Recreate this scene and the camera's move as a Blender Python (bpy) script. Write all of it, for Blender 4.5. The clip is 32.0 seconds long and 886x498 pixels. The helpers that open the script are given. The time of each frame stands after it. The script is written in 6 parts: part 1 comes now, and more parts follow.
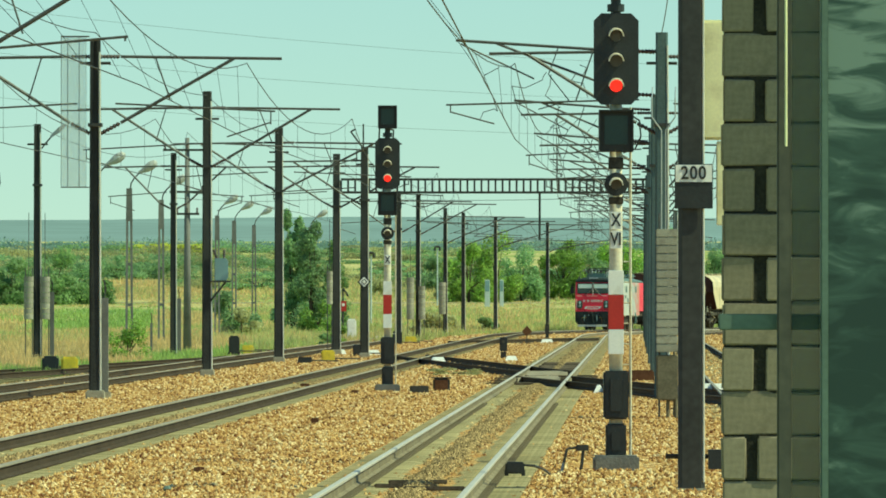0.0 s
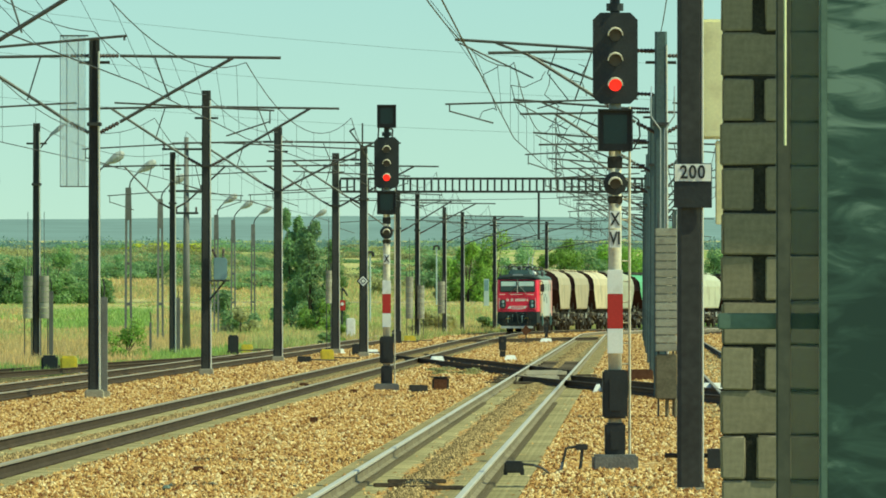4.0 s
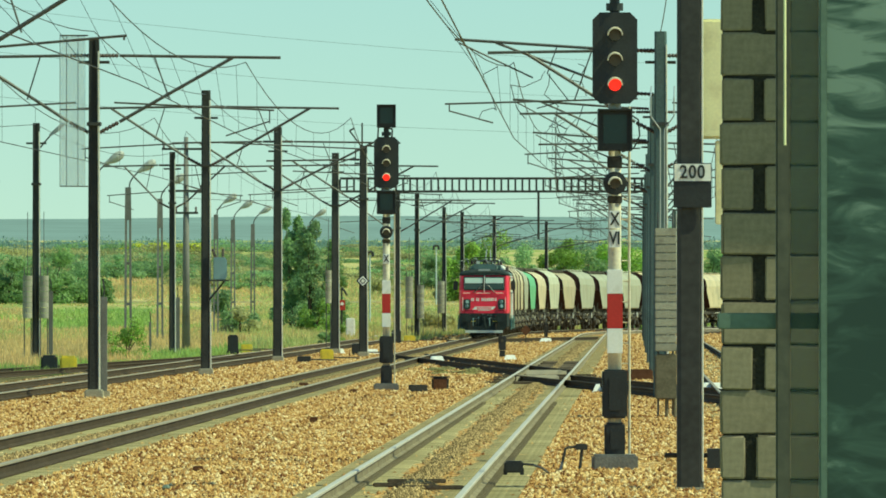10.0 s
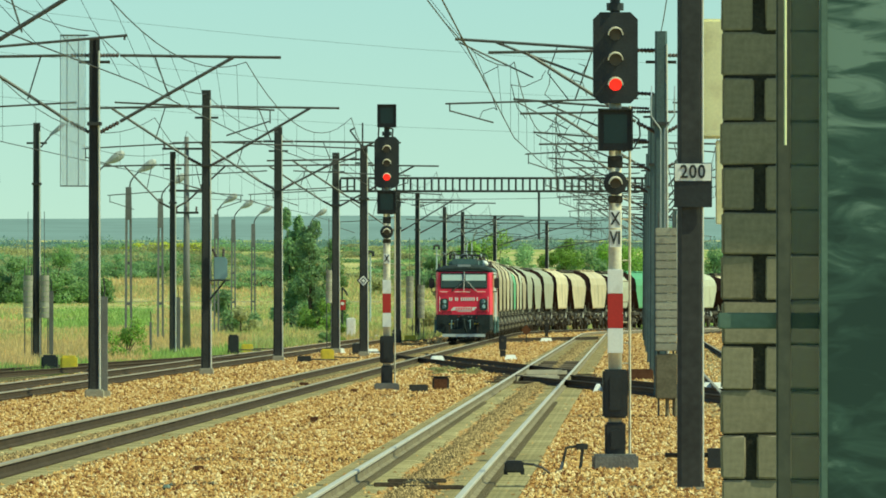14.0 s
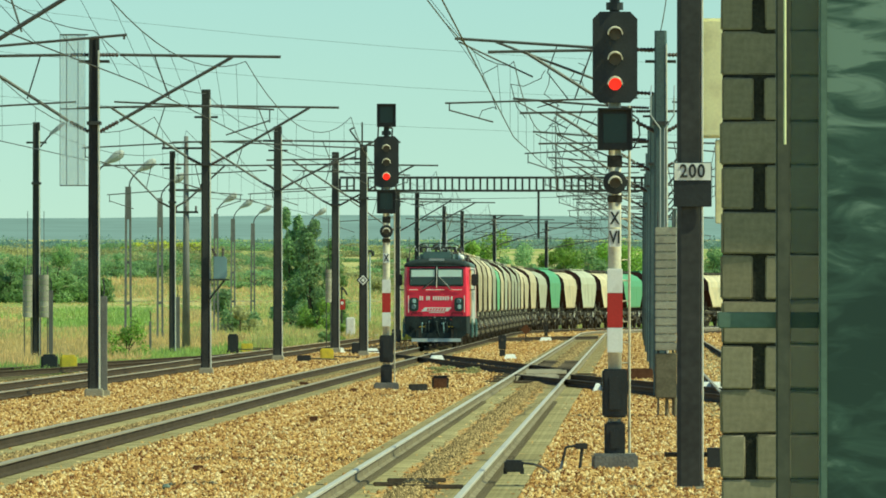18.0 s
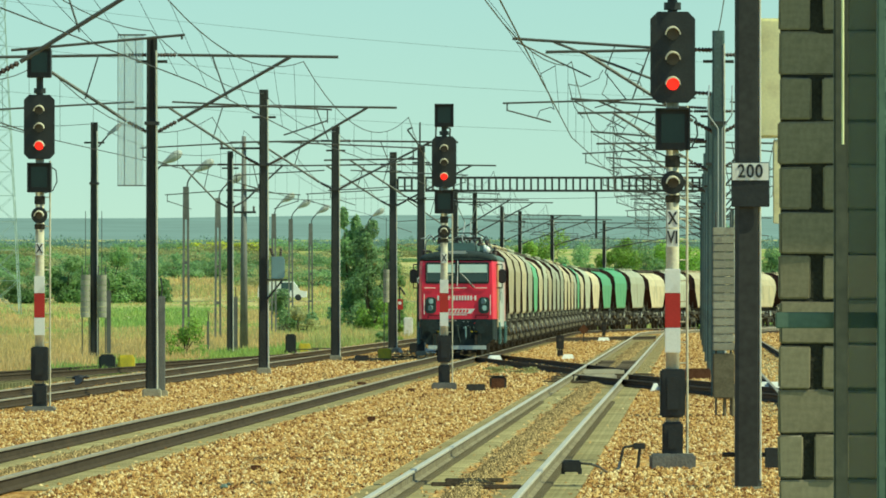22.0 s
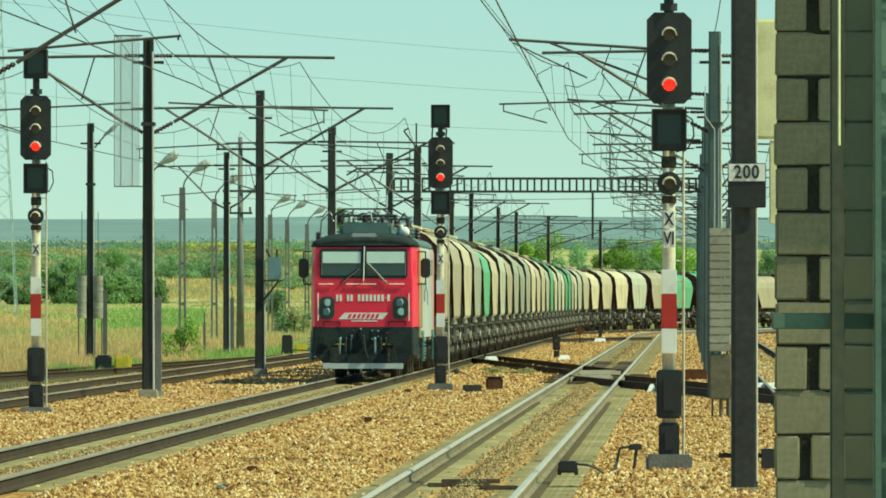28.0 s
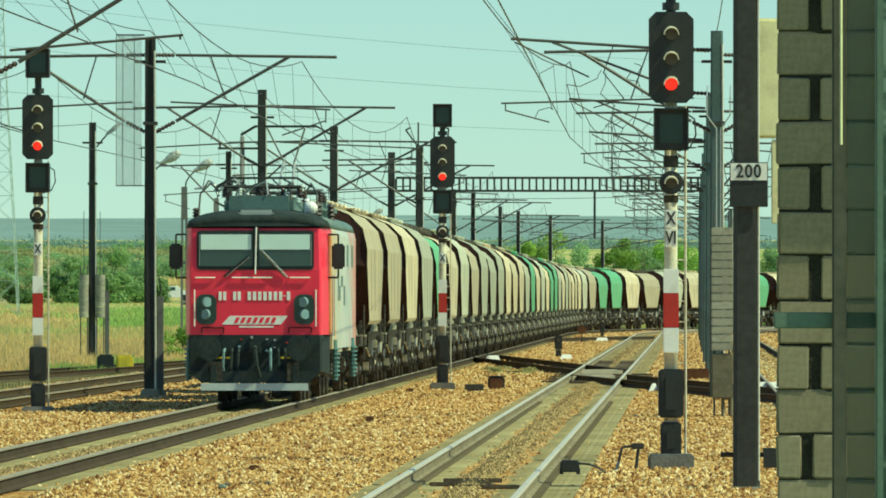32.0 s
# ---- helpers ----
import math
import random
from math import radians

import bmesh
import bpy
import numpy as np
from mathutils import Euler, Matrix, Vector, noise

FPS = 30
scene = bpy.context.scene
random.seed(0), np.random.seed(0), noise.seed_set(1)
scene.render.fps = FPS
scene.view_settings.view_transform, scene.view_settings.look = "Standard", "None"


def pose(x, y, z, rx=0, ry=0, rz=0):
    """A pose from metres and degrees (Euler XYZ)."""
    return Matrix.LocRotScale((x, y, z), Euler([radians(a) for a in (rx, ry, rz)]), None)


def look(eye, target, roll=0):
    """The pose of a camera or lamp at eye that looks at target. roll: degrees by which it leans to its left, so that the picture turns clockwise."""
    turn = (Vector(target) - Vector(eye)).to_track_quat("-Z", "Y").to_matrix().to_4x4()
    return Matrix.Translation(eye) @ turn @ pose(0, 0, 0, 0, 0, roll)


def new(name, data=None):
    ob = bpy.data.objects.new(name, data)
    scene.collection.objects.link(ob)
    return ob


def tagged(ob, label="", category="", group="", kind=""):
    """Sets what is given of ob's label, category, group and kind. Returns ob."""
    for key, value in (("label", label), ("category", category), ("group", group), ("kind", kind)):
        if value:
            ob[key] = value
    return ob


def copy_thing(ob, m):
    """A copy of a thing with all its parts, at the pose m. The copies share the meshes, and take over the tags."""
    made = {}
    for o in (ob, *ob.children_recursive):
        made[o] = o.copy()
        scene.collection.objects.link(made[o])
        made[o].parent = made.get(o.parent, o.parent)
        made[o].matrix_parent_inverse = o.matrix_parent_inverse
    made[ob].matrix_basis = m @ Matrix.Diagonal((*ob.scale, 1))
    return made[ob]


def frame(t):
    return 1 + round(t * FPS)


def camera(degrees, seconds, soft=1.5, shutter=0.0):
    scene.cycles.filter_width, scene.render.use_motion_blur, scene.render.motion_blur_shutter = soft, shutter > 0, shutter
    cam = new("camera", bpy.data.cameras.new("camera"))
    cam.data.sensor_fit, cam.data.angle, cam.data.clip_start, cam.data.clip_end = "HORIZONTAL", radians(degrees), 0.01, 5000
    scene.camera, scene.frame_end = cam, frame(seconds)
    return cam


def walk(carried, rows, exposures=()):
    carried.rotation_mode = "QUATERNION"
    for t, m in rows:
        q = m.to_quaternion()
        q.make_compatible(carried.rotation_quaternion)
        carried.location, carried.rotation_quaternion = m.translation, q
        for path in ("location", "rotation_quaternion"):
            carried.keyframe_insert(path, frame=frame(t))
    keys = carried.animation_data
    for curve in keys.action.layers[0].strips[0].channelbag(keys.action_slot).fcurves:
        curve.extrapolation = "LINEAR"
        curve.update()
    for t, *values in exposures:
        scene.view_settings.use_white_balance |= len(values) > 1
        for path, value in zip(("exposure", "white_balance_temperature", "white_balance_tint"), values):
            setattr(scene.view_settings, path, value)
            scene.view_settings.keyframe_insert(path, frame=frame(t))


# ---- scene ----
# Telephoto view along a railway yard. Rail heads lie at z = 0; the camera stands at the origin and looks along +y.
FOCAL = 14045.0
EYE = 2.0
cam = camera(2 * math.degrees(math.atan(784 / FOCAL)), 32.0, soft=1.75)
# seconds, pan to the left and tilt up, in units of 1 / FOCAL radians
PAN = [(0.0, 0.0, 94.0), (1.0, 0.2, 94.0), (2.0, 0.0, 94.0), (3.0, -1.1, 93.8), (3.5, -1.6, 93.0), (5.5, -1.6, 92.4), (6.0, -1.9, 92.4),
       (7.0, -2.3, 92.2), (8.0, -2.0, 92.3), (9.0, -2.3, 92.4), (10.0, -2.1, 92.3), (11.0, -1.3, 92.5), (12.0, -1.4, 92.5),
       (13.0, -1.4, 92.3), (14.0, -1.3, 91.9), (14.5, -1.3, 91.3), (16.5, -1.3, 90.9), (17.0, -1.4, 90.9), (18.0, -2.0, 90.9),
       (18.5, -1.9, 90.9), (19.0, 0.2, 90.9), (19.5, 10.0, 90.9), (20.0, 37.8, 91.2), (20.5, 68.2, 92.3), (21.0, 104.3, 91.4),
       (21.5, 130.1, 92.3), (22.0, 100.2, 91.0), (22.5, 95.2, 88.3), (23.0, 94.0, 89.4), (23.5, 93.5, 90.9), (24.0, 92.2, 91.6),
       (24.5, 92.4, 91.6), (25.0, 92.4, 92.1), (25.5, 93.4, 92.3), (27.5, 93.7, 92.4), (28.0, 93.8, 92.5), (29.0, 93.9, 92.4),
       (29.5, 95.2, 91.8), (30.0, 93.8, 91.6), (30.5, 94.6, 92.4), (31.0, 95.1, 92.5), (31.5, 94.2, 92.4), (32.0, 97.3, 91.2)]
walk(cam, [(t, pose(0, 0, EYE, 90 + math.degrees(up / FOCAL), 0, math.degrees(pan / FOCAL))) for t, pan, up in PAN],
     exposures=[(0.0, 0.29, 5700, -26), (32.0, 0.29, 5700, -26)])

# ---- light ----
TO_SUN = Vector((0.78, -0.22, 0.97)).normalized()
world = bpy.data.worlds.new("sky")
scene.world = world
world.use_nodes = True
wn, wl = world.node_tree.nodes, world.node_tree.links
sky = wn.new("ShaderNodeTexSky")
sky.sky_type, sky.sun_disc = "NISHITA", False
sky.sun_elevation = math.asin(TO_SUN.z)
sky.sun_rotation = math.atan2(TO_SUN.x, TO_SUN.y)
sky.altitude = 1000
sky.air_density, sky.dust_density, sky.ozone_density = 1.0, 0.0, 3.6
haze = wn.new("ShaderNodeMixRGB")
haze.blend_type, haze.inputs["Fac"].default_value, haze.inputs["Color2"].default_value = "MULTIPLY", 1.0, (1.045, 1.01, 0.968, 1)
sky_co, sky_map = wn.new("ShaderNodeTexCoord"), wn.new("ShaderNodeMapping")
sky_map.inputs["Scale"].default_value, sky_map.inputs["Location"].default_value = (1, 1, 0.6), (0, 0, 0.018)
wl.new(sky_co.outputs["Generated"], sky_map.inputs["Vector"])
wl.new(sky_map.outputs[0], sky.inputs["Vector"])
wl.new(sky.outputs[0], haze.inputs["Color1"])
wl.new(haze.outputs[0], wn["Background"].inputs[0])
wn["Background"].inputs[1].default_value = 0.085
sun_data = bpy.data.lights.new("sun", "SUN")
sun_data.energy, sun_data.angle, sun_data.color = 4.75, radians(0.5), (1.0, 0.86, 0.58)
sun = new("sun", sun_data)
sun.matrix_world = look(TO_SUN * 50, (0, 0, 0))


# ---- materials ----
def mat(name, color, rough=0.8, metal=0.0, vary=0.25, scale=3.0, fine=40.0, bump=0.0, rnd=0.0, dirt=None, dirt_amount=0.0, island=0.0, emit=None):
    """A surface with variation at two scales, object-to-object variation, stains and fine relief."""
    m = bpy.data.materials.new(name)
    m.use_nodes = True
    n, l = m.node_tree.nodes, m.node_tree.links
    b = n["Principled BSDF"]
    b.inputs["Roughness"].default_value, b.inputs["Metallic"].default_value = rough, metal
    if rough >= 0.8:
        b.inputs["Specular IOR Level"].default_value = 0.12 if rough < 0.9 else 0.0
    co = n.new("ShaderNodeTexCoord")
    big, small = n.new("ShaderNodeTexNoise"), n.new("ShaderNodeTexNoise")
    big.inputs["Scale"].default_value, small.inputs["Scale"].default_value = scale, fine
    big.inputs["Detail"].default_value = 5
    for t in (big, small):
        l.new(co.outputs["Object"], t.inputs["Vector"])
    add = n.new("ShaderNodeMath")
    add.operation = "ADD"
    l.new(big.outputs["Fac"], add.inputs[0])
    l.new(small.outputs["Fac"], add.inputs[1])
    ramp = n.new("ShaderNodeMapRange")
    ramp.inputs["From Min"].default_value, ramp.inputs["From Max"].default_value = 0.7, 1.3
    ramp.inputs["To Min"].default_value, ramp.inputs["To Max"].default_value = 1 - vary, 1 + vary
    l.new(add.outputs[0], ramp.inputs["Value"])
    value = ramp.outputs[0]
    for amount, node, out in ((rnd, "ShaderNodeObjectInfo", "Random"), (island, "ShaderNodeNewGeometry", "Random Per Island")):
        if amount:
            info, r = n.new(node), n.new("ShaderNodeMapRange")
            r.inputs["To Min"].default_value, r.inputs["To Max"].default_value = 1 - amount, 1 + amount
            l.new(info.outputs[out], r.inputs["Value"])
            mul = n.new("ShaderNodeMath")
            mul.operation = "MULTIPLY"
            l.new(value, mul.inputs[0])
            l.new(r.outputs[0], mul.inputs[1])
            value = mul.outputs[0]
    hsv = n.new("ShaderNodeHueSaturation")
    hsv.inputs["Color"].default_value = (*color, 1)
    l.new(value, hsv.inputs["Value"])
    out = hsv.outputs[0]
    if dirt:
        stain, sr, mix = n.new("ShaderNodeTexNoise"), n.new("ShaderNodeMapRange"), n.new("ShaderNodeMixRGB")
        stain.inputs["Scale"].default_value, stain.inputs["Detail"].default_value = scale * 1.7, 8
        sr.inputs["From Min"].default_value, sr.inputs["From Max"].default_value = 0.5, 0.7
        sr.inputs["To Max"].default_value = dirt_amount
        l.new(co.outputs["Object"], stain.inputs["Vector"])
        l.new(stain.outputs["Fac"], sr.inputs["Value"])
        l.new(sr.outputs[0], mix.inputs["Fac"])
        l.new(out, mix.inputs["Color1"])
        mix.inputs["Color2"].default_value = (*dirt, 1)
        out = mix.outputs[0]
    l.new(out, b.inputs["Base Color"])
    if bump:
        bm_ = n.new("ShaderNodeBump")
        bm_.inputs["Strength"].default_value, bm_.inputs["Distance"].default_value = bump, 0.02
        l.new(small.outputs["Fac"], bm_.inputs["Height"])
        l.new(bm_.outputs[0], b.inputs["Normal"])
    if emit:
        b.inputs["Emission Color"].default_value, b.inputs["Emission Strength"].default_value = (*emit[0], 1), emit[1]
    return m


M = {
    "steel_dark": mat("dark weathered steel", (0.043, 0.042, 0.038), 0.6, 0.3, 0.3, 2, 12, 0.05),
    # set darker than the concrete is, to look like a shaded face
    "pole": mat("concrete pole with shade in its dark tone", (0.05, 0.05, 0.047), 0.85, 0, 0.3, 0.8, 25, 0.4, rnd=0.25, dirt=(0.085, 0.08, 0.072), dirt_amount=0.4),
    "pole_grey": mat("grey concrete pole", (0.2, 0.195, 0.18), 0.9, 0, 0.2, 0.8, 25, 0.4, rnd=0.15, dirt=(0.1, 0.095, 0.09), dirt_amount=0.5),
    "wire": mat("oxidised copper wire", (0.05, 0.05, 0.045), 0.6, 0.4, 0.1),
    "tube": mat("galvanised arm tube", (0.1, 0.1, 0.095), 0.6, 0.4, 0.2, 3, 20),
    "pole_blue": mat("blue-grey painted steel pole", (0.1, 0.135, 0.135), 0.8, 0, 0.25, 1, 25, 0.1, rnd=0.25, dirt=(0.1, 0.1, 0.095), dirt_amount=0.4),
    # pale tone that paints sunlight on the pole edges
    "sun_edge": mat("painted sunlit pole edge", (0.6, 0.57, 0.48), 0.6, 0.2, 0.15, 2, 20),
    "insul": mat("brown glazed insulator", (0.05, 0.03, 0.025), 0.55, 0, 0.1),
    "rail_top": mat("polished rail head", (0.56, 0.5, 0.4), 0.5, 0.3, 0.1, 1, 60),
    "rail_dull": mat("dull brown rail head", (0.3, 0.26, 0.19), 0.6, 0.2, 0.15, 1, 60),
    "rail_web": mat("dark rusty rail web", (0.062, 0.045, 0.029), 0.85, 0, 0.3, 1.5, 30, 0.3),
    "rail_web_pale": mat("dusty grey rail web", (0.22, 0.185, 0.12), 0.85, 0, 0.3, 1.5, 30, 0.3, dirt=(0.1, 0.075, 0.045), dirt_amount=0.6),
    "sleeper": mat("concrete sleeper", (0.33, 0.285, 0.155), 0.9, 0, 0.25, 2, 30, 0.4, rnd=0.22, dirt=(0.17, 0.115, 0.06), dirt_amount=0.7),
    "timber": mat("tarred timber sleeper", (0.1, 0.08, 0.058), 0.9, 0, 0.3, 2, 30, 0.4, rnd=0.3),
    "black": mat("black signal paint", (0.019, 0.02, 0.02), 0.5, 0, 0.3, 4, 30, 0.1),
    "white": mat("white paint", (0.84, 0.82, 0.77), 0.6, 0, 0.06, 3, 40, 0.1, dirt=(0.45, 0.4, 0.32), dirt_amount=0.35),
    "cream_mast": mat("yellowed white mast paint", (0.62, 0.56, 0.42), 0.65, 0, 0.12, 3, 30, 0.1, dirt=(0.3, 0.2, 0.11), dirt_amount=0.6),
    "red": mat("red paint", (0.42, 0.02, 0.015), 0.55, 0, 0.12, 3, 40),
    "lens_red": mat("lit red lens", (0.5, 0.01, 0.005), 0.3, 0, 0.05, emit=((1.0, 0.009, 0.006), 1.25)),
    "lens_dark": mat("unlit lens", (0.07, 0.055, 0.035), 0.3, 0, 0.1),
    "concrete": mat("foundation concrete", (0.36, 0.33, 0.25), 0.9, 0, 0.25, 3, 40, 0.5),
    "loco_red": mat("red locomotive paint", (0.74, 0.02, 0.065), 0.45, 0, 0.06, 1, 30, dirt=(0.5, 0.03, 0.05), dirt_amount=0.3),
    "loco_black": mat("black locomotive paint", (0.03, 0.04, 0.04), 0.8, 0, 0.3, 2, 20, dirt=(0.05, 0.05, 0.045), dirt_amount=0.4),
    "loco_roof": mat("grey-green roof paint", (0.11, 0.16, 0.145), 0.55, 0, 0.2, 1.5, 20, dirt=(0.05, 0.05, 0.05), dirt_amount=0.4),
    "glass": mat("cab window glass", (0.05, 0.085, 0.085), 0.2, 0, 0.05),
    "headlight": mat("dark green headlight bezel", (0.02, 0.045, 0.04), 0.3, 0, 0.1),
    "pale_panel": mat("pale window panel", (0.66, 0.82, 0.76), 0.3, 0, 0.05),
    "cream": mat("cream wagon paint", (0.49, 0.405, 0.25), 0.6, 0, 0.16, 0.5, 12, 0.05, rnd=0.3, dirt=(0.28, 0.25, 0.18), dirt_amount=0.6),
    "grey_cream": mat("weathered grey-green wagon paint", (0.4, 0.39, 0.28), 0.65, 0, 0.14, 0.5, 12, 0.05, rnd=0.2, dirt=(0.3, 0.25, 0.18), dirt_amount=0.5),
    "green": mat("green wagon paint", (0.15, 0.37, 0.17), 0.55, 0, 0.12, 0.5, 12, 0.05, rnd=0.2, dirt=(0.1, 0.3, 0.18), dirt_amount=0.4),
    # dark tone carries the shade of the wagon ends
    "maroon": mat("maroon with shade in its dark tone", (0.045, 0.022, 0.018), 0.8, 0, 0.3, 1, 15),
    "under": mat("grimy running gear", (0.055, 0.05, 0.042), 0.85, 0, 0.5, 3, 14, 0.3, dirt=(0.2, 0.165, 0.105), dirt_amount=0.5),
    "dusty": mat("dusty pale steel fittings", (0.33, 0.3, 0.21), 0.8, 0, 0.3, 3, 14, dirt=(0.12, 0.1, 0.07), dirt_amount=0.6),
    # pylon steel paled in its base colour, in place of haze
    "pylon": mat("far lattice steel with haze in its colour", (0.42, 0.5, 0.47), 0.8, 0, 0.1, 1, 10),
    "sleeve": mat("brown weathered steel sleeve", (0.17, 0.15, 0.1), 0.85, 0, 0.25, 3, 20, dirt=(0.09, 0.075, 0.05), dirt_amount=0.6),
    "spring": mat("teal painted coil spring", (0.13, 0.24, 0.23), 0.5, 0, 0.25, 4, 20, dirt=(0.05, 0.06, 0.055), dirt_amount=0.5),
    "yellow": mat("yellow paint", (0.7, 0.55, 0.04), 0.6, 0, 0.1, 4, 30, dirt=(0.25, 0.2, 0.06), dirt_amount=0.4),
    "cabinet": mat("cream enamel cabinet", (0.85, 0.78, 0.46), 0.5, 0, 0.08, 2, 30, dirt=(0.35, 0.24, 0.12), dirt_amount=0.35),
    "brick": mat("grey concrete block", (0.272, 0.226, 0.158), 0.95, 0, 0.16, 5, 40, 0.04, rnd=0.12, dirt=(0.17, 0.14, 0.095), dirt_amount=0.5),
    "mortar": mat("dark mortar", (0.04, 0.037, 0.03), 0.95, 0, 0.3, 10, 60, 0.5),
    "gate": mat("dark green-brown painted steel", (0.078, 0.07, 0.05), 0.6, 0, 0.3, 4, 20, 0.1),
    "weight": mat("pale cast concrete weight", (0.34, 0.32, 0.25), 0.9, 0, 0.15, 3, 30, 0.3, rnd=0.18, dirt=(0.25, 0.22, 0.17), dirt_amount=0.5),
    "gate_teal": mat("faded teal steel strip", (0.12, 0.16, 0.125), 0.6, 0, 0.15, 5, 40),
    "lamp_grey": mat("grey lamp housing", (0.35, 0.36, 0.35), 0.5, 0.2, 0.1),
    "mesh_grey": mat("pale zinc sheet", (0.5, 0.55, 0.53), 0.6, 0, 0.1),
    "teal_box": mat("grey-blue transformer tank", (0.2, 0.3, 0.32), 0.5, 0, 0.12, 2, 30, dirt=(0.1, 0.12, 0.12), dirt_amount=0.4),
    "rust": mat("rusty brown steel", (0.12, 0.06, 0.035), 0.9, 0, 0.3, 5, 40, 0.3),
    "bark": mat("bark", (0.09, 0.07, 0.05), 0.95, 0, 0.3, 5, 30, 0.5),
    # the blue of distance haze is put into the hill colour
    "hill": mat("distant hills with haze in their blue-green", (0.195, 0.26, 0.26), 1.0, 0, 0.12, 0.004, 0.03),
}


def leafy(name, color, vary=0.5, rnd=0.2, through_=0.58):
    """Leaves and blades: matt on top, letting some light through."""
    m = mat(name, color, 0.55, 0, 0.25, 0.5, 6, island=vary, rnd=rnd)
    n, l = m.node_tree.nodes, m.node_tree.links
    b = n["Principled BSDF"]
    src = b.inputs["Base Color"].links[0].from_socket
    tr, mix = n.new("ShaderNodeBsdfTranslucent"), n.new("ShaderNodeMixShader")
    l.new(src, tr.inputs["Color"])
    mix.inputs[0].default_value = through_
    l.new(b.outputs[0], mix.inputs[1])
    l.new(tr.outputs[0], mix.inputs[2])
    l.new(mix.outputs[0], n["Material Output"].inputs[0])
    return m


M["leaf"] = leafy("green leaves", (0.25, 0.36, 0.13), 0.2)
M["leaf_mid"] = leafy("mid-green leaves", (0.3, 0.43, 0.19), 0.2)
M["leaf_bright"] = leafy("bright young leaves", (0.33, 0.47, 0.09), 0.4)
M["leaf_olive"] = leafy("olive dry leaves", (0.43, 0.42, 0.19), 0.2)
M["crop"] = leafy("yellow-green crop leaves", (0.6, 0.62, 0.1), 0.3)
# Far leaves are tinted pale blue-green to stand for haze.
M["leaf_far"] = leafy("far foliage with haze in its blue-green", (0.23, 0.33, 0.29), 0.12, 0.05)
def build_livery(n, l, b):
    """Faded printed artwork: soft fields of white, blue-grey, cream and orange-red."""
    co, sep, a = n.new("ShaderNodeTexCoord"), n.new("ShaderNodeSeparateXYZ"), n.new("ShaderNodeTexNoise")
    a.inputs["Scale"].default_value, a.inputs["Detail"].default_value = 1.3, 4
    l.new(co.outputs["Object"], a.inputs["Vector"])
    l.new(co.outputs["Object"], sep.inputs[0])
    shift, along = n.new("ShaderNodeMath"), n.new("ShaderNodeMapRange")
    shift.operation, shift.inputs[1].default_value = "MULTIPLY_ADD", 14.0
    l.new(a.outputs["Fac"], shift.inputs[0])
    l.new(sep.outputs["Y"], shift.inputs[2])
    along.inputs["From Min"].default_value, along.inputs["From Max"].default_value = 5.0, 20.5
    l.new(shift.outputs[0], along.inputs["Value"])
    r = n.new("ShaderNodeValToRGB")
    stops = [(0.16, (0.6, 0.28, 0.1)), (0.28, (0.55, 0.42, 0.22)), (0.4, (0.42, 0.45, 0.4)), (0.55, (0.5, 0.5, 0.45)), (0.72, (0.4, 0.44, 0.42)), (0.9, (0.5, 0.22, 0.18))]
    while len(r.color_ramp.elements) < len(stops):
        r.color_ramp.elements.new(0.5)
    for e, (p, c) in zip(r.color_ramp.elements, stops):
        e.position, e.color = p, (*c, 1)
    l.new(along.outputs[0], r.inputs[0])
    l.new(r.outputs[0], b.inputs["Base Color"])
    b.inputs["Roughness"].default_value = 0.5


M["livery"] = bpy.data.materials.new("faded artwork on pale paint")
M["livery"].use_nodes = True
build_livery(M["livery"].node_tree.nodes, M["livery"].node_tree.links, M["livery"].node_tree.nodes["Principled BSDF"])
M["crow"] = mat("black feathers", (0.012, 0.012, 0.014), 0.5, 0, 0.2)
M["dust"] = mat("pale dirt road", (0.55, 0.47, 0.33), 0.95, 0, 0.15, 0.3, 4)
M["grass_dry"] = leafy("dry yellow grass", (0.78, 0.57, 0.25), 0.2)
M["grass_olive"] = leafy("olive yellow grass", (0.55, 0.54, 0.2), 0.2)
M["grass_green"] = leafy("fresh green grass", (0.42, 0.54, 0.14), 0.25)


# ---- mesh helpers ----
def box(bm, x0, x1, y0, y1, z0, z1, taper=0.0):
    """An upright box; taper draws the top in on all sides."""
    v = [bm.verts.new((x, y, z)) for z, k in ((z0, 0.0), (z1, taper)) for x, y in ((x0 + k, y0 + k), (x1 - k, y0 + k), (x1 - k, y1 - k), (x0 + k, y1 - k))]
    for f in ((3, 2, 1, 0), (4, 5, 6, 7), (0, 1, 5, 4), (1, 2, 6, 5), (2, 3, 7, 6), (3, 0, 4, 7)):
        bm.faces.new([v[i] for i in f])
    return v


def bbox(bm, x0, x1, y0, y1, z0, z1, r=0.02):
    """A box with bevelled edges."""
    v = box(bm, x0, x1, y0, y1, z0, z1)
    edges = list({e for p in v for e in p.link_edges})
    bmesh.ops.bevel(bm, geom=edges, offset=r, segments=2, affect="EDGES")


def rounded_plate(bm, x0, x1, z0, z1, y0, y1, r):
    """An upright plate with rounded corners, from depth y0 to y1."""
    pts = []
    for cx, cz, a0 in ((x1 - r, z1 - r, 0), (x0 + r, z1 - r, 90), (x0 + r, z0 + r, 180), (x1 - r, z0 + r, 270)):
        for k in range(5):
            a = radians(a0 + k * 22.5)
            pts.append((cx + r * math.cos(a), cz + r * math.sin(a)))
    loft(bm, [[(x, y, z) for x, z in pts] for y in (y0, y1)])


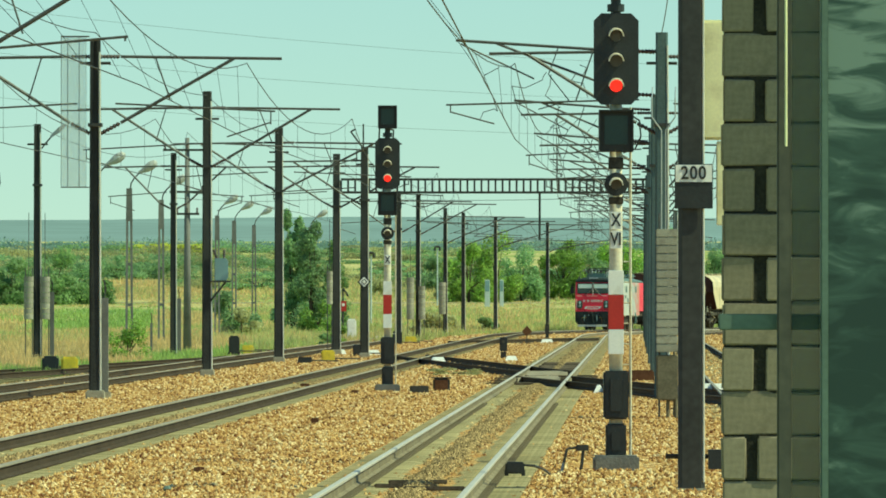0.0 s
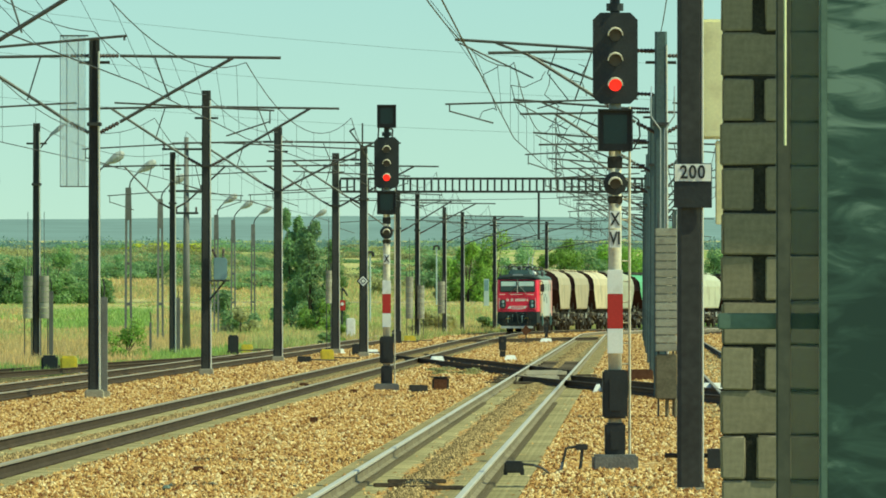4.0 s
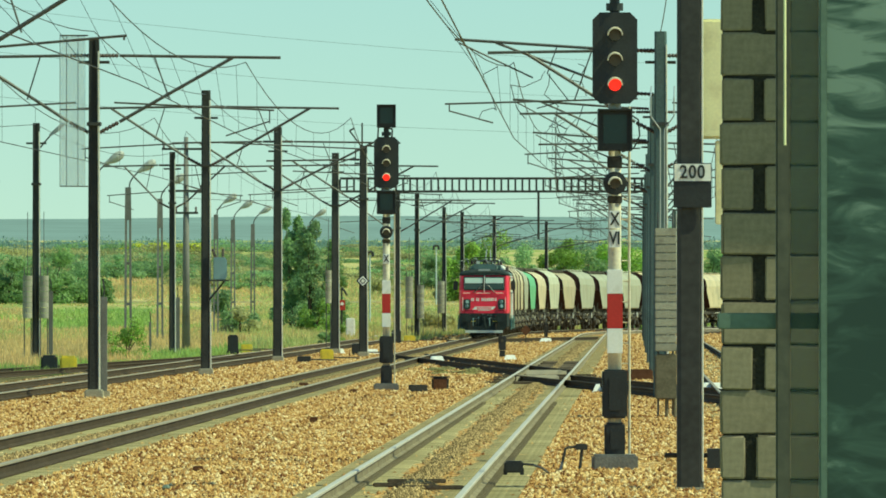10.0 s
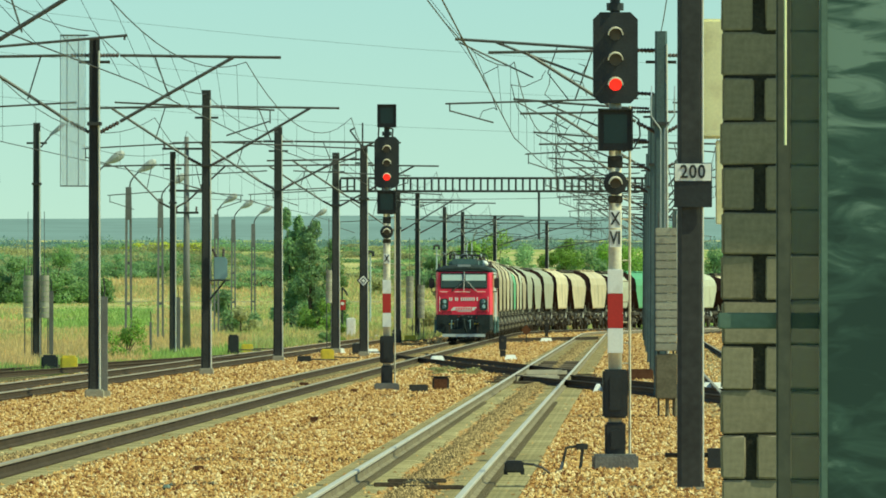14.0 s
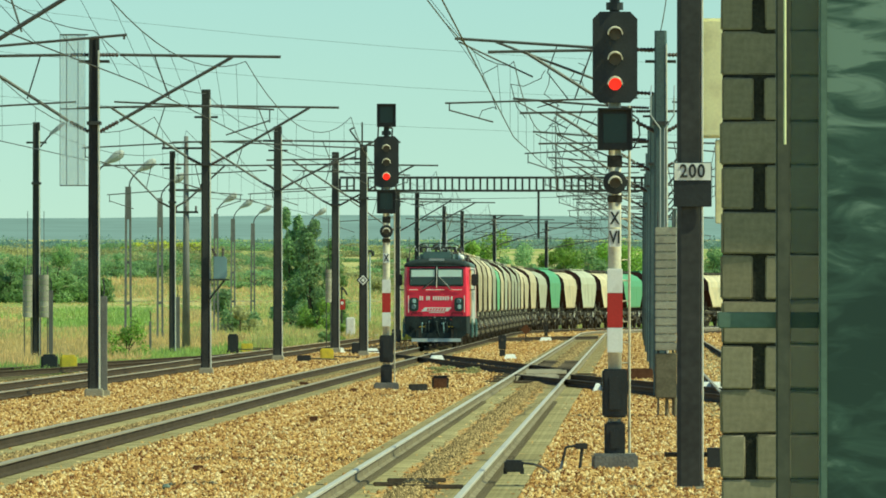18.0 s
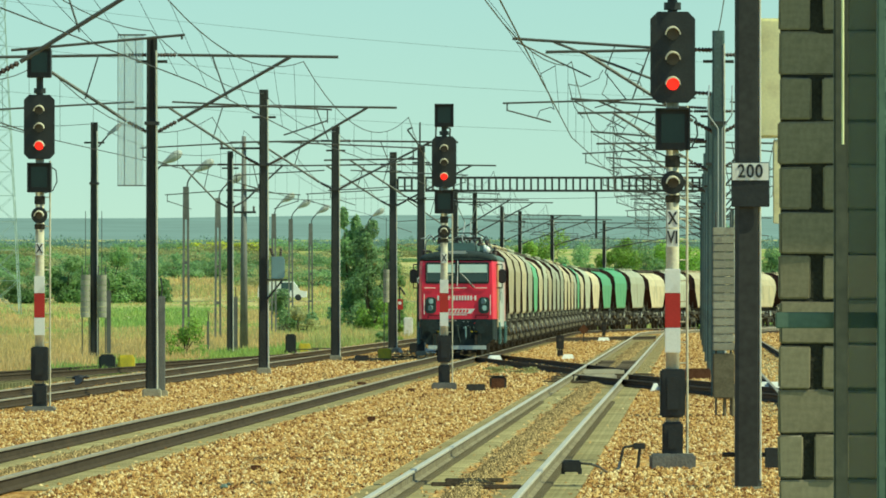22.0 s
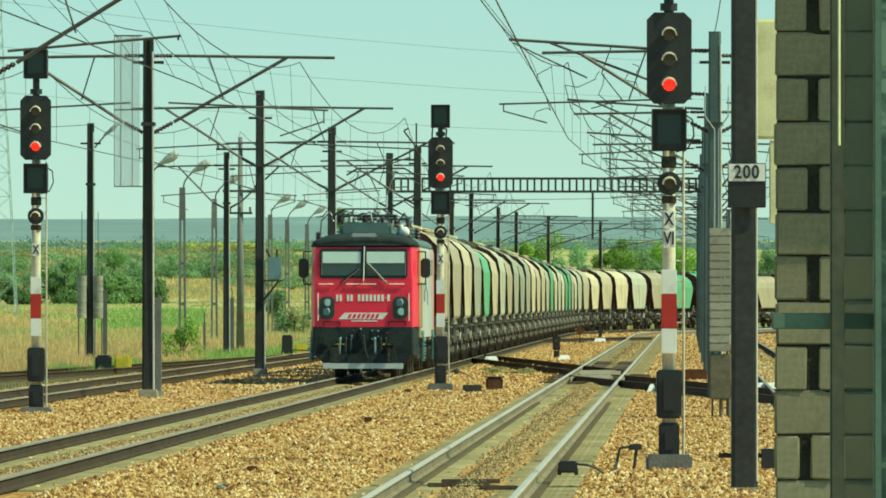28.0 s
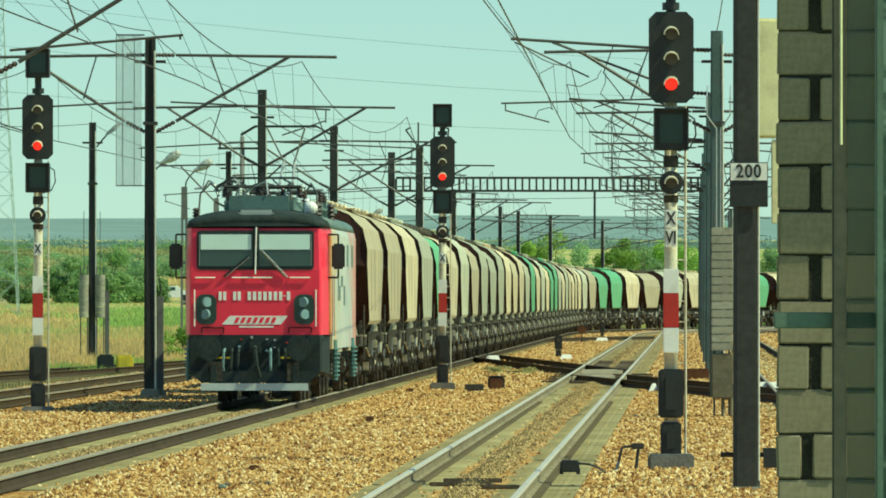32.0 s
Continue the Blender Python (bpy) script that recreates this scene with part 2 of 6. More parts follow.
def tube(bm, p, q, r0, r1=None, n=6, caps=True):
    """A round or many-sided bar from p to q."""
    p, q = Vector(p), Vector(q)
    r1 = r0 if r1 is None else r1
    d = (q - p).normalized()
    a = d.orthogonal().normalized()
    b = d.cross(a)
    rings = []
    for c, r in ((p, r0), (q, r1)):
        rings.append([bm.verts.new(c + (a * math.cos(6.28319 * i / n) + b * math.sin(6.28319 * i / n)) * r) for i in range(n)])
    for i in range(n):
        bm.faces.new((rings[0][i], rings[0][(i + 1) % n], rings[1][(i + 1) % n], rings[1][i]))
    if caps:
        bm.faces.new(rings[0][::-1])
        bm.faces.new(rings[1])


def chain(bm, pts, r, n=5):
    for a, b in zip(pts[:-1], pts[1:]):
        tube(bm, a, b, r, r, n, True)


def loft(bm, rings, caps=True):
    """Skin through rings of points, all of one count."""
    vs = [[bm.verts.new(p) for p in ring] for ring in rings]
    k = len(vs[0])
    for a, b in zip(vs[:-1], vs[1:]):
        for i in range(k):
            bm.faces.new((a[i], a[(i + 1) % k], b[(i + 1) % k], b[i]))
    if caps:
        bm.faces.new(vs[0][::-1])
        bm.faces.new(vs[-1])


def mesh_of(bm, name, material, smooth=False):
    bmesh.ops.recalc_face_normals(bm, faces=bm.faces)
    me = bpy.data.meshes.new(name)
    bm.to_mesh(me)
    bm.free()
    me.materials.append(M[material])
    if smooth:
        for p in me.polygons:
            p.use_smooth = True
    return me


def part(name, bm, material, parent=None, label="", smooth=False):
    ob = new(name, mesh_of(bm, name, material, smooth))
    ob.parent = parent
    if label:
        tagged(ob, label)
    return ob


def thing(name, m, label, category, group="", kind=""):
    ob = new(name)
    ob.matrix_world = m
    return tagged(ob, label, category, group, kind)


def B():
    return bmesh.new()


# ---- plan ----
def smooth_step(a, b, v):
    k = min(1.0, max(0.0, (v - a) / (b - a)))
    return k * k * (3 - 2 * k)


def bend(y):
    """How far the main tracks swing to the right beyond the yard: a growing curve, then straight on."""
    k, start, power = 18.255e-5, 485.0, 2.3005
    if y <= start:
        return 0.0
    a = min(y, 660) - start
    return k * a ** power + k * power * a ** (power - 1) * max(0.0, y - 660)


def track_main(y):
    return -4.77 + 0.02485 * (y - 155) + bend(y)


def track_right(y):
    return -0.58 + 0.0243 * (y - 81.4) + bend(y + 8)


def track_far_right(y):
    return track_right(y) + 5.2


def track_left(y):
    return -10.3 + 0.0272 * (y - 179) + (0.00012 * (y - 420) ** 2 if y > 420 else 0.0)


GROUND_ROWS = ((0, -0.45), (430, -0.45), (600, -0.35), (760, 1.4), (800, 1.9), (1000, 4.5), (1200, 7.0), (1500, 11.6), (2000, 15.0), (2600, 19.0), (3300, 28.5), (4200, 46.8), (4900, 49.2))


def ground_z(x, y):
    return float(np.interp(y, [r[0] for r in GROUND_ROWS], [r[1] for r in GROUND_ROWS]))


# ---- ground ----
def special(name, build):
    m = bpy.data.materials.new(name)
    m.use_nodes = True
    build(m.node_tree.nodes, m.node_tree.links, m.node_tree.nodes["Principled BSDF"])
    return m


def ramp_node(n, stops):
    r = n.new("ShaderNodeValToRGB")
    while len(r.color_ramp.elements) < len(stops):
        r.color_ramp.elements.new(0.5)
    for e, (p, c) in zip(r.color_ramp.elements, stops):
        e.position, e.color = p, (*c, 1)
    return r


def build_ballast(n, l, b, tone_by=(1.0, 0.98, 0.9)):
    co = n.new("ShaderNodeTexCoord")
    stones, patch, fine = n.new("ShaderNodeTexVoronoi"), n.new("ShaderNodeTexNoise"), n.new("ShaderNodeTexVoronoi")
    stones.inputs["Scale"].default_value, fine.inputs["Scale"].default_value, patch.inputs["Scale"].default_value = 11, 26, 0.35
    patch.inputs["Detail"].default_value = 6
    for t in (stones, patch, fine):
        l.new(co.outputs["Object"], t.inputs["Vector"])
    sep = n.new("ShaderNodeSeparateColor")
    l.new(stones.outputs["Color"], sep.inputs[0])
    r = ramp_node(n, [(0.0, (0.17, 0.075, 0.025)), (0.3, (0.41, 0.23, 0.075)), (0.65, (0.56, 0.36, 0.14)), (1.0, (0.7, 0.55, 0.29))])
    l.new(sep.outputs[0], r.inputs[0])
    tone = ramp_node(n, [(0.35, (tone_by[0] * 0.8, tone_by[1] * 0.68, tone_by[2] * 0.56)), (0.65, tone_by)])
    l.new(patch.outputs["Fac"], tone.inputs[0])
    mix = n.new("ShaderNodeMixRGB")
    mix.blend_type, mix.inputs["Fac"].default_value = "MULTIPLY", 1.0
    l.new(r.outputs[0], mix.inputs["Color1"])
    l.new(tone.outputs[0], mix.inputs["Color2"])
    l.new(mix.outputs[0], b.inputs["Base Color"])
    b.inputs["Roughness"].default_value = 0.95
    b.inputs["Specular IOR Level"].default_value = 0.12
    bump = n.new("ShaderNodeBump")
    bump.inputs["Strength"].default_value, bump.inputs["Distance"].default_value, bump.invert = 1.0, 0.05, True
    l.new(stones.outputs["Distance"], bump.inputs["Height"])
    l.new(bump.outputs[0], b.inputs["Normal"])


def build_field(n, l, b):
    co = n.new("ShaderNodeTexCoord")
    mp = n.new("ShaderNodeMapping")
    mp.inputs["Scale"].default_value = (1.0, 0.22, 1.0)
    l.new(co.outputs["Object"], mp.inputs["Vector"])
    patch, fine = n.new("ShaderNodeTexNoise"), n.new("ShaderNodeTexNoise")
    patch.inputs["Scale"].default_value, fine.inputs["Scale"].default_value = 0.09, 2.2
    patch.inputs["Detail"].default_value = fine.inputs["Detail"].default_value = 6
    l.new(mp.outputs[0], patch.inputs["Vector"])
    l.new(mp.outputs[0], fine.inputs["Vector"])
    r = ramp_node(n, [(0.32, (0.2, 0.29, 0.07)), (0.46, (0.33, 0.37, 0.11)), (0.54, (0.47, 0.42, 0.17)), (0.68, (0.55, 0.46, 0.21))])
    l.new(patch.outputs["Fac"], r.inputs[0])
    tone = ramp_node(n, [(0.3, (0.6, 0.6, 0.6)), (0.7, (1.15, 1.15, 1.1))])
    l.new(fine.outputs["Fac"], tone.inputs[0])
    mix = n.new("ShaderNodeMixRGB")
    mix.blend_type, mix.inputs["Fac"].default_value = "MULTIPLY", 1.0
    l.new(r.outputs[0], mix.inputs["Color1"])
    l.new(tone.outputs[0], mix.inputs["Color2"])
    l.new(mix.outputs[0], b.inputs["Base Color"])
    b.inputs["Roughness"].default_value = 1.0
    b.inputs["Specular IOR Level"].default_value = 0.1


M["ballast"] = special("tan crushed stone ballast", build_ballast)


def build_stone(n, l, b):
    geo = n.new("ShaderNodeNewGeometry")
    r = ramp_node(n, [(0.0, (0.13, 0.05, 0.02)), (0.35, (0.4, 0.225, 0.075)), (0.7, (0.57, 0.37, 0.14)), (1.0, (0.76, 0.6, 0.33))])
    l.new(geo.outputs["Random Per Island"], r.inputs[0])
    l.new(r.outputs[0], b.inputs["Base Color"])
    b.inputs["Roughness"].default_value = 0.9
    b.inputs["Specular IOR Level"].default_value = 0.12


M["stone"] = special("ballast stone", build_stone)
M["field"] = special("dry grass field", build_field)


def sheet(name, xs_of, ys, z_of, material, label, category):
    bm = B()
    rows = [[bm.verts.new((x, y, z_of(x, y))) for x in xs_of(y)] for y in ys]
    for a, b in zip(rows[:-1], rows[1:]):
        for i in range(len(a) - 1):
            bm.faces.new((a[i], a[i + 1], b[i + 1], b[i]))
    ob = new(name, mesh_of(bm, name, material, True))
    return tagged(ob, label, category, kind="structure")


field_ys = list(np.arange(-40, 900, 20.0)) + list(np.arange(900, 2600, 60.0)) + list(np.arange(2600, 3101, 120.0))
sheet("ground", lambda y: np.linspace(-120 - y * 0.35, 120 + y * 0.35, 41), field_ys, ground_z, "field",
      "dry yellow and green grass field reaching to the hills", "ground")
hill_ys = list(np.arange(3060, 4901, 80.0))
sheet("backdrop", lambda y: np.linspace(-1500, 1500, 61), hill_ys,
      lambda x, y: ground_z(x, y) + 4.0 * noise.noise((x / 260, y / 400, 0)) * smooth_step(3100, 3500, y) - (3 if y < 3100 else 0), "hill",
      "hills on the horizon, haze put into their blue-green colour", "hill")


def bed_z(x, y):
    k = 0.0
    for path in (track_main, track_right):
        d = abs(x - path(y))
        k = max(k, 0.005 * (1 - smooth_step(0.1, 0.28, d)))
    d = abs(x - track_main(y))
    k = max(k, 0.042 * smooth_step(1.2, 1.4, d) * (1 - smooth_step(1.6, 2.3, d)))
    if 103 < y < 112:
        k -= 0.13 * (1 - smooth_step(0.3, 0.8, abs(x - 2.35))) * (1 - smooth_step(1.5, 3.5, abs(y - 107)))
    return k - 0.2 + 0.022 * noise.noise((x * 0.9, y * 0.35, 3.0)) + 0.016 * noise.noise((x * 3.1, y * 2.3, 7.0))


bed_ys = list(np.arange(40, 220, 0.6)) + list(np.arange(220, 420, 2.0)) + list(np.arange(420, 760, 10.0))


def bed_x(y):
    left = track_left(min(y, 430)) - 3.2
    right = max(track_far_right(y) + 4.0, 9.0)
    base = list(np.linspace(left, right, 40))
    for path in (track_main, track_right):
        base += [path(y) + d for d in (-0.42, -0.28, -0.19, -0.1, 0.0, 0.1, 0.19, 0.28, 0.42)]
    base += [track_main(y) + d for d in (-2.3, -1.8, -1.5, -1.4, -1.3, -1.2, -0.9, 0.9, 1.2, 1.3, 1.4, 1.5, 1.8, 2.3)]
    return sorted(base)


def bed_edge_z(x, y):
    left, right = track_left(min(y, 430)) - 3.2, max(track_far_right(y) + 4.0, 9.0)
    k = smooth_step(0, 1.0, min(x - left, right - x))
    return bed_z(x, y) * k + (ground_z(x, y) - 0.06) * (1 - k)


sheet("ballast_bed", bed_x, bed_ys, bed_edge_z, "ballast", "tan and brown crushed stone ballast between the tracks", "ballast")


# ---- tracks ----
def rail_mesh(path, side, y0, y1, step, profile):
    bm = B()
    rings = []
    y = y0
    ys = list(np.arange(y0, y1, step)) + [y1]
    for y in ys:
        d = (path(y + 0.5) - path(y - 0.5))
        h = math.atan(d)
        cx, cy = path(y) + side * 0.7525 * math.cos(h), y - side * 0.7525 * math.sin(h)
        rings.append([(cx + px * math.cos(h), cy - px * math.sin(h), pz) for px, pz in profile])
    loft(bm, rings)
    return bm


HEAD = [(-0.036, -0.03), (-0.036, -0.006), (-0.028, 0.0), (0.028, 0.0), (0.036, -0.006), (0.036, -0.03)]
WEB = [(-0.03, -0.031), (0.03, -0.031), (0.010, -0.05), (0.010, -0.13), (0.072, -0.155), (0.072, -0.172), (-0.072, -0.172), (-0.072, -0.155), (-0.010, -0.13), (-0.010, -0.05)]


def track(label, path, y0, y1, step=4.0, head="rail_top", web="rail_web"):
    t = thing("railway_track", Matrix(), label, "track", "tracks of the yard", "structure")
    for side in (-1, 1):
        rail = part("rail", rail_mesh(path, side, y0, y1, step, WEB), web, t)
        part("rail_head", rail_mesh(path, side, y0, y1, step, HEAD), head, rail, "worn shining running surface")
    return t


def line(x0, y0, x1, y1):
    return lambda y: x0 + (x1 - x0) * (y - y0) / (y1 - y0)


T1 = track("straight track with bright rails on concrete sleepers", track_right, 60, 620, web="rail_web_pale")
T2 = track("main track with brown rails under the freight train", track_main, 60, 800, head="rail_dull")
T3 = track("side track with dark rusty rails", track_left, 90, 440, head="rail_dull")
T0 = track("far side track beside the catenary poles", track_far_right, 140, 640, head="rail_dull")
C1 = track("crossover track with dark rails", line(3.0, 231, -1.4, 303), 231, 303, 3, "rail_web")
C2 = track("crossover track with dark rails leading away", line(2.75, 215, 7.0, 165), 165, 215, 3, "rail_web")
C3 = track("distant crossover track", line(1.0, 410, 8.0, 445), 410, 445, 3, "rail_web")
C4 = track("rusty siding branching towards the field", line(-6.9, 300, -13.2, 225), 200, 300, 3, "rail_web")


# ---- masts ----
def pole_mesh(h, w0, w1, d0, d1, z0=-0.5):
    """A tapered H-shaped concrete pole."""
    def ring(w, d, z):
        f = 0.32
        c = min(0.045, w * 0.3)
        return [(-w, d - c, z), (-w, c - d, z), (c - w, -d, z), (w - c, -d, z), (w, c - d, z), (w, d - c, z), (w - c, d, z), (c - w, d, z)] if w > 0.125 else [(-w, -d, z), (-w * f, -d, z), (-w * f, -d * 0.55, z), (w * f, -d * 0.55, z), (w * f, -d, z), (w, -d, z), (w, d, z), (w * f, d, z), (w * f, d * 0.55, z), (-w * f, d * 0.55, z), (-w * f, d, z), (-w, d, z)]
    bm = B()
    loft(bm, [ring(w0, d0, z0), ring(w1, d1, h)])
    return bm


def insulator(bm, p, q, r=0.055, n=6):
    p, q = Vector(p), Vector(q)
    d = (q - p).normalized()
    a = d.orthogonal().normalized()
    b = d.cross(a)
    rings = []
    for i in range(n):
        for u, k in ((0.0, 1.0), (0.7, 0.5)):
            c = p.lerp(q, (i + u) / n)
            rings.append([c + (a * math.cos(j * 0.7854) + b * math.sin(j * 0.7854)) * r * k for j in range(8)])
    loft(bm, rings)


def cantilever(parent, side, reach, top=7.6, low=5.85, rise=0.0, trim=0.0, lift=0.0):
    """Top tube, raking strut, registration arm and steady arm over a track to one side."""
    s = side
    w = 0.13
    bm = B()
    tube(bm, (s * (w + 0.45), 0, top), (s * (reach + 0.45 - trim), 0, top - 0.05), 0.035)
    tube(bm, (s * (w + 0.45), 0, low + 0.24), (s * (reach * 0.83 - trim * 0.6), 0, top - 0.05), 0.04)
    tube(bm, (s * reach * 0.36, 0, top), (s * reach * 0.45, 0, low + 0.75), 0.018)
    arm = part("cantilever_arm", bm, "tube", parent)
    for a, b in (((s * w, 0, top), (s * (w + 0.45), 0, top)), ((s * w, 0, low), (s * (w + 0.45), 0, low + 0.24))):
        bm = B()
        insulator(bm, a, b)
        part("insulator", bm, "insul", arm)
    bm = B()
    if rise:
        tube(bm, (s * reach * 0.12, 0, low + 0.44), (s * (reach - 0.15), 0, low + 0.44 + rise), 0.024)
        tube(bm, (s * (reach - 0.2), 0, low + 0.44 + rise), (s * (reach - 0.2), 0, low + 0.36 + rise), 0.02)
    else:
        end = reach + 0.3 + lift * 1.8
        tube(bm, (s * reach * 0.12, 0, low + 0.68 + lift * 0.6), (s * end, 0, low + 0.5 + lift), 0.022)
        tube(bm, (s * (end - 0.1), 0, low + 0.5 + lift), (s * (end - 0.1), 0, low + 0.2 + lift * 1.8), 0.016)
        tube(bm, (s * (end - 0.1), 0, low + 0.25 + lift * 1.6), (s * (end - 1.1), 0, low - 0.08 + lift * 2), 0.018)
    part("registration_arm", bm, "tube", arm)
    return arm


def weights(parent, x, z0, z1, n, w=0.2, y=-0.28):
    step = (z1 - z0) / n
    for i in range(n):
        bm = B()
        if n > 10:
            bbox(bm, x - w, x + w, y - 0.16, y + 0.16, z0 + i * step + 0.006, z0 + (i + 1) * step, 0.012)
        else:
            tube(bm, (x, y, z0 + i * step + 0.015), (x, y, z0 + (i + 1) * step), w, w, 16)
        part("weight_block", bm, "weight", parent, "grey concrete tension weight")
    bm = B()
    tube(bm, (x, y, z1), (x, y, z1 + 2.2), 0.012)
    part("weight_rod", bm, "tube", parent)


def catenary_pole(x, y, reaches, label="dark concrete catenary pole with tubular arms", h=8.15, base=True, mat_="pole", wide=0.14, raised=0.0, shorter=0.0):
    g = bed_z(x, y) if x > track_left(min(y, 430)) - 3 else ground_z(x, y)
    t = thing("catenary_pole", pose(x, y, 0, 0, 0, -1.3), label, "pole", "catenary poles along the tracks")
    part("shaft", pole_mesh(h, wide, wide * 0.82, wide * 1.15, wide * 0.85), mat_, t)
    if base:
        bm = B()
        bbox(bm, -0.21, 0.21, -0.24, 0.24, g - 0.3, g + 0.2, 0.03)
        part("foundation", bm, "concrete", t, "worn concrete foundation block")
    # Thin pale strip that stands for sunlight on the shaft's right edge.
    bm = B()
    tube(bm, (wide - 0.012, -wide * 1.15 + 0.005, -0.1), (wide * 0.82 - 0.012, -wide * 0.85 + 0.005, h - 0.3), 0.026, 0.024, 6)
    part("earth_strip", bm, "sun_edge", t, "pale strip painting the sunlit edge of the pole")
    near_right = y == 181 and x > 0
    for side, reach in reaches:
        cantilever(t, side, reach, (7.72 if near_right and side < 0 else 7.6) + raised, 5.85 + raised, 0.26 if y < 150 else 0.0, 0.86 if near_right and side < 0 else (shorter if side > 0 else 0.0), 0.15 if near_right and side < 0 else 0.0)
    bm = B()
    tube(bm, (-0.35, 0, 7.45), (0.35, 0, 7.45), 0.035)
    part("cross_arm", bm, "steel_dark", t)
    bm = B()
    box(bm, -wide - 0.02, wide + 0.02, -wide - 0.05, wide + 0.05, 6.0, 6.08)
    part("pole_clamp", bm, "steel_dark", t)
    return t


LEFT_POLES = [(136, -8.8), (181, -7.93), (236, -7.01), (288.5, -5.96), (335, -4.49)]
LEFT_BUILD = ((8.0, 0.0, 0.0, 0.14), (8.0, 0.0, 0.0, 0.14), (8.27, 0.18, 0.75, 0.155), (8.33, 0.2, 0.5, 0.175), (8.26, 0.14, 0.3, 0.18))
for (y, x), (high, raised, shorter, wide_) in zip(LEFT_POLES, LEFT_BUILD):
    catenary_pole(x, y, [(1, track_main(y) - x), (-1, 3.4)], h=high, wide=wide_, raised=raised, shorter=shorter)
for y, x in ((451, -1.41), (519, 0.15), (546, 1.4), (571, 3.78), (612, 8.06)):
    catenary_pole(x, y, [(1, track_main(y) - x)], wide=0.15)
forked = catenary_pole(-3.1, 314, [(-1, 3.4)], "concrete catenary pole with a diamond warning sign", wide=0.18)
for pts in ([(-0.05, 0, 8.1), (-0.05, 0, 9.05)], [(0.55, 0, 8.1), (0.6, 0, 9.0)], [(-0.1, 0, 8.15), (-0.55, 0, 8.75), (-0.35, 0, 8.85)], [(0.1, 0, 8.15), (1.1, 0, 8.1), (1.15, 0, 8.8), (0.95, 0, 8.85)]):
    bm = B()
    chain(bm, pts, 0.035)
    part("horn", bm, "steel_dark", forked)
catenary_pole(-2.44, 439, [(1, 3.6), (-1, 3.2)], wide=0.16)
catenary_pole(-14.0, 274, [], "concrete pole with tension weights and a lamp")
catenary_pole(-11.1, 327, [(1, 2.6), (-1, 2.4)])
RIGHT_POLES = [181, 235, 281, 332, 385, 435, 485, 535]
for y in RIGHT_POLES:
    x = track_right(y) + 3.15
    cp = catenary_pole(x, y, [(-1, 3.15 + (1.2 if y == 181 else 0.4)), (1, 2.2)], wide=0.17, mat_="pole_blue", base=False)
    bm = B()
    far = 4.7 if y == 181 else 4.2
    tube(bm, (-0.75, 0.1, 7.72), (-far, 0.1, 7.98), 0.035)
    tube(bm, (-0.7, 0.1, 6.75), (-far * 0.8, 0.1, 7.9), 0.03)
    tube(bm, (-far + 0.1, 0.1, 7.9), (-far * 0.62, 0.1, 7.1), 0.02)
    second = part("cantilever_arm", bm, "tube", cp)
    for z in (7.7, 6.72):
        bm = B()
        insulator(bm, (-0.17, 0.1, z), (-0.75, 0.1, z + 0.03), 0.05, 7)
        part("insulator", bm, "insul", second)
    bm = B()
    chain(bm, [(-far * 0.5, 0.1, 7.85), (-far * 0.55, 0.1, 7.2), (-far * 0.45, 0.1, 6.6), (-far * 0.6, 0.1, 6.4)], 0.014)
    part("jumper_cable", bm, "wire", second)
    curls = np.random.default_rng(int(y))
    for k in range(4):
        bm = B()
        x0 = -curls.uniform(1.2, far - 0.3)
        pts = [(x0, curls.uniform(-2, 2), 7.5 - 0.3 * curls.random())]
        for j in range(7):
            pts.append((pts[-1][0] + curls.normal(0, 0.16), pts[-1][1] + curls.normal(0, 0.5), pts[-1][2] - curls.uniform(-0.08, 0.4)))
        chain(bm, pts, 0.01)
        part("jumper_cable", bm, "wire", second)


# ---- catenary wires ----
def run(bm, pts, r):
    """One unbroken wire through the points."""
    k = 5
    rings = [[(x + r * math.cos(6.28319 * j / k), y, z + r * math.sin(6.28319 * j / k)) for j in range(k)] for x, y, z in pts]
    loft(bm, rings)


def wires(label, path, supports, low=5.72, high=7.45, swing=(0, 0.0), first_sag=0.95):
    t = thing("catenary_wire", Matrix(), label, "overhead wire", "overhead wires")
    a, b, d = B(), B(), B()
    sup = [supports[0] - 50] + list(supports)
    all_m, all_c = [], []
    for i, (y0, y1) in enumerate(zip(sup[:-1], sup[1:])):
        st0, st1 = (0.2 if i % 2 else -0.2), (-0.2 if i % 2 else 0.2)
        pm, pc = [], []
        for k in range(13):
            u = k / 12
            y = y0 + (y1 - y0) * u
            x = path(y) + st0 + (st1 - st0) * u
            sag = 4 * u * (1 - u)
            pm.append((x - max(0.0, swing[0] - y) * swing[1], y, high - (first_sag if y1 < 185 else 0.95) * sag))
            pc.append((x, y, low))
            if 0 < k < 12 and k % 2:
                e = 3.0 * math.sin(k * 2.7 + i * 1.9)
                tube(d, pm[-1], (pc[-1][0], pc[-1][1] + e * 0.15, pc[-1][2]), 0.006, 0.006, 4)
        all_m += pm if not all_m else pm[1:]
        all_c += pc if not all_c else pc[1:]
    run(a, all_m, 0.011)
    run(b, all_c, 0.011)
    part("messenger_wire", a, "wire", t)
    part("contact_wire", b, "wire", t)
    tagged(part("dropper", d, "wire", t), kind="stuff")


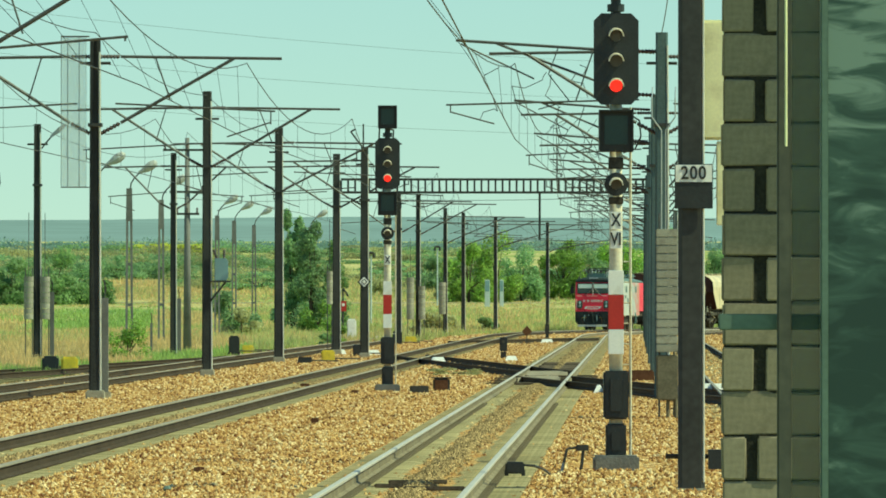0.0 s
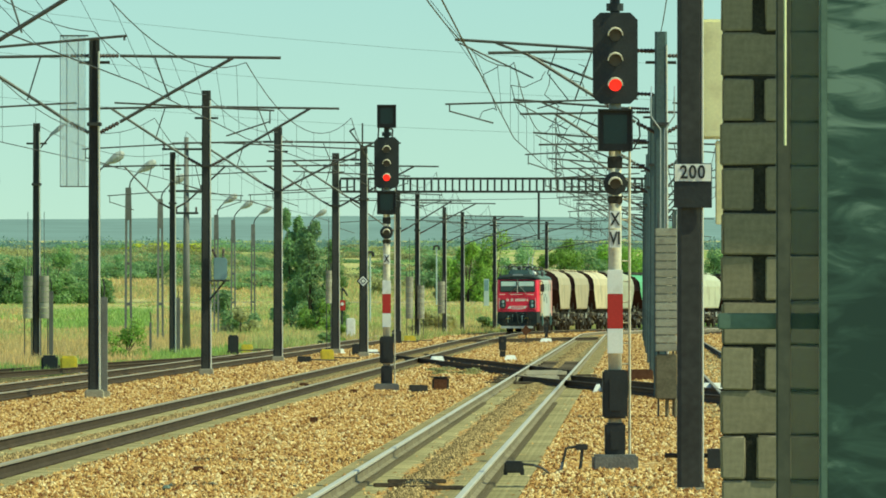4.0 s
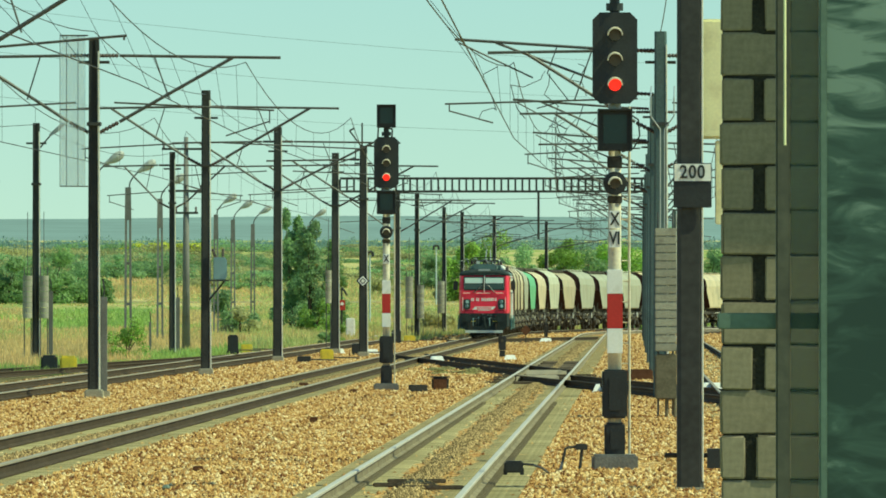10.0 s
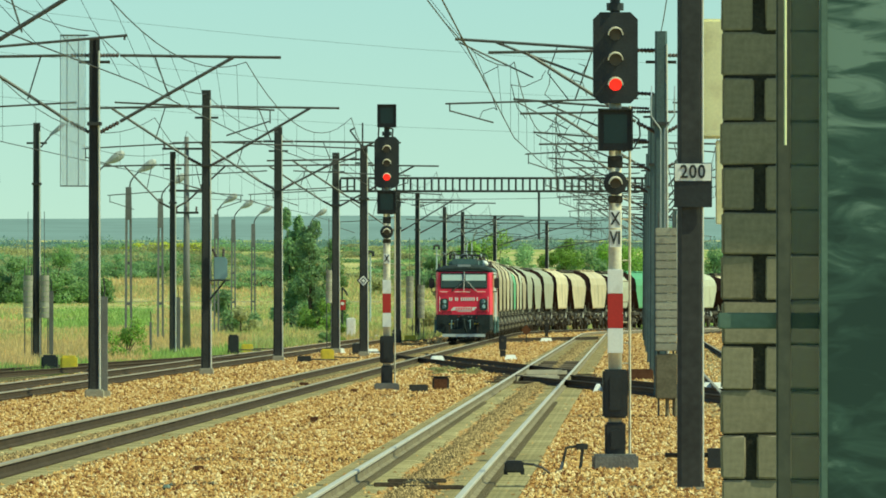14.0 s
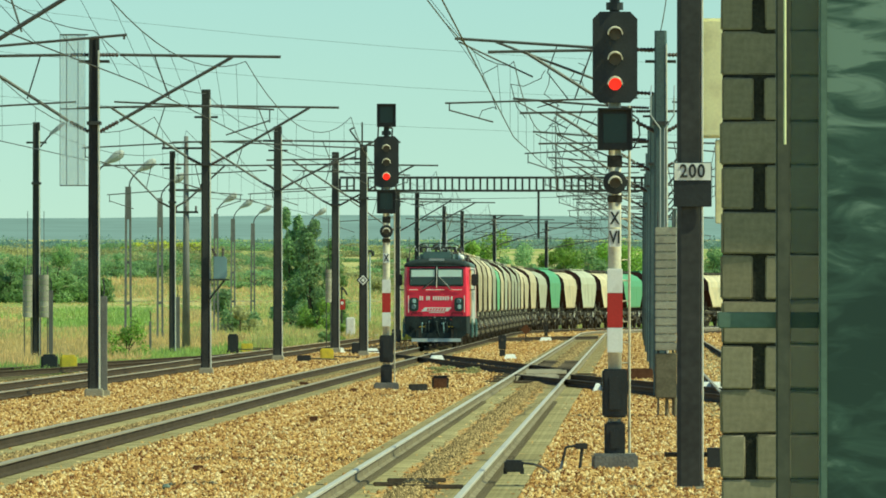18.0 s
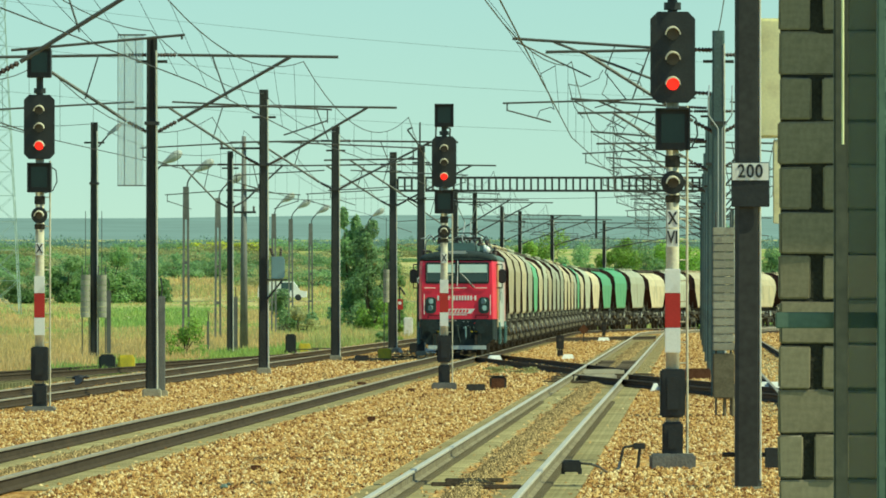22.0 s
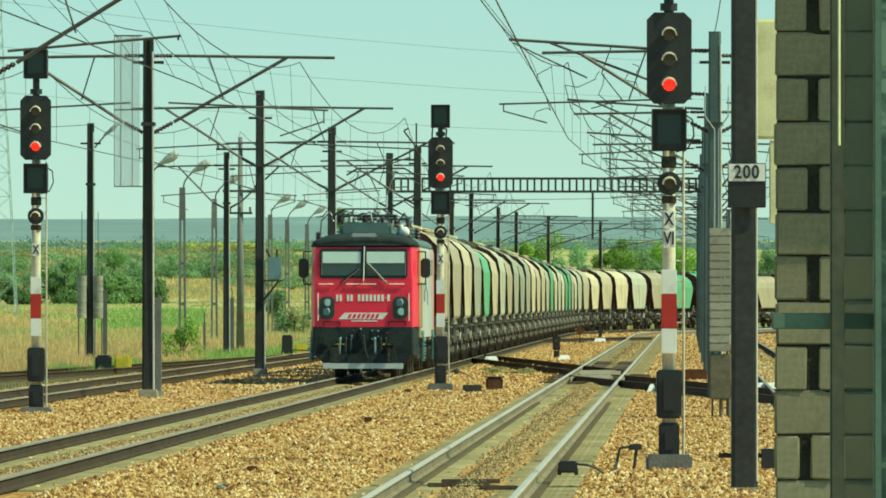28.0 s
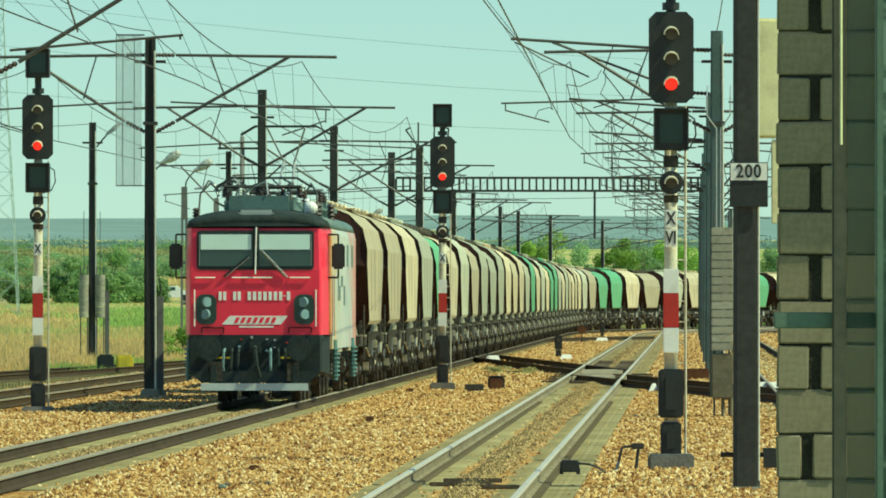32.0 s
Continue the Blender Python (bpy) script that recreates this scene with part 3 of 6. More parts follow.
wires("sagging overhead wires above the main track", lambda y: track_main(y) - 0.15, [136, 181, 236, 288.5, 335, 385, 451, 519, 571, 612], swing=(181, 0.0165), first_sag=0.6)
wires("sagging overhead wires above the straight track", track_right, [92.7, 181, 235, 281, 332, 385, 435, 485, 535], swing=(165, 0.016))
wires("sagging overhead wires above the side track", track_left, [136, 181, 236, 288.5, 335, 385])
wires("sagging overhead wires above the far side track", track_far_right, [181, 235, 281, 332, 385, 435, 485])

# cross-beam between two poles
gantry = thing("gantry", pose(-4.3, 335, 6.63), "dark lattice steel cross-beam spanning the tracks", "gantry")
span = track_right(335) + 3.15 + 4.3
for z in (0.0, 0.55):
    for y in (-0.25, 0.25):
        bm = B()
        box(bm, 0, span, y - 0.04, y + 0.04, z - 0.045, z + 0.045)
        part("chord", bm, "steel_dark", gantry)
count = 44
for i in range(count + 1):
    x = span * i / count
    bm = B()
    box(bm, x - 0.04, x + 0.04, -0.25, 0.25, 0.046, 0.504)
    part("batten", bm, "steel_dark", gantry)
bm = B()
tube(bm, (8.38, 0, -0.05), (8.38, 0, -2.0), 0.05)
part("drop_post", bm, "steel_dark", gantry)


# ---- signals ----
def lens(parent, z, material, r=0.095, y=-0.2):
    bm = B()
    tube(bm, (0, y - 0.02, z), (0, y + 0.03, z), r, r, 20)
    ln = part("lens", bm, material, parent, "glowing red lens" if material == "lens_red" else "")
    bm = B()
    n = 10
    rings = []
    for d in (0.0, -0.22):
        rings.append([Vector((math.cos(math.pi * i / n) * (r + 0.02), y + d, z + math.sin(math.pi * i / n) * (r + 0.02) - (0.02 if d else 0))) for i in range(n + 1)])
    for d in (-0.22, 0.0):
        rings.append([Vector((math.cos(math.pi * i / n) * (r + 0.006), y + d, z + math.sin(math.pi * i / n) * (r + 0.006) - (0.02 if d else 0))) for i in range(n + 1)])
    vs = [[bm.verts.new(p) for p in rg] for rg in rings]
    for a, b in zip(vs, vs[1:] + vs[:1]):
        for i in range(n):
            bm.faces.new((a[i], a[i + 1], b[i + 1], b[i]))
    part("hood", bm, "cream_mast", parent, "curved weathered lens hood")
    return ln


def text_part(body, size, material, parent, m, name="lettering", label=""):
    cu = bpy.data.curves.new(name, "FONT")
    cu.body, cu.size, cu.extrude, cu.align_x, cu.align_y = body, size, 0.003, "CENTER", "CENTER"
    cu.offset = size * 0.02
    tmp = bpy.data.objects.new(name, cu)
    me = bpy.data.meshes.new_from_object(tmp)
    bpy.data.objects.remove(tmp)
    me.materials.clear()
    me.materials.append(M[material])
    ob = new(name, me)
    ob.parent = parent
    ob.matrix_local = m
    return tagged(ob, label) if label else ob


def signal(x, y, ground, rows, label, crown=6.5):
    """A three-lamp colour-light signal on a banded mast."""
    t = thing("railway_signal", pose(x, y, ground), label, "signal", "main signals")
    bm = B()
    bbox(bm, -0.31, 0.31, -0.31, 0.31, -0.4, 0.17, 0.03)
    part("foundation", bm, "pole_grey", t)
    for z0, z1, w in ((0.13, 0.6, 0.14), (0.66, 1.32, 0.17)):
        bm = B()
        bbox(bm, -w, w, -w, w, z0, z1, 0.025)
        bbox(bm, -w * 0.5, w * 0.5, -w - 0.03, -w, z0 + 0.1, z1 - 0.1, 0.01)
        part("junction_box", bm, "black", t, "black cast junction box at the mast foot")
    bm = B()
    tube(bm, (0, 0, 0.55), (0, 0, 5.2), 0.095, 0.085, 16)
    part("mast", bm, "cream_mast", t, smooth=True)
    for z0, z1, c in ((1.54, 1.88, "white"), (1.88, 2.35, "red"), (2.35, 2.68, "white")):
        bm = B()
        bbox(bm, -0.105, 0.105, -0.13, -0.1, z0, z1, 0.006)
        part("band_plate", bm, c, t, c + " enamel mast plate")
    for i, (txt, z) in enumerate(rows):
        bm = B()
        box(bm, -0.075, 0.075, -0.125, -0.112, z - 0.12, z + 0.12)
        pl = part("number_plate", bm, "white", t)
        text_part(txt, 0.24, "black", pl, pose(0, -0.13, z, 90, 0, 0) @ Matrix.Diagonal((0.72, 1, 1, 1)))
    bm = B()
    tube(bm, (0, -0.1, 3.85), (0, -0.2, 3.85), 0.16, 0.16, 24)
    tube(bm, (0, 0.1, 3.85), (0, -0.1, 3.85), 0.1, 0.12, 16)
    lamp = part("calling_lamp", bm, "black", t, "round black lower lamp")
    lens(lamp, 3.85, "lens_dark", 0.075, -0.22)
    for z0, z1 in ((3.58, 3.68), (4.06, 4.22)):
        bm = B()
        bbox(bm, -0.1, 0.1, -0.1, 0.1, z0, z1, 0.01)
        part("mast_collar", bm, "under", t)
    for z0, z1 in ((4.29, 4.86), (crown, crown + 0.56)):
        bm = B()
        bbox(bm, -0.235, 0.235, -0.2, 0.1, z0, z1, 0.015)
        for xx in (-0.235, 0.215):
            box(bm, xx, xx + 0.02, -0.32, -0.2, z0, z1)
        box(bm, -0.235, 0.235, -0.32, -0.2, z1 - 0.02, z1)
        ind = part("indicator_box", bm, "black", t, "square black hooded route indicator")
        bm = B()
        bbox(bm, -0.16, 0.16, -0.215, -0.202, z0 + 0.1, z1 - 0.08, 0.006)
        part("screen", bm, "headlight", ind, "dark glass screen")
    bm = B()
    tube(bm, (0, 0, 4.86), (0, 0, 6.55), 0.07, 0.07, 12)
    tube(bm, (0, 0, 6.2), (0, 0, 6.3), 0.12, 0.12, 12)
    part("upper_mast", bm, "black", t)
    bm = B()
    w, z0, z1, c = 0.305, 4.93, 6.17, 0.1
    prof = [(-w + c, z0), (w - c, z0), (w, z0 + c), (w, z1 - c), (w - c, z1), (-w + c, z1), (-w, z1 - c), (-w, z0 + c)]
    loft(bm, [[(a, -0.2, b) for a, b in prof], [(a, -0.185, b) for a, b in prof], [(a * 0.7, 0.12, 5.55 + (b - 5.55) * 0.85) for a, b in prof]])
    head = part("signal_head", bm, "black", t, "black eight-sided backboard")
    lens(head, 5.87, "lens_dark", 0.085, -0.21)
    lens(head, 5.53, "lens_dark", 0.085, -0.21)
    lens(head, 5.19, "lens_red", 0.085, -0.21)
    bm = B()
    tube(bm, (0.2, 0.05, 0.0), (0.2, 0.05, 4.9), 0.018)
    for k in range(12):
        tube(bm, (0.1, 0.05, 1.4 + k * 0.28), (0.2, 0.05, 1.4 + k * 0.28), 0.01)
    part("ladder", bm, "cream_mast", t)
    bm = B()
    chain(bm, [(0.2, -0.02, 4.8), (0.32, -0.02, 4.72), (0.34, -0.02, 4.5), (0.26, -0.02, 4.33), (0.1, 0, 4.28)], 0.012)
    part("cable", bm, "black", t)
    return t


signal(2.35, 107.9, -0.25, (("X", 3.36), ("VI", 3.1)), "black three-lamp signal showing red on a red and white mast")
signal(-1.37, 196, -0.2, (("X", 3.2),), "black three-lamp signal showing red beside the main track", 6.4).scale = (1, 1, 1.013)
signal(-9.1, 157, -0.27, (("X", 3.2),), "black three-lamp signal showing red near the side track").scale = (1, 1, 1.027)


# ---- block wall and gate ----
wall = tagged(new("wall_right"), "grey block wall with dark open joints", "wall", kind="structure")
WY, CH = 36.0, 0.2035
bm = B()
box(bm, 1.285, 3.6, WY + 0.012, WY + 0.32, -0.5, 4.6)
part("wall_core", bm, "mortar", wall)
# Slab above the view, added only to keep sun off the blocks.
bm = B()
bbox(bm, 1.2, 3.7, WY - 0.55, WY + 0.4, 4.6, 4.72, 0.01)
part("roof_slab", bm, "concrete", wall, "unseen slab added over the wall to block the sun")


def block_mesh(w, h=CH - 0.01, d=0.14):
    """A block with slightly swollen, chipped edges."""
    bm = B()
    bbox(bm, 0, w, 0, d, 0, h, 0.007)
    for v in bm.verts:
        v.co += Vector((random.uniform(-1, 1), random.uniform(-1, 1), random.uniform(-1, 1))) * 0.0024
    return mesh_of(bm, "brick", "brick")


random.seed(3)
BLOCKS = {w: [block_mesh(w) for k in range(3)] for w in (0.11, 0.142, 0.09, 0.27, 0.168, 0.3)}
random.seed(4)
for row in range(26):
    z = -0.434 + row * CH
    xs = ((1.576, 0.168), (1.76, 0.3), (2.07, 0.3))
    if row % 2:
        xs = ((1.27, 0.27),) + xs
    elif row == 8:
        xs = ((1.27, 0.11), (1.43, 0.11)) + xs
    else:
        xs = ((1.27, 0.142), (1.465, 0.09)) + xs
    for x, w in xs:
        ob = new("brick", random.choice(BLOCKS[w]))
        ob.parent = wall
        ob.location = (x + random.uniform(-0.005, 0.004), WY + random.uniform(-0.012, 0.004), z)
        ob.rotation_euler = (0, random.uniform(-0.012, 0.012), random.uniform(-0.01, 0.01))
        ob.scale = (random.uniform(0.975, 1.01), 1, random.uniform(0.97, 1.02))


def build_sheet(n, l, b):
    co, mp = n.new("ShaderNodeTexCoord"), n.new("ShaderNodeMapping")
    mp.inputs["Scale"].default_value, mp.inputs["Rotation"].default_value = (2.2, 1.0, 7.0), (0, 0.35, 0)
    l.new(co.outputs["Object"], mp.inputs["Vector"])
    a, c = n.new("ShaderNodeTexNoise"), n.new("ShaderNodeTexNoise")
    a.inputs["Scale"].default_value, a.inputs["Detail"].default_value, a.inputs["Distortion"].default_value = 1.6, 7, 1.2
    c.inputs["Scale"].default_value = 0.9
    l.new(mp.outputs[0], a.inputs["Vector"])
    l.new(co.outputs["Object"], c.inputs["Vector"])
    mul = n.new("ShaderNodeMath")
    mul.operation = "MULTIPLY"
    l.new(a.outputs["Fac"], mul.inputs[0])
    l.new(c.outputs["Fac"], mul.inputs[1])
    # The pale end of the ramp stands for reflections in the sheet.
    r = ramp_node(n, [(0.19, (0.022, 0.04, 0.032)), (0.27, (0.055, 0.088, 0.07)), (0.35, (0.2, 0.25, 0.21))])
    l.new(mul.outputs[0], r.inputs[0])
    l.new(r.outputs[0], b.inputs["Base Color"])
    b.inputs["Roughness"].default_value = 0.45


M["gate_sheet"] = special("dark green sheet with painted reflections", build_sheet)
gate = thing("metal_gate", pose(0, 27, 0), "dark green steel gate with a streaked sheet panel", "gate")
bm = B()
bbox(bm, 1.305, 1.62, 0.0, 0.03, -0.45, 4.2, 0.006)
part("panel", bm, "gate_sheet", gate, "dark green sheet with reflections painted as pale streaks")
bm = B()
bbox(bm, 1.137, 1.185, 0, 0.04, -0.45, 4.2, 0.006)
part("post", bm, "gate", gate)
bm = B()
bbox(bm, 0.94, 1.305, 0.045, 0.075, 1.905, 1.96, 0.004)
part("cross_bar", bm, "gate_teal", gate)
bm = B()
tube(bm, (1.166, -0.03, 2.53), (1.166, -0.03, 4.2), 0.0045, 0.0045, 8)
part("rod", bm, "cabinet", gate, "pale yellow rod")
bm = B()
bbox(bm, 1.285, 1.31, -0.02, 0.05, -0.45, 4.2, 0.004)
part("panel_frame", bm, "gate_teal", gate)
M["film"] = mat("dirty clear film", (0.05, 0.07, 0.05), 0.5, 0, 0.4, 3, 20)
fn, fl = M["film"].node_tree.nodes, M["film"].node_tree.links
film_clear, film_mix = fn.new("ShaderNodeBsdfTransparent"), fn.new("ShaderNodeMixShader")
film_mix.inputs[0].default_value = 0.42
fl.new(film_clear.outputs[0], film_mix.inputs[1])
fl.new(fn["Principled BSDF"].outputs[0], film_mix.inputs[2])
fl.new(film_mix.outputs[0], fn["Material Output"].inputs[0])
bm = B()
box(bm, 1.187, 1.283, 0.01, 0.014, -0.45, 4.2)
part("film_pane", bm, "film", gate, "dirty see-through plastic film")

# pole with the distance board
p2 = thing("distance_board_pole", pose(2.9, 92.7, 0), "dark steel pole carrying a black and white distance board", "pole")
part("shaft", pole_mesh(8.1, 0.155, 0.15, 0.15, 0.13), "steel_dark", p2)
bm = B()
bbox(bm, -0.19, 0.19, -0.18, 0.18, -0.5, -0.17, 0.02)
part("foundation", bm, "concrete", p2)
# Sunlit edge of this shaft, painted on as a pale strip.
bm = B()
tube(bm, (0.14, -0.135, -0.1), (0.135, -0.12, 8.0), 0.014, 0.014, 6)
part("earth_strip", bm, "sun_edge", p2, "pale strip painting the sunlit edge of the pole")
bm = B()
bbox(bm, -0.2, 0.245, -0.215, -0.19, 3.09, 3.61, 0.006)
board = part("board", bm, "black", p2, "black lower half of the board")
bm = B()
box(bm, -0.19, 0.235, -0.225, -0.219, 3.4, 3.6)
plate = part("plate", bm, "white", board, "white plate with black digits")
for i, c in enumerate("200"):
    text_part(c, 0.215, "black", plate, pose(0.02 + (i - 1) * 0.102, -0.232, 3.5, 90, 0, 0) @ Matrix.Diagonal((0.84, 1, 1, 1)), "digit")
bm = B()
bbox(bm, 0.09, 0.6, 0.1, 0.4, 3.9, 5.3, 0.03)
part("cabinet", bm, "cabinet", p2, "cream enamelled switch cabinet")
bm = B()
bbox(bm, 0.3, 0.42, 0.12, 0.2, 2.9, 3.88, 0.01)
part("conduit", bm, "cabinet", p2)
bm = B()
box(bm, 0.2, 0.42, -0.1, 0.1, 0.05, 0.28)
tube(bm, (-0.3, 0, 0.2), (0.3, 0, 0.2), 0.03)
part("clamp_box", bm, "black", p2)


# ---- train ----
SPEED, FRONT_AT = 13.014, 571.5
_ys = np.arange(100.0, 1500.0, 0.5)
_xs = np.array([track_main(v) for v in _ys])
_ss = np.concatenate([[0.0], np.cumsum(np.hypot(np.diff(_ys), np.diff(_xs)))])
S_FRONT = float(np.interp(FRONT_AT, _ys, _ss))


def on_track(s):
    y = float(np.interp(s, _ss, _ys))
    return track_main(y), y


def wheelset(parent, y, r=0.46, half=0.75):
    bm = B()
    for sx in (-1, 1):
        tube(bm, (sx * (half - 0.065), y, r), (sx * (half + 0.065), y, r), r, r, 20)
        tube(bm, (sx * (half - 0.095), y, r), (sx * (half - 0.065), y, r), r + 0.03, r + 0.03, 20)
    tube(bm, (-half, y, r), (half, y, r), 0.08, 0.08, 8)
    return part("wheelset", bm, "under", parent)


def bogie(parent, y, wb, r):
    bm = B()
    for sx in (-1, 1):
        bbox(bm, sx * 1.0 - 0.08, sx * 1.0 + 0.08, y - wb / 2 - 0.45, y + wb / 2 + 0.45, r + 0.08, r + 0.3, 0.03)
        for k in (-1, 1):
            bbox(bm, sx * 1.04 - 0.13, sx * 1.04 + 0.13, y + k * wb / 2 - 0.17, y + k * wb / 2 + 0.17, r - 0.16, r + 0.18, 0.03)
        for k in (-0.28, 0.0, 0.28):
            tube(bm, (sx * 1.02, y + k, r - 0.14), (sx * 1.02, y + k, r + 0.12), 0.08, 0.08, 8)
    box(bm, -0.95, 0.95, y - 0.25, y + 0.25, r + 0.02, r + 0.34)
    f = part("bogie", bm, "under", parent, "grimy cast bogie frame with coil springs")
    for k in (-1, 1):
        wheelset(f, y + k * wb / 2, r)
        for sx in (-1, 1):
            bm = B()
            tube(bm, (sx * 1.17, y + k * wb / 2, r), (sx * 1.2, y + k * wb / 2, r), 0.09, 0.08, 8)
            part("axle_cap", bm, "tube", f)
    return f


def buffers(parent, y, sgn, z=1.05, material="under"):
    for sx in (-0.875, 0.875):
        bm = B()
        tube(bm, (sx, y, z), (sx, y + sgn * 0.42, z), 0.1, 0.1, 10)
        tube(bm, (sx, y + sgn * 0.42, z), (sx, y + sgn * 0.48, z), 0.23, 0.23, 16)
        part("buffer", bm, material, parent)


def locomotive():
    L = 16.6
    t = thing("locomotive", pose(0, 0, 0), "red electric locomotive with black roof and pale side livery", "locomotive")

    # red cabs at both ends, drawn in towards the face
    for end, name in ((0, "front_cab"), (1, "rear_cab")):
        bm = B()
        rows = [(0.0, 1.255, 0.1), (0.018, 1.28, 0.1), (0.06, 1.3, 0.09), (0.62, 1.4, 0.03), (1.75, 1.43, 0.0)] if end == 0 else [(0.0, 1.1, 0.1), (0.06, 1.15, 0.09), (2.0, 1.29, 0.03), (4.0, 1.43, 0.0)]
        rings = []
        for y, w, rk in rows:
            k = 1 if end == 0 else -1
            yy = y if end == 0 else L - y
            rings.append([(-w, yy, 1.33), (w, yy, 1.33), (w, yy, 2.6), (w - 0.03, yy + k * rk, 3.42), (-w + 0.03, yy + k * rk, 3.42), (-w, yy, 2.6)])
        loft(bm, rings, caps=False)
        bm.verts.ensure_lookup_table()
        for i in (0, len(bm.verts) - 6):
            v = bm.verts[i:i + 6]
            bm.faces.new((v[0], v[1], v[2], v[5]))
            bm.faces.new((v[5], v[2], v[3], v[4]))
        cab = part(name, bm, "loco_red", t, "red cab with two front windows")
        if end == 0:
            front = cab
    # side body
    bm = B()
    loft(bm, [[(-1.43, y, 1.04), (1.43, y, 1.04), (1.43, y, 3.3), (1.4, y, 3.42), (-1.4, y, 3.42), (-1.43, y, 3.3)] for y in (1.76, L - 4.01)])
    side = part("side_body", bm, "livery", t, "pale side with faded coloured artwork")
    for y0, y1, z0, z1, c in ((4.2, 4.6, 2.0, 2.5, "loco_roof"), (4.9, 5.3, 2.0, 2.3, "loco_roof"), (5.6, 6.4, 2.28, 2.5, "loco_roof"), (6.8, 7.4, 1.9, 2.3, "loco_roof")):
        bm = B()
        box(bm, 1.431, 1.438, y0, y1, z0, z1)
        part("livery_stripe", bm, c, side)
    for y0, y1 in ((3.6, 6.4), (9.4, 12.2)):
        bm = B()
        box(bm, 1.28, 1.42, y0, y1, 0.96, 1.035)
        part("side_valance", bm, "dusty", side)
    for y in (4.2, 6.4, 8.6, 10.8):
        bm = B()
        bbox(bm, 1.42, 1.436, y - 0.4, y + 0.4, 2.7, 3.15, 0.004)
        part("side_grille", bm, "loco_roof", side)
    for y in (1.15,):
        bm = B()
        bbox(bm, 1.395, 1.442, y - 0.32, y + 0.5, 1.35, 3.3, 0.01)
        part("cab_door", bm, "livery", t, "pale cab door with orange artwork")
        for dy in (-0.38, 0.38):
            bm = B()
            tube(bm, (1.48, y + dy, 1.3), (1.48, y + dy, 2.5), 0.012)
            part("door_handrail", bm, "lamp_grey", t)
    # roofs
    bm = B()

    def arch(w, y, z, rise):
        n = 12
        return [(w * math.cos(math.pi * i / n), y, z + rise * math.sin(math.pi * i / n) ** 0.75) for i in range(n + 1)]

    loft(bm, [arch(1.2, 0.08, 3.421, 0.14), arch(1.28, 0.06, 3.46, 0.19), arch(1.37, 0.35, 3.44, 0.32), arch(1.42, 0.9, 3.421, 0.39), arch(1.42, 1.25, 3.421, 0.39)])
    part("cab_roof", bm, "loco_black", t, "rounded black cab roof", smooth=True)
    bm = B()
    loft(bm, [arch(1.4, 1.26, 3.421, 0.39), arch(1.4, L - 4.0, 3.421, 0.39), arch(1.13, L - 0.2, 3.421, 0.25)])
    part("roof", bm, "loco_roof", t, "grey-green arched roof", smooth=True)
    bm = B()
    bbox(bm, -0.72, 0.66, 1.7, 5.6, 3.7, 4.08, 0.1)
    bbox(bm, -1.0, 1.0, 6.4, 9.4, 3.75, 4.0, 0.1)
    bbox(bm, -1.0, 1.0, 10.4, 13.4, 3.75, 4.05, 0.1)
    hat = part("roof_hatch", bm, "loco_roof", t, "raised roof equipment housing")
    bm = B()
    bbox(bm, -0.35, 0.35, 0.16, 0.5, 3.58, 3.78, 0.05)
    part("roof_lamp", bm, "lamp_grey", t, "frosted roof headlamp")
    # pantographs
    for yc, up in ((3.4, 0), (12.0, 1)):
        bm = B()
        chain(bm, [(-0.75, yc - 1.0, 4.27), (0.75, yc - 1.0, 4.27), (0.75, yc + 1.0, 4.27), (-0.75, yc + 1.0, 4.27), (-0.75, yc - 1.0, 4.27)], 0.03)
        bmesh.ops.remove_doubles(bm, verts=bm.verts, dist=0.012)
        pan = part("pantograph", bm, "steel_dark", t, "folded pantograph on the roof" if not up else "raised pantograph touching the wire")
        top = 4.42 if not up else 5.64
        knee = (yc + 1.2, 4.36) if not up else (yc + 1.0, 4.95)
        for sx in (-0.5, 0.5):
            for p, q, r in (((sx * (0.3 if up else 1), yc - 0.6, 4.3), (sx * (0.22 if up else 1), *knee), 0.03), ((sx * (0.22 if up else 1), *knee), (sx * 0.8, yc - 0.3, top), 0.02)):
                bm = B()
                tube(bm, p, q, r)
                part("arm_tube", bm, "lamp_grey" if up else "steel_dark", pan)
        for k in (-0.2, 0.2):
            bm = B()
            run_of = [(-0.95, top - 0.15), (-0.65, top + 0.03), (0.65, top + 0.03), (0.95, top - 0.15)]
            loft(bm, [[(x, yc - 0.3 + k + a, z + c) for a, c in ((-0.025, -0.02), (0.025, -0.02), (0.025, 0.02), (-0.025, 0.02))] for x, z in run_of])
            part("contact_strip", bm, "steel_dark", pan)
        for sx in (-0.75, 0.75):
            for k in (-0.9, 0.9):
                bm = B()
                insulator(bm, (sx, yc + k, 4.05), (sx, yc + k, 4.25), 0.07, 4)
                part("insulator", bm, "insul", pan)
    # roof lines and insulators
    for i, (x, y, h) in enumerate(((1.05, 1.9, 0.3), (0.95, 1.3, 0.28), (-1.25, 1.5, 0.3), (1.2, 6.2, 0.45), (-0.6, 6.4, 0.4), (0.5, 10.0, 0.4), (1.1, 2.9, 0.42))):
        bm = B()
        z = 3.55 if abs(x) > 1.0 else 3.75
        if i == 1:
            bmesh.ops.create_uvsphere(bm, u_segments=12, v_segments=8, radius=0.13, matrix=Matrix.Translation((x + 0.08, y, 3.83)))
        insulator(bm, (x, y, z), (x, y, z + h), 0.09 if i != 1 else 0.06, 5)
        part("roof_insulator", bm, "white" if i in (1,) else "insul", t)
    bm = B()
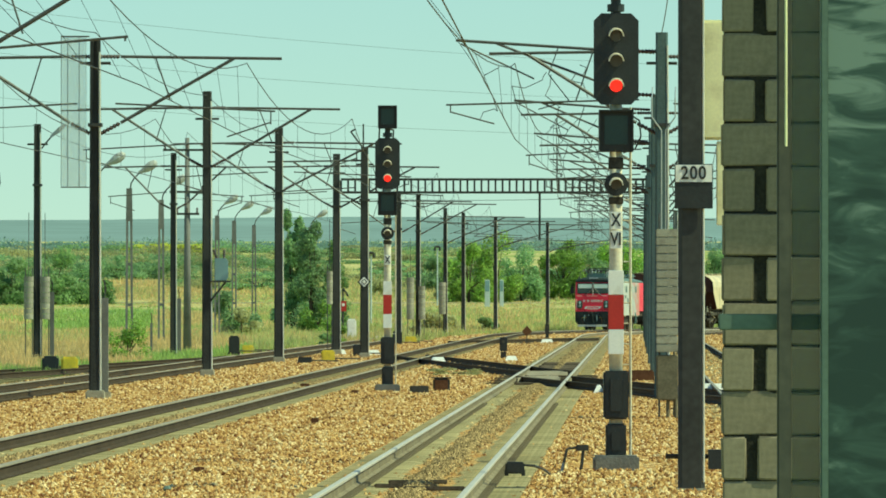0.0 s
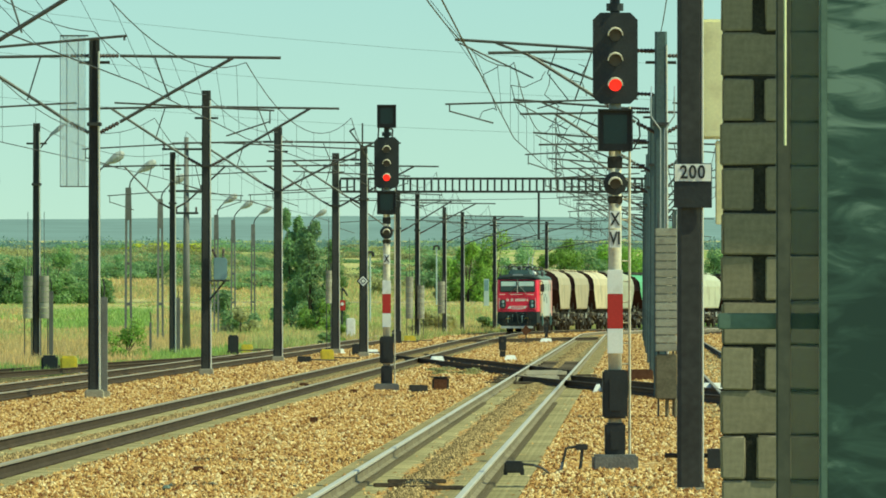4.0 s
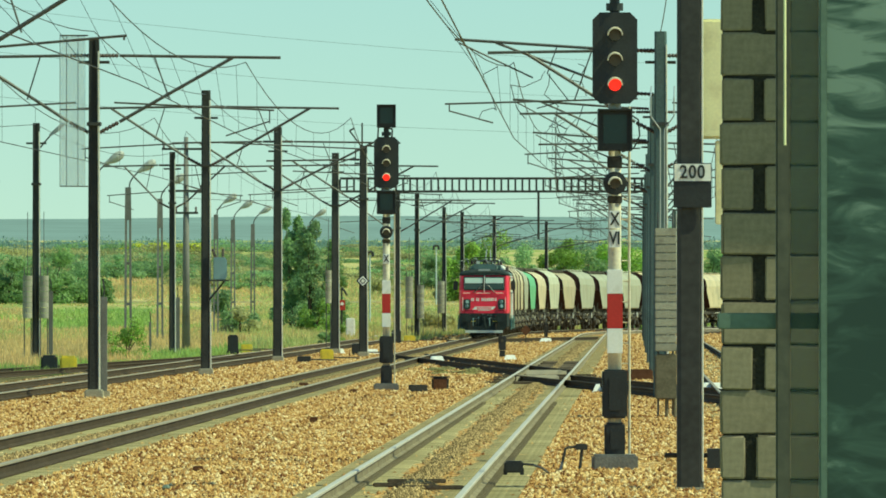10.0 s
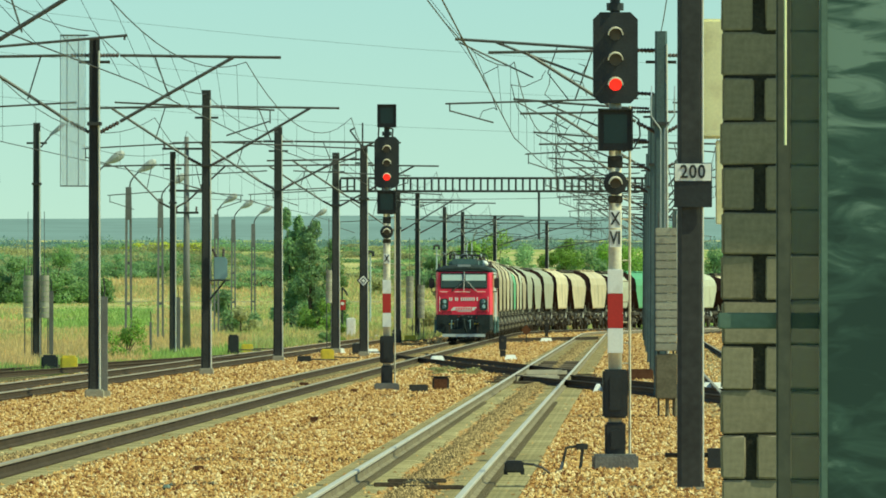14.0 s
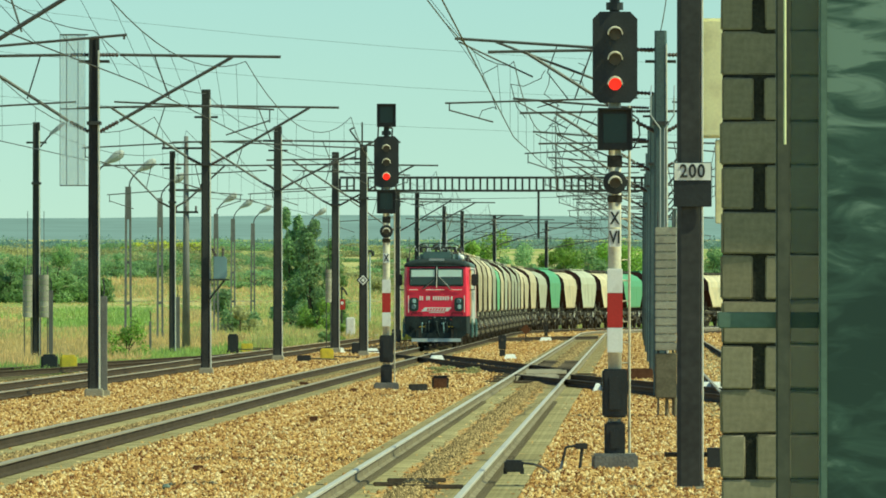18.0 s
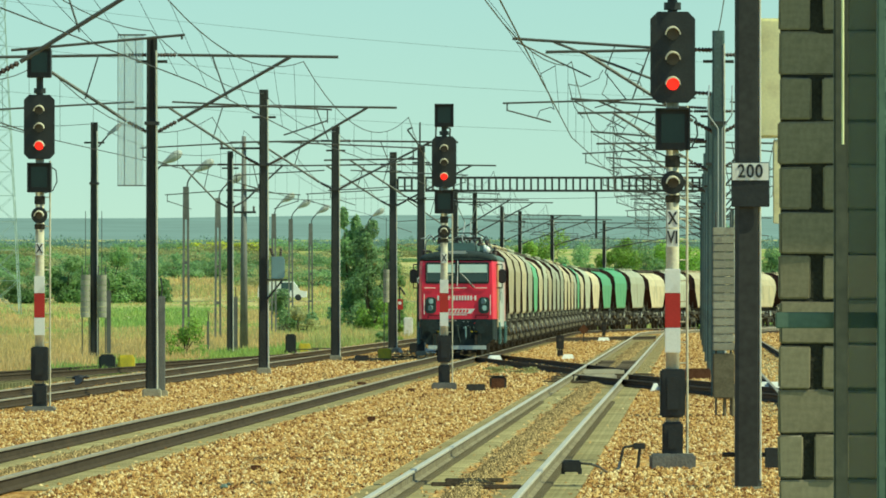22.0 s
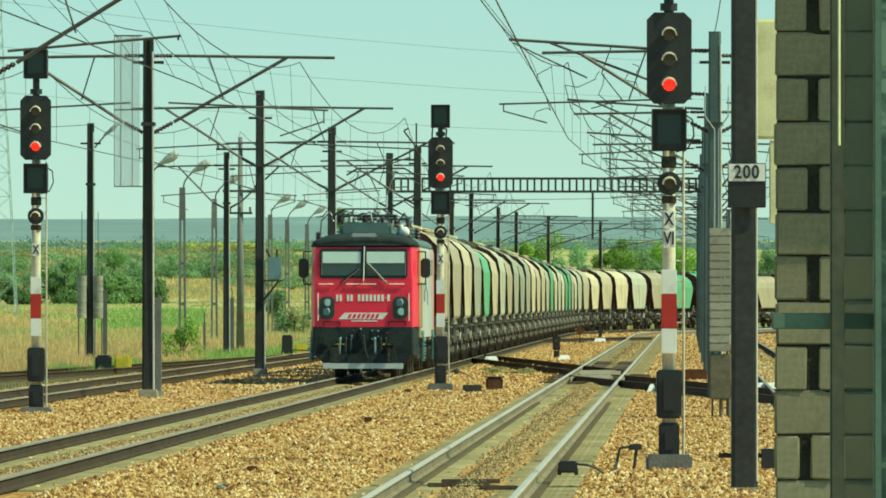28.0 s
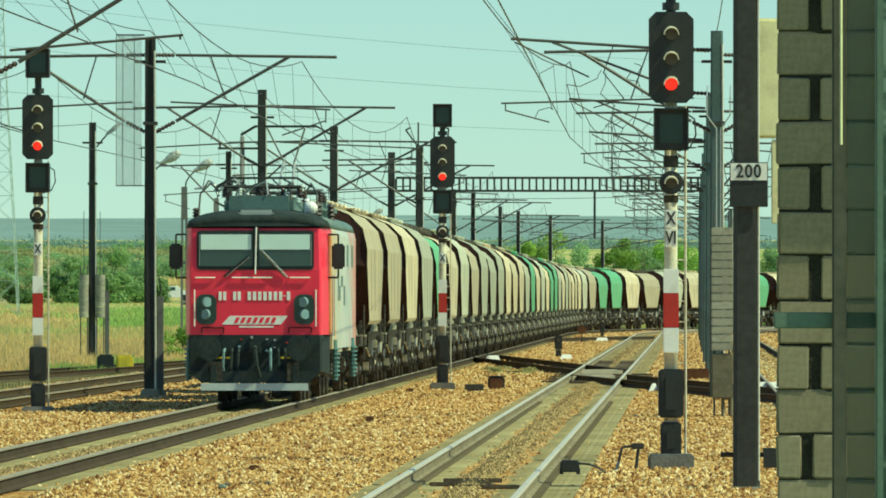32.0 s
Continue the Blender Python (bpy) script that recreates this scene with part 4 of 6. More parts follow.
    for sx, y0 in ((-1.2, 1.4), (1.15, 1.5), (0.6, 2.0), (-0.5, 1.8)):
        chain(bm, [(sx, y0, 3.7), (sx * 0.98, y0 + 0.2, 4.12), (sx * 0.85, y0 + 0.9, 4.33), (sx * 0.75, y0 + 1.6, 4.2), (sx * 0.9, y0 + 4.5, 4.25)], 0.02)
    part("roof_busbar", bm, "steel_dark", t)
    clutter = np.random.default_rng(21)
    for i in range(12):
        x, y = clutter.uniform(-0.75, 0.75), clutter.uniform(1.75, 5.4)
        bm = B()
        insulator(bm, (x, y, 4.06), (x + clutter.normal(0, 0.05), y, 4.06 + clutter.uniform(0.14, 0.34)), 0.055, 4)
        part("roof_insulator", bm, "insul" if i % 3 else "mesh_grey", t)
    for i in range(7):
        x, y = clutter.uniform(-0.95, 0.8), clutter.uniform(1.7, 4.5)
        bm = B()
        pts = [(x, y, 4.1)]
        for j in range(5):
            pts.append((pts[-1][0] + clutter.normal(0, 0.22), pts[-1][1] + clutter.uniform(0.1, 0.4), 4.16 + clutter.uniform(0, 0.3)))
        chain(bm, pts, 0.018)
        part("roof_cable", bm, "lamp_grey" if i % 3 == 0 else "steel_dark", t)
    # front face
    bm = B()
    rounded_plate(bm, -1.15, 1.15, 2.6, 3.37, -0.02, 0.1, 0.07)
    frame_ = part("windscreen_frame", bm, "loco_black", front, "black windscreen surround")
    frame_.matrix_local = pose(0, 0.01, 0, 0, 0, 0)
    for x0, x1 in ((-1.09, -0.06), (0.06, 1.09)):
        bm = B()
        bbox(bm, x0, x1, -0.03, -0.012, 2.67, 3.31, 0.006)
        w = part("windscreen", bm, "glass", frame_, "dark front window")
        bm = B()
        box(bm, x0 + 0.02, x1 - 0.02, -0.042, -0.034, 3.0, 3.295)
        part("sun_blind", bm, "pale_panel", w, "pale panel across the upper window")
        for xe in (x0 - 0.012, x1 + 0.002):
            bm = B()
            box(bm, xe, xe + 0.01, -0.036, -0.022, 2.68, 3.3)
            part("rubber_seal", bm, "lamp_grey", w)
    bm = B()
    tube(bm, (0.0, -0.062, 2.52), (0.02, -0.06, 3.44), 0.016)
    bar = part("centre_bar", bm, "white", front, "white bar between the windows")
    bm = B()
    box(bm, -0.055, 0.075, -0.05, -0.032, 2.66, 3.42)
    part("post", bm, "loco_black", bar)
    for a, b in (((0.08, -0.055, 3.0), (0.6, -0.03, 2.45)), ((-0.16, -0.055, 2.85), (-0.62, -0.03, 2.47))):
        bm = B()
        tube(bm, a, b, 0.02)
        wiper = part("wiper", bm, "black", front)
        bm = B()
        tube(bm, (a[0] + 0.045, a[1] - 0.005, a[2]), (b[0] + 0.05, b[1] - 0.005, b[2]), 0.009)
        part("wiper_arm", bm, "lamp_grey", wiper)
    for x0, x1 in ((-1.17, -0.8), (-0.45, 0.32), (0.68, 1.06)):
        bm = B()
        chain(bm, [(x0, 0.0, 2.45), (x0, -0.035, 2.45), (x1, -0.035, 2.45), (x1, 0.0, 2.45)], 0.014)
        part("grab_rail", bm, "white", front)
    for sx in (-1.19, 1.19):
        bm = B()
        chain(bm, [(sx, 0.05, 1.5), (sx, -0.04, 1.5), (sx, -0.04, 2.2), (sx, 0.05, 2.2)], 0.014)
        part("corner_handrail", bm, "white", front)
    for sx in (-0.96, 0.96):
        bm = B()
        rounded_plate(bm, sx - 0.2, sx + 0.2, 1.53, 2.12, -0.04, 0.03, 0.14)
        hl = part("headlight", bm, "headlight", front, "dark oval headlight cluster")
        for dx, z in ((0.03, 1.97), (-0.03, 1.73)):
            bm = B()
            tube(bm, (sx + dx * (1 if sx < 0 else -1), -0.075, z), (sx, -0.02, z), 0.095, 0.1, 16)
            part("headlight_lens", bm, "teal_box", hl)
    # running number as plain bars, emblem as a plain shape
    x = -0.72
    for wd, gap in ((0.06, 0.02), (0.06, 0.09), (0.06, 0.02), (0.06, 0.09), (0.065, 0.025), (0.065, 0.025), (0.065, 0.025), (0.065, 0.025), (0.065, 0.025), (0.065, 0.025), (0.065, 0.02), (0.03, 0.02), (0.065, 0)):
        bm = B()
        zc, hh = 2.09, (0.085 if wd > 0.04 else 0.012)
        box(bm, x, x + wd, -0.012, -0.002, zc - hh, zc + hh)
        part("number_bar", bm, "white", front)
        x += wd + gap * 1.5
    bm = B()
    loft(bm, [[(-0.66, y, 1.53), (0.5, y, 1.53), (0.64, y, 1.7), (-0.5, y, 1.7)] for y in (-0.006, -0.001)])
    emblem = part("emblem", bm, "white", front, "white slanted emblem panel")
    for i in range(7):
        bm = B()
        x0 = -0.42 + i * 0.12
        loft(bm, [[(x0, y, 1.56), (x0 + 0.07, y, 1.56), (x0 + 0.12, y, 1.67), (x0 + 0.05, y, 1.67)] for y in (-0.012, -0.0065)])
        part("emblem_bar", bm, "loco_red", emblem)
    bm = B()
    box(bm, -0.32, 0.36, -0.006, -0.001, 1.47, 1.5)
    part("emblem_line", bm, "white", front)
    # buffer beam, skirt and plough
    bm = B()
    loft(bm, [[(-w, y, z0), (w, y, z0), (w, y, 1.326), (-w, y, 1.326)] for y, w, z0 in ((0.0, 1.27, 0.6), (0.06, 1.31, 0.6), (1.4, 1.4, 0.55))])
    skirt = part("buffer_beam", bm, "loco_black", t, "black buffer beam")
    buffers(skirt, 0.0, -1, 1.05, "loco_black")
    bm = B()
    box(bm, -1.05, 1.05, -0.32, -0.27, 0.24, 0.38)
    part("snow_plough", bm, "mesh_grey", t, "pale grey rail guard")
    for sx in (-0.8, 0.8):
        bm = B()
        box(bm, sx - 0.05, sx + 0.05, -0.265, 0.3, 0.34, 0.75)
        part("guard_bracket", bm, "loco_black", t)
    bm = B()
    loft(bm, [[(-1.3, y, 0.62), (1.3, y, 0.62), (1.05, y, 0.39), (-1.05, y, 0.39)] for y in (-0.2, -0.1)])
    part("apron", bm, "loco_black", t)
    bm = B()
    chain(bm, [(0.0, -0.05, 1.1), (0.0, -0.35, 1.05), (0.05, -0.4, 0.7), (0.1, -0.3, 0.5)], 0.045)
    bbox(bm, -0.12, 0.12, -0.12, 0.0, 0.95, 1.2, 0.02)
    part("coupling", bm, "loco_black", t)
    for i, x in enumerate((-0.6, -0.45, -0.32, 0.3, 0.45, 0.58)):
        bm = B()
        chain(bm, [(x, 0, 1.05), (x * 1.02, -0.16, 0.98), (x * 1.04, -0.2, 0.7), (x, -0.12, 0.55)], 0.028)
        part("brake_hose", bm, "loco_black" if i % 3 else "teal_box", t)
    for x0, x1 in ((-1.05, -0.62), (0.66, 1.1)):
        bm = B()
        chain(bm, [(x0, -0.012, 1.36), (x0, -0.012, 1.47), (x1, -0.012, 1.47), (x1, -0.012, 1.36)], 0.012)
        part("step_handle", bm, "maroon", front)
    fit = np.random.default_rng(5)
    for i in range(16):
        x, z = fit.uniform(-0.6, 0.62), fit.uniform(0.98, 1.26)
        bm = B()
        bbox(bm, x - 0.025, x + 0.025, -0.04, 0.0, z, z + fit.uniform(0.02, 0.06), 0.005)
        part("socket", bm, ("lamp_grey", "loco_black", "teal_box", "red")[i % 4], skirt)
    for sx in (-0.75, 0.75):
        bm = B()
        bbox(bm, sx - 0.12, sx + 0.12, -0.25, -0.205, 0.42, 0.8, 0.01)
        part("step_plate", bm, "under", skirt)
    for sx in (-0.66, 0.66):
        bm = B()
        box(bm, sx - 0.16, sx + 0.16, -0.01, 0.0, 0.86, 0.9)
        part("step_mark", bm, "yellow", skirt)
    for sx in (-1.6, 1.6):
        bm = B()
        bbox(bm, sx - 0.13, sx + 0.13, 0.55, 0.68, 2.62, 3.12, 0.04)
        mir = part("mirror", bm, "black", t, "black side mirror")
        bm = B()
        chain(bm, [(sx * 0.87, 0.62, 3.3), (sx, 0.62, 3.3), (sx, 0.62, 2.45), (sx * 0.87, 0.62, 2.45)], 0.02)
        part("mirror_bracket", bm, "steel_dark", mir)
    # frame, tanks, bogies, air springs
    bm = B()
    box(bm, -1.36, 1.36, 1.41, L - 4.0, 0.95, 1.02)
    box(bm, -1.05, 1.05, L - 4.0, L - 0.2, 0.95, 1.3)
    box(bm, -1.2, 1.2, 6.2, 8.6, 0.45, 0.95)
    part("underframe", bm, "under", t)
    for yb in (3.3, 11.4):
        b = bogie(t, yb, 3.3, 0.62)
        wheelset(b, yb, 0.62)
        for y in (yb - 0.9,):
            for sx in (-1, 1):
                bm = B()
                for k in range(7):
                    tube(bm, (sx * 1.46, y, 0.5 + k * 0.085), (sx * 1.46, y, 0.535 + k * 0.085), 0.09, 0.09, 10)
                tube(bm, (sx * 1.46, y, 0.42), (sx * 1.46, y, 1.22), 0.055, 0.04, 8)
                part("coil_spring", bm, "spring", b, "teal coil spring beside the bogie")
    bm = B()
    box(bm, -1.1, 1.1, L - 0.15, L, 0.72, 1.326)
    part("rear_beam", bm, "loco_black", t)
    return t


WAGON = 11.651


def wagon(colour, tall, label):
    """A covered hopper wagon: front end at y = 0, body drawn in towards its discharge doors."""
    L = WAGON - 0.6
    t = thing("hopper_wagon", pose(0, 0, 0), label, "freight wagon", "hopper wagons of the train")
    top, eave = (4.15, 3.15) if tall else (4.0, 3.0)
    z_bend, slope = 2.75, (0.95 if tall else 1.15)
    y0, y1 = 1.5, L - 0.85

    # ring of the loading vessel; its ends rake inwards below the bend
    def sec(y, sgn, w, tp, rake=1.0):
        raw = [(-w * 0.97, 1.47), (w * 0.97, 1.47), (w, 1.55), (w, z_bend), (w, eave)]
        n = 8
        for i in range(1, n):
            a = math.pi * i / n
            raw.append((w * math.cos(a), eave + (tp - eave) * math.sin(a) ** 0.85))
        raw += [(-w, eave), (-w, z_bend), (-w, 1.55)]
        return [(x, y + sgn * rake * slope * max(0.0, z_bend - z) + sgn * 0.25 * max(0.0, z - eave), z) for x, z in raw]

    bm = B()
    loft(bm, [sec(y0, 1, 1.4, top), sec(y1, -1, 1.4, top)], caps=False)
    vessel = part("vessel", bm, colour, t)
    # End walls differ from the vessel colour: their shade is painted in.
    for y, sgn, nm in ((y0, 1, "front_end_wall"), (y1, -1, "rear_end_wall")):
        bm = B()
        loft(bm, [sec(y - sgn * 0.02, sgn, 1.38, top - 0.03), sec(y + sgn * 0.04, sgn, 1.38, top - 0.03)])
        part(nm, bm, "maroon", t, "raking end wall with shade put into its dark colour")
    for y in ((3.6, 5.7, 7.8) if tall else (4.2, 7.2)):
        for sx in (-1.408, 1.408):
            bm = B()
            box(bm, min(sx, sx * 0.993), max(sx, sx * 0.993), y - 0.03, y + 0.03, 1.75, eave - 0.03)
            part("side_rib", bm, colour, vessel)
    k = 0.5
    # roof walkway and hatches
    bm = B()
    box(bm, -0.55, 0.55, 1.4 + k, L - 0.8 - k, top + 0.01, top + (0.03 if tall else 0.09))
    for i in range(8):
        y = 1.6 + k + i * (L - 2.8 - 2 * k) / 7
        box(bm, -0.6, -0.55, y - 0.03, y + 0.03, top - 0.1, top + 0.03)
        box(bm, 0.55, 0.6, y - 0.03, y + 0.03, top - 0.1, top + 0.03)
    part("roof_walkway", bm, colour if tall else "under", t, "" if tall else "dark roof walkway")
    for i in range(4):
        y = 2.4 + i * (L - 4.2) / 3
        bm = B()
        tube(bm, (0.3, y, top - 0.02), (0.3, y, top + (0.05 if tall else 0.16)), 0.34, 0.3, 12)
        part("roof_hatch", bm, colour if tall else "under", t)
    # frame
    bm = B()
    for sx in (-1.18, 1.18):
        bbox(bm, sx - 0.08, sx + 0.08, 0.25, L + 0.3, 0.98, 1.2, 0.02)
    box(bm, -1.1, 1.1, 0.25, 0.5, 0.95, 1.2)
    box(bm, -1.1, 1.1, L + 0.05, L + 0.3, 0.95, 1.2)
    part("underframe", bm, "under", t)
    for yc in (3.9, L - 3.3):
        bm = B()
        loft(bm, [[(-1.15, yc - 1.3, 1.46), (1.15, yc - 1.3, 1.46), (1.15, yc + 1.3, 1.46), (-1.15, yc + 1.3, 1.46)], [(-0.6, yc - 0.35, 0.55), (0.6, yc - 0.35, 0.55), (0.6, yc + 0.35, 0.55), (-0.6, yc + 0.35, 0.55)]])
        part("discharge_chute", bm, "under", t)
    bm = B()
    for sx in (1.36,):
        for y in (0.42, 0.78):
            tube(bm, (sx, y, 0.7), (sx, y, 1.9), 0.014)
        for i in range(4):
            tube(bm, (sx, 0.42, 0.8 + i * 0.28), (sx, 0.78, 0.8 + i * 0.28), 0.012)
    part("ladder", bm, "under", t)
    bm = B()
    for i in range(10):
        y = 3.2 + i * 0.62
        tube(bm, (1.34, y, 0.75 + 0.12 * (i % 2)), (1.34, y, 1.3), 0.03)
    tube(bm, (1.36, 3.0, 0.85), (1.36, 9.0, 0.85), 0.035)
    part("brake_gear", bm, "under", t)
    for y0_, y1_ in ((0.3, 1.2), (L - 0.5, L + 0.28)):
        bm = B()
        chain(bm, [(1.28, y0_, 1.2), (1.28, y0_, 1.55), (1.28, y1_, 1.55), (1.28, y1_, 1.2)], 0.016)
        part("end_railing", bm, "under", t)
    for y0_, y1_ in ((5.0, 6.6), (7.4, 8.1)):
        bm = B()
        box(bm, 1.261, 1.266, y0_, y1_, 1.05, 1.14)
        part("marking_bar", bm, "white", t)
    bm = B()
    tube(bm, (1.38, L - 2.9, 1.0), (1.42, L - 2.9, 1.0), 0.2, 0.2, 14)
    part("brake_wheel", bm, "lamp_grey", t)
    # end platform, air tank, valve gear and dusty pipes along the frame
    bm = B()
    bbox(bm, -1.3, 1.4, 0.26, 1.25, 1.205, 1.25, 0.008)
    part("end_platform", bm, "dusty", t, "pale dusty end platform")
    bm = B()
    tube(bm, (1.12, 0.5, 1.25), (1.12, 0.5, 1.6), 0.11, 0.03, 10)
    tube(bm, (1.12, 0.5, 1.6), (1.12, 0.5, 1.68), 0.05, 0.05, 8)
    part("vent_cone", bm, "dusty", t)
    bm = B()
    tube(bm, (1.2, 5.9, 0.78), (1.2, 7.2, 0.78), 0.2, 0.2, 12)
    part("air_tank", bm, "under", t)
    gear = np.random.default_rng(31)
    for i in range(12):
        y = 0.5 + i * 0.85 + gear.uniform(-0.2, 0.2)
        z = gear.uniform(0.55, 1.15)
        bm = B()
        if i % 2:
            chain(bm, [(1.38, y, z), (1.42, y + 0.3, z - 0.15), (1.42, y + 0.7, z + gear.uniform(-0.2, 0.2))], 0.025)
            part("brake_pipe", bm, "dusty" if i % 4 == 1 else "tube", t)
        else:
            bbox(bm, 1.33, 1.45, y, y + gear.uniform(0.1, 0.3), z - 0.12, z + 0.06, 0.01)
            part("valve_box", bm, "dusty" if i % 3 == 0 else "under", t)
    buffers(t, 0.25, -1)
    buffers(t, L + 0.3, 1)
    for yb in (2.1, L - 1.7):
        bogie(t, yb, 1.8, 0.46)
    return t


loco = locomotive()
kinds = {"c1": wagon("cream", True, "cream covered hopper wagon with sloping ends"), "c2": wagon("cream", False, "cream hopper wagon with a dark roof walkway"),
         "d1": wagon("grey_cream", True, "weathered grey-green hopper wagon with sloping ends"), "d2": wagon("grey_cream", False, "weathered grey hopper wagon with a dark roof walkway"),
         "g1": wagon("green", True, "green covered hopper wagon with sloping ends"), "g2": wagon("green", False, "green hopper wagon with a dark roof walkway")}
ORDER = "c1 c1 c1 d1 g2 c2 d1 c2 d1 d2 d1 c1 c2 c1 d2 g1 c2 d1 c2 g2 g1 d1 c2 d1 c1 c2 c1 c1 d1 c1 g2 g1 c1 c2 d1 c1 c1 g1 c1 d2 c1 c1".split()
used, WAGONS = set(), []
for key in ORDER:
    WAGONS.append(kinds[key] if key not in used else copy_thing(kinds[key], Matrix()))
    used.add(key)


def motions():
    """The train rolls along its track at a steady pace; vehicles cross on the road; two crows fly."""
    def ride(ob, ahead, length):
        rows = []
        for i in range(0, 33):
            s = S_FRONT - SPEED * i + ahead
            x, y = on_track(s)
            x2, y2 = on_track(s + length)
            rows.append((float(i), pose(x, y, 0, 0, 0, -math.degrees(math.atan2(x2 - x, y2 - y)))))
        walk(ob, rows)
    ride(loco, 0.0, 16.6)
    for i, w in enumerate(WAGONS):
        ride(w, 17.83 + i * WAGON, WAGON)
    for ob, x0 in ROAD_TRAFFIC:
        walk(ob, [(float(t), pose(x0 + 12.0 * t, 800, ground_z(0, 804) + 0.015, 0, 0, 0)) for t in range(0, 33, 4)])
    for bird, rows in FLIGHTS:
        walk(bird, rows)
        for w in bird.children:
            if w.name.startswith("wing"):
                side = 1 if w["side"] > 0 else -1
                t, beat, flap = 0.0, 0, []
                while t <= 32.0:
                    up = (35 if beat % 2 else -25) if any(a <= t <= b for a, b in bird_air[bird.name]) else -60
                    flap.append((round(t, 3), pose(side * 0.05, 0, 0.02, 0, -side * up, 0)))
                    beat += 1
                    t += 0.1
                walk(w, flap)


# ---- plants ----
def leaves(rng, blobs, n, size):
    """Small leaves scattered through several overlapping clumps."""
    b = np.array(blobs)[rng.integers(0, len(blobs), n)]
    d = rng.normal(size=(n, 3))
    d /= np.linalg.norm(d, axis=1)[:, None]
    c = b[:, :3] + d * (rng.uniform(0.3, 1.1, n) ** 0.6)[:, None] * b[:, 3:6]
    c[:, 2] = np.maximum(c[:, 2], 0.03)
    u = rng.normal(size=(n, 3))
    u /= np.linalg.norm(u, axis=1)[:, None]
    v = np.cross(u, d)
    v /= np.linalg.norm(v, axis=1)[:, None] + 1e-9
    s = size * rng.uniform(0.6, 1.4, n)[:, None]
    return np.stack([c - u * s, c + v * s * 0.6, c + u * s, c - v * s * 0.6], 1).reshape(-1, 3)


def quads(name, pts, material, k=4):
    me = bpy.data.meshes.new(name)
    me.from_pydata(pts.tolist(), [], np.arange(len(pts)).reshape(-1, k).tolist())
    me.materials.append(M[material])
    return me


def bush(x, y, w, h, n, material="leaf", label="dense green leafy bush", name="bush", size=0.13, seed=0, low=0.0, group="", sink=0.05):
    """Clumps of leaves on a short branching stem; low: height of the lowest leaves, as a part of h."""
    rng = np.random.default_rng(seed + int(abs(x * 31) + y))
    t = thing(name, pose(x, y, ground_z(x, y) - sink), label, "tree" if name == "tree" else "bush", group)
    blobs = []
    for i in range(max(12, int(10 + w * 2.2))):
        a = rng.uniform(-1, 1)
        r = rng.uniform(0.13, 0.23)
        top = 1 - 0.5 * a * a
        zc = (low + (top - low) * rng.uniform(0.08, 0.95)) * h
        if i % 2 and low < 0.05:
            zc = rng.uniform(0.06, 0.3) * h
        if name == "tree" and h > 2 * w:
            u = (i + 0.5) / max(12, int(10 + w * 2.2))
            zc, r = (low + (1 - low) * u * 0.93) * h, rng.uniform(0.2, 0.34) * (1.1 - 0.55 * u)
            blobs.append((a * w * 0.4 * (1.1 - 0.7 * u), rng.uniform(-0.5, 0.5), zc, w * r, w * r, h * 0.085))
            continue
        blobs.append((a * w * 0.42, rng.uniform(-0.35, 0.35) * min(w, 4), zc, w * r, w * r, h * r * 0.85))
    bm = B()
    tube(bm, (0, 0, -0.1), (0, 0, h * 0.3), 0.045 * h ** 0.7, 0.03 * h ** 0.7, 7)
    for b in blobs[::2]:
        tube(bm, (0, 0, h * 0.22), b[:3], 0.02 * h ** 0.7, 0.008, 5)
    part("trunk", bm, "bark", t)
    ob = new("crown", quads("crown", leaves(rng, blobs, n, size), material))
    ob.parent = t
    return t


bush(-10.8, 570, 2.7, 9.2, 6500, "leaf_mid", "tall leafy tree beside the poles", "tree", 0.14, 1, 0.06)
bush(-9.4, 566, 3.2, 8.3, 6000, "leaf_mid", "tall leafy sapling beside the poles", "tree", 0.11, 9, 0.04)
bush(-8.0, 572, 2.4, 7.0, 4200, "leaf", "tall leafy sapling beside the poles", "tree", 0.11, 11, 0.04)
bush(-8.6, 545, 2.6, 3.6, 3800, "leaf_bright", "bright bushy sapling among the poles", "bush", 0.1, 2)
bush(-12.1, 305, 1.5, 2.1, 3400, "leaf_bright", "small bright green shrub beside the track", "bush", 0.05, 3)
bush(-13.9, 530, 3.2, 4.0, 5500, "leaf_mid", "round green bush behind the transformer", "bush", 0.1, 4)
bush(-38.6, 788, 6.6, 6.0, 10500, "leaf", "wide dark green bush in the grass", "bush", 0.14, 5)
bush(-43.0, 786, 5.4, 4.9, 8000, "leaf", "wide dark green bush in the grass", "bush", 0.14, 6)
bush(-34.6, 790, 4.0, 4.2, 5000, "leaf", "dark green bush in the grass", "bush", 0.14, 10)
bush(-47.5, 784, 5.0, 4.0, 5000, "leaf", "wide dark green bush in the grass", "bush", 0.14, 17)
bush(-5.6, 430, 1.5, 1.7, 2200, "leaf_bright", "bright green shrub beside the track", "bush", 0.08, 7)
bush(-6.2, 420, 1.3, 1.0, 1500, "leaf", "low dark shrub beside the track", "bush", 0.07, 8)
bush(-13.2, 520, 2.6, 2.2, 2200, "leaf_olive", "dry olive bush in the field", "bush", 0.12, 12)
bush(-0.4, 560, 2.6, 2.6, 2600, "leaf_olive", "dry olive bush near the poles", "bush", 0.12, 13)
bush(3.1, 588, 2.6, 1.3, 2600, "leaf", "low green weeds beside the curve", "bush", 0.1, 14)
bush(0.9, 575, 2.0, 0.9, 1800, "leaf_olive", "low green weeds beside the curve", "bush", 0.1, 15)
bush(14.6, 560, 1.6, 1.8, 1600, "leaf_bright", "bright green weeds behind the signal", "bush", 0.1, 16)
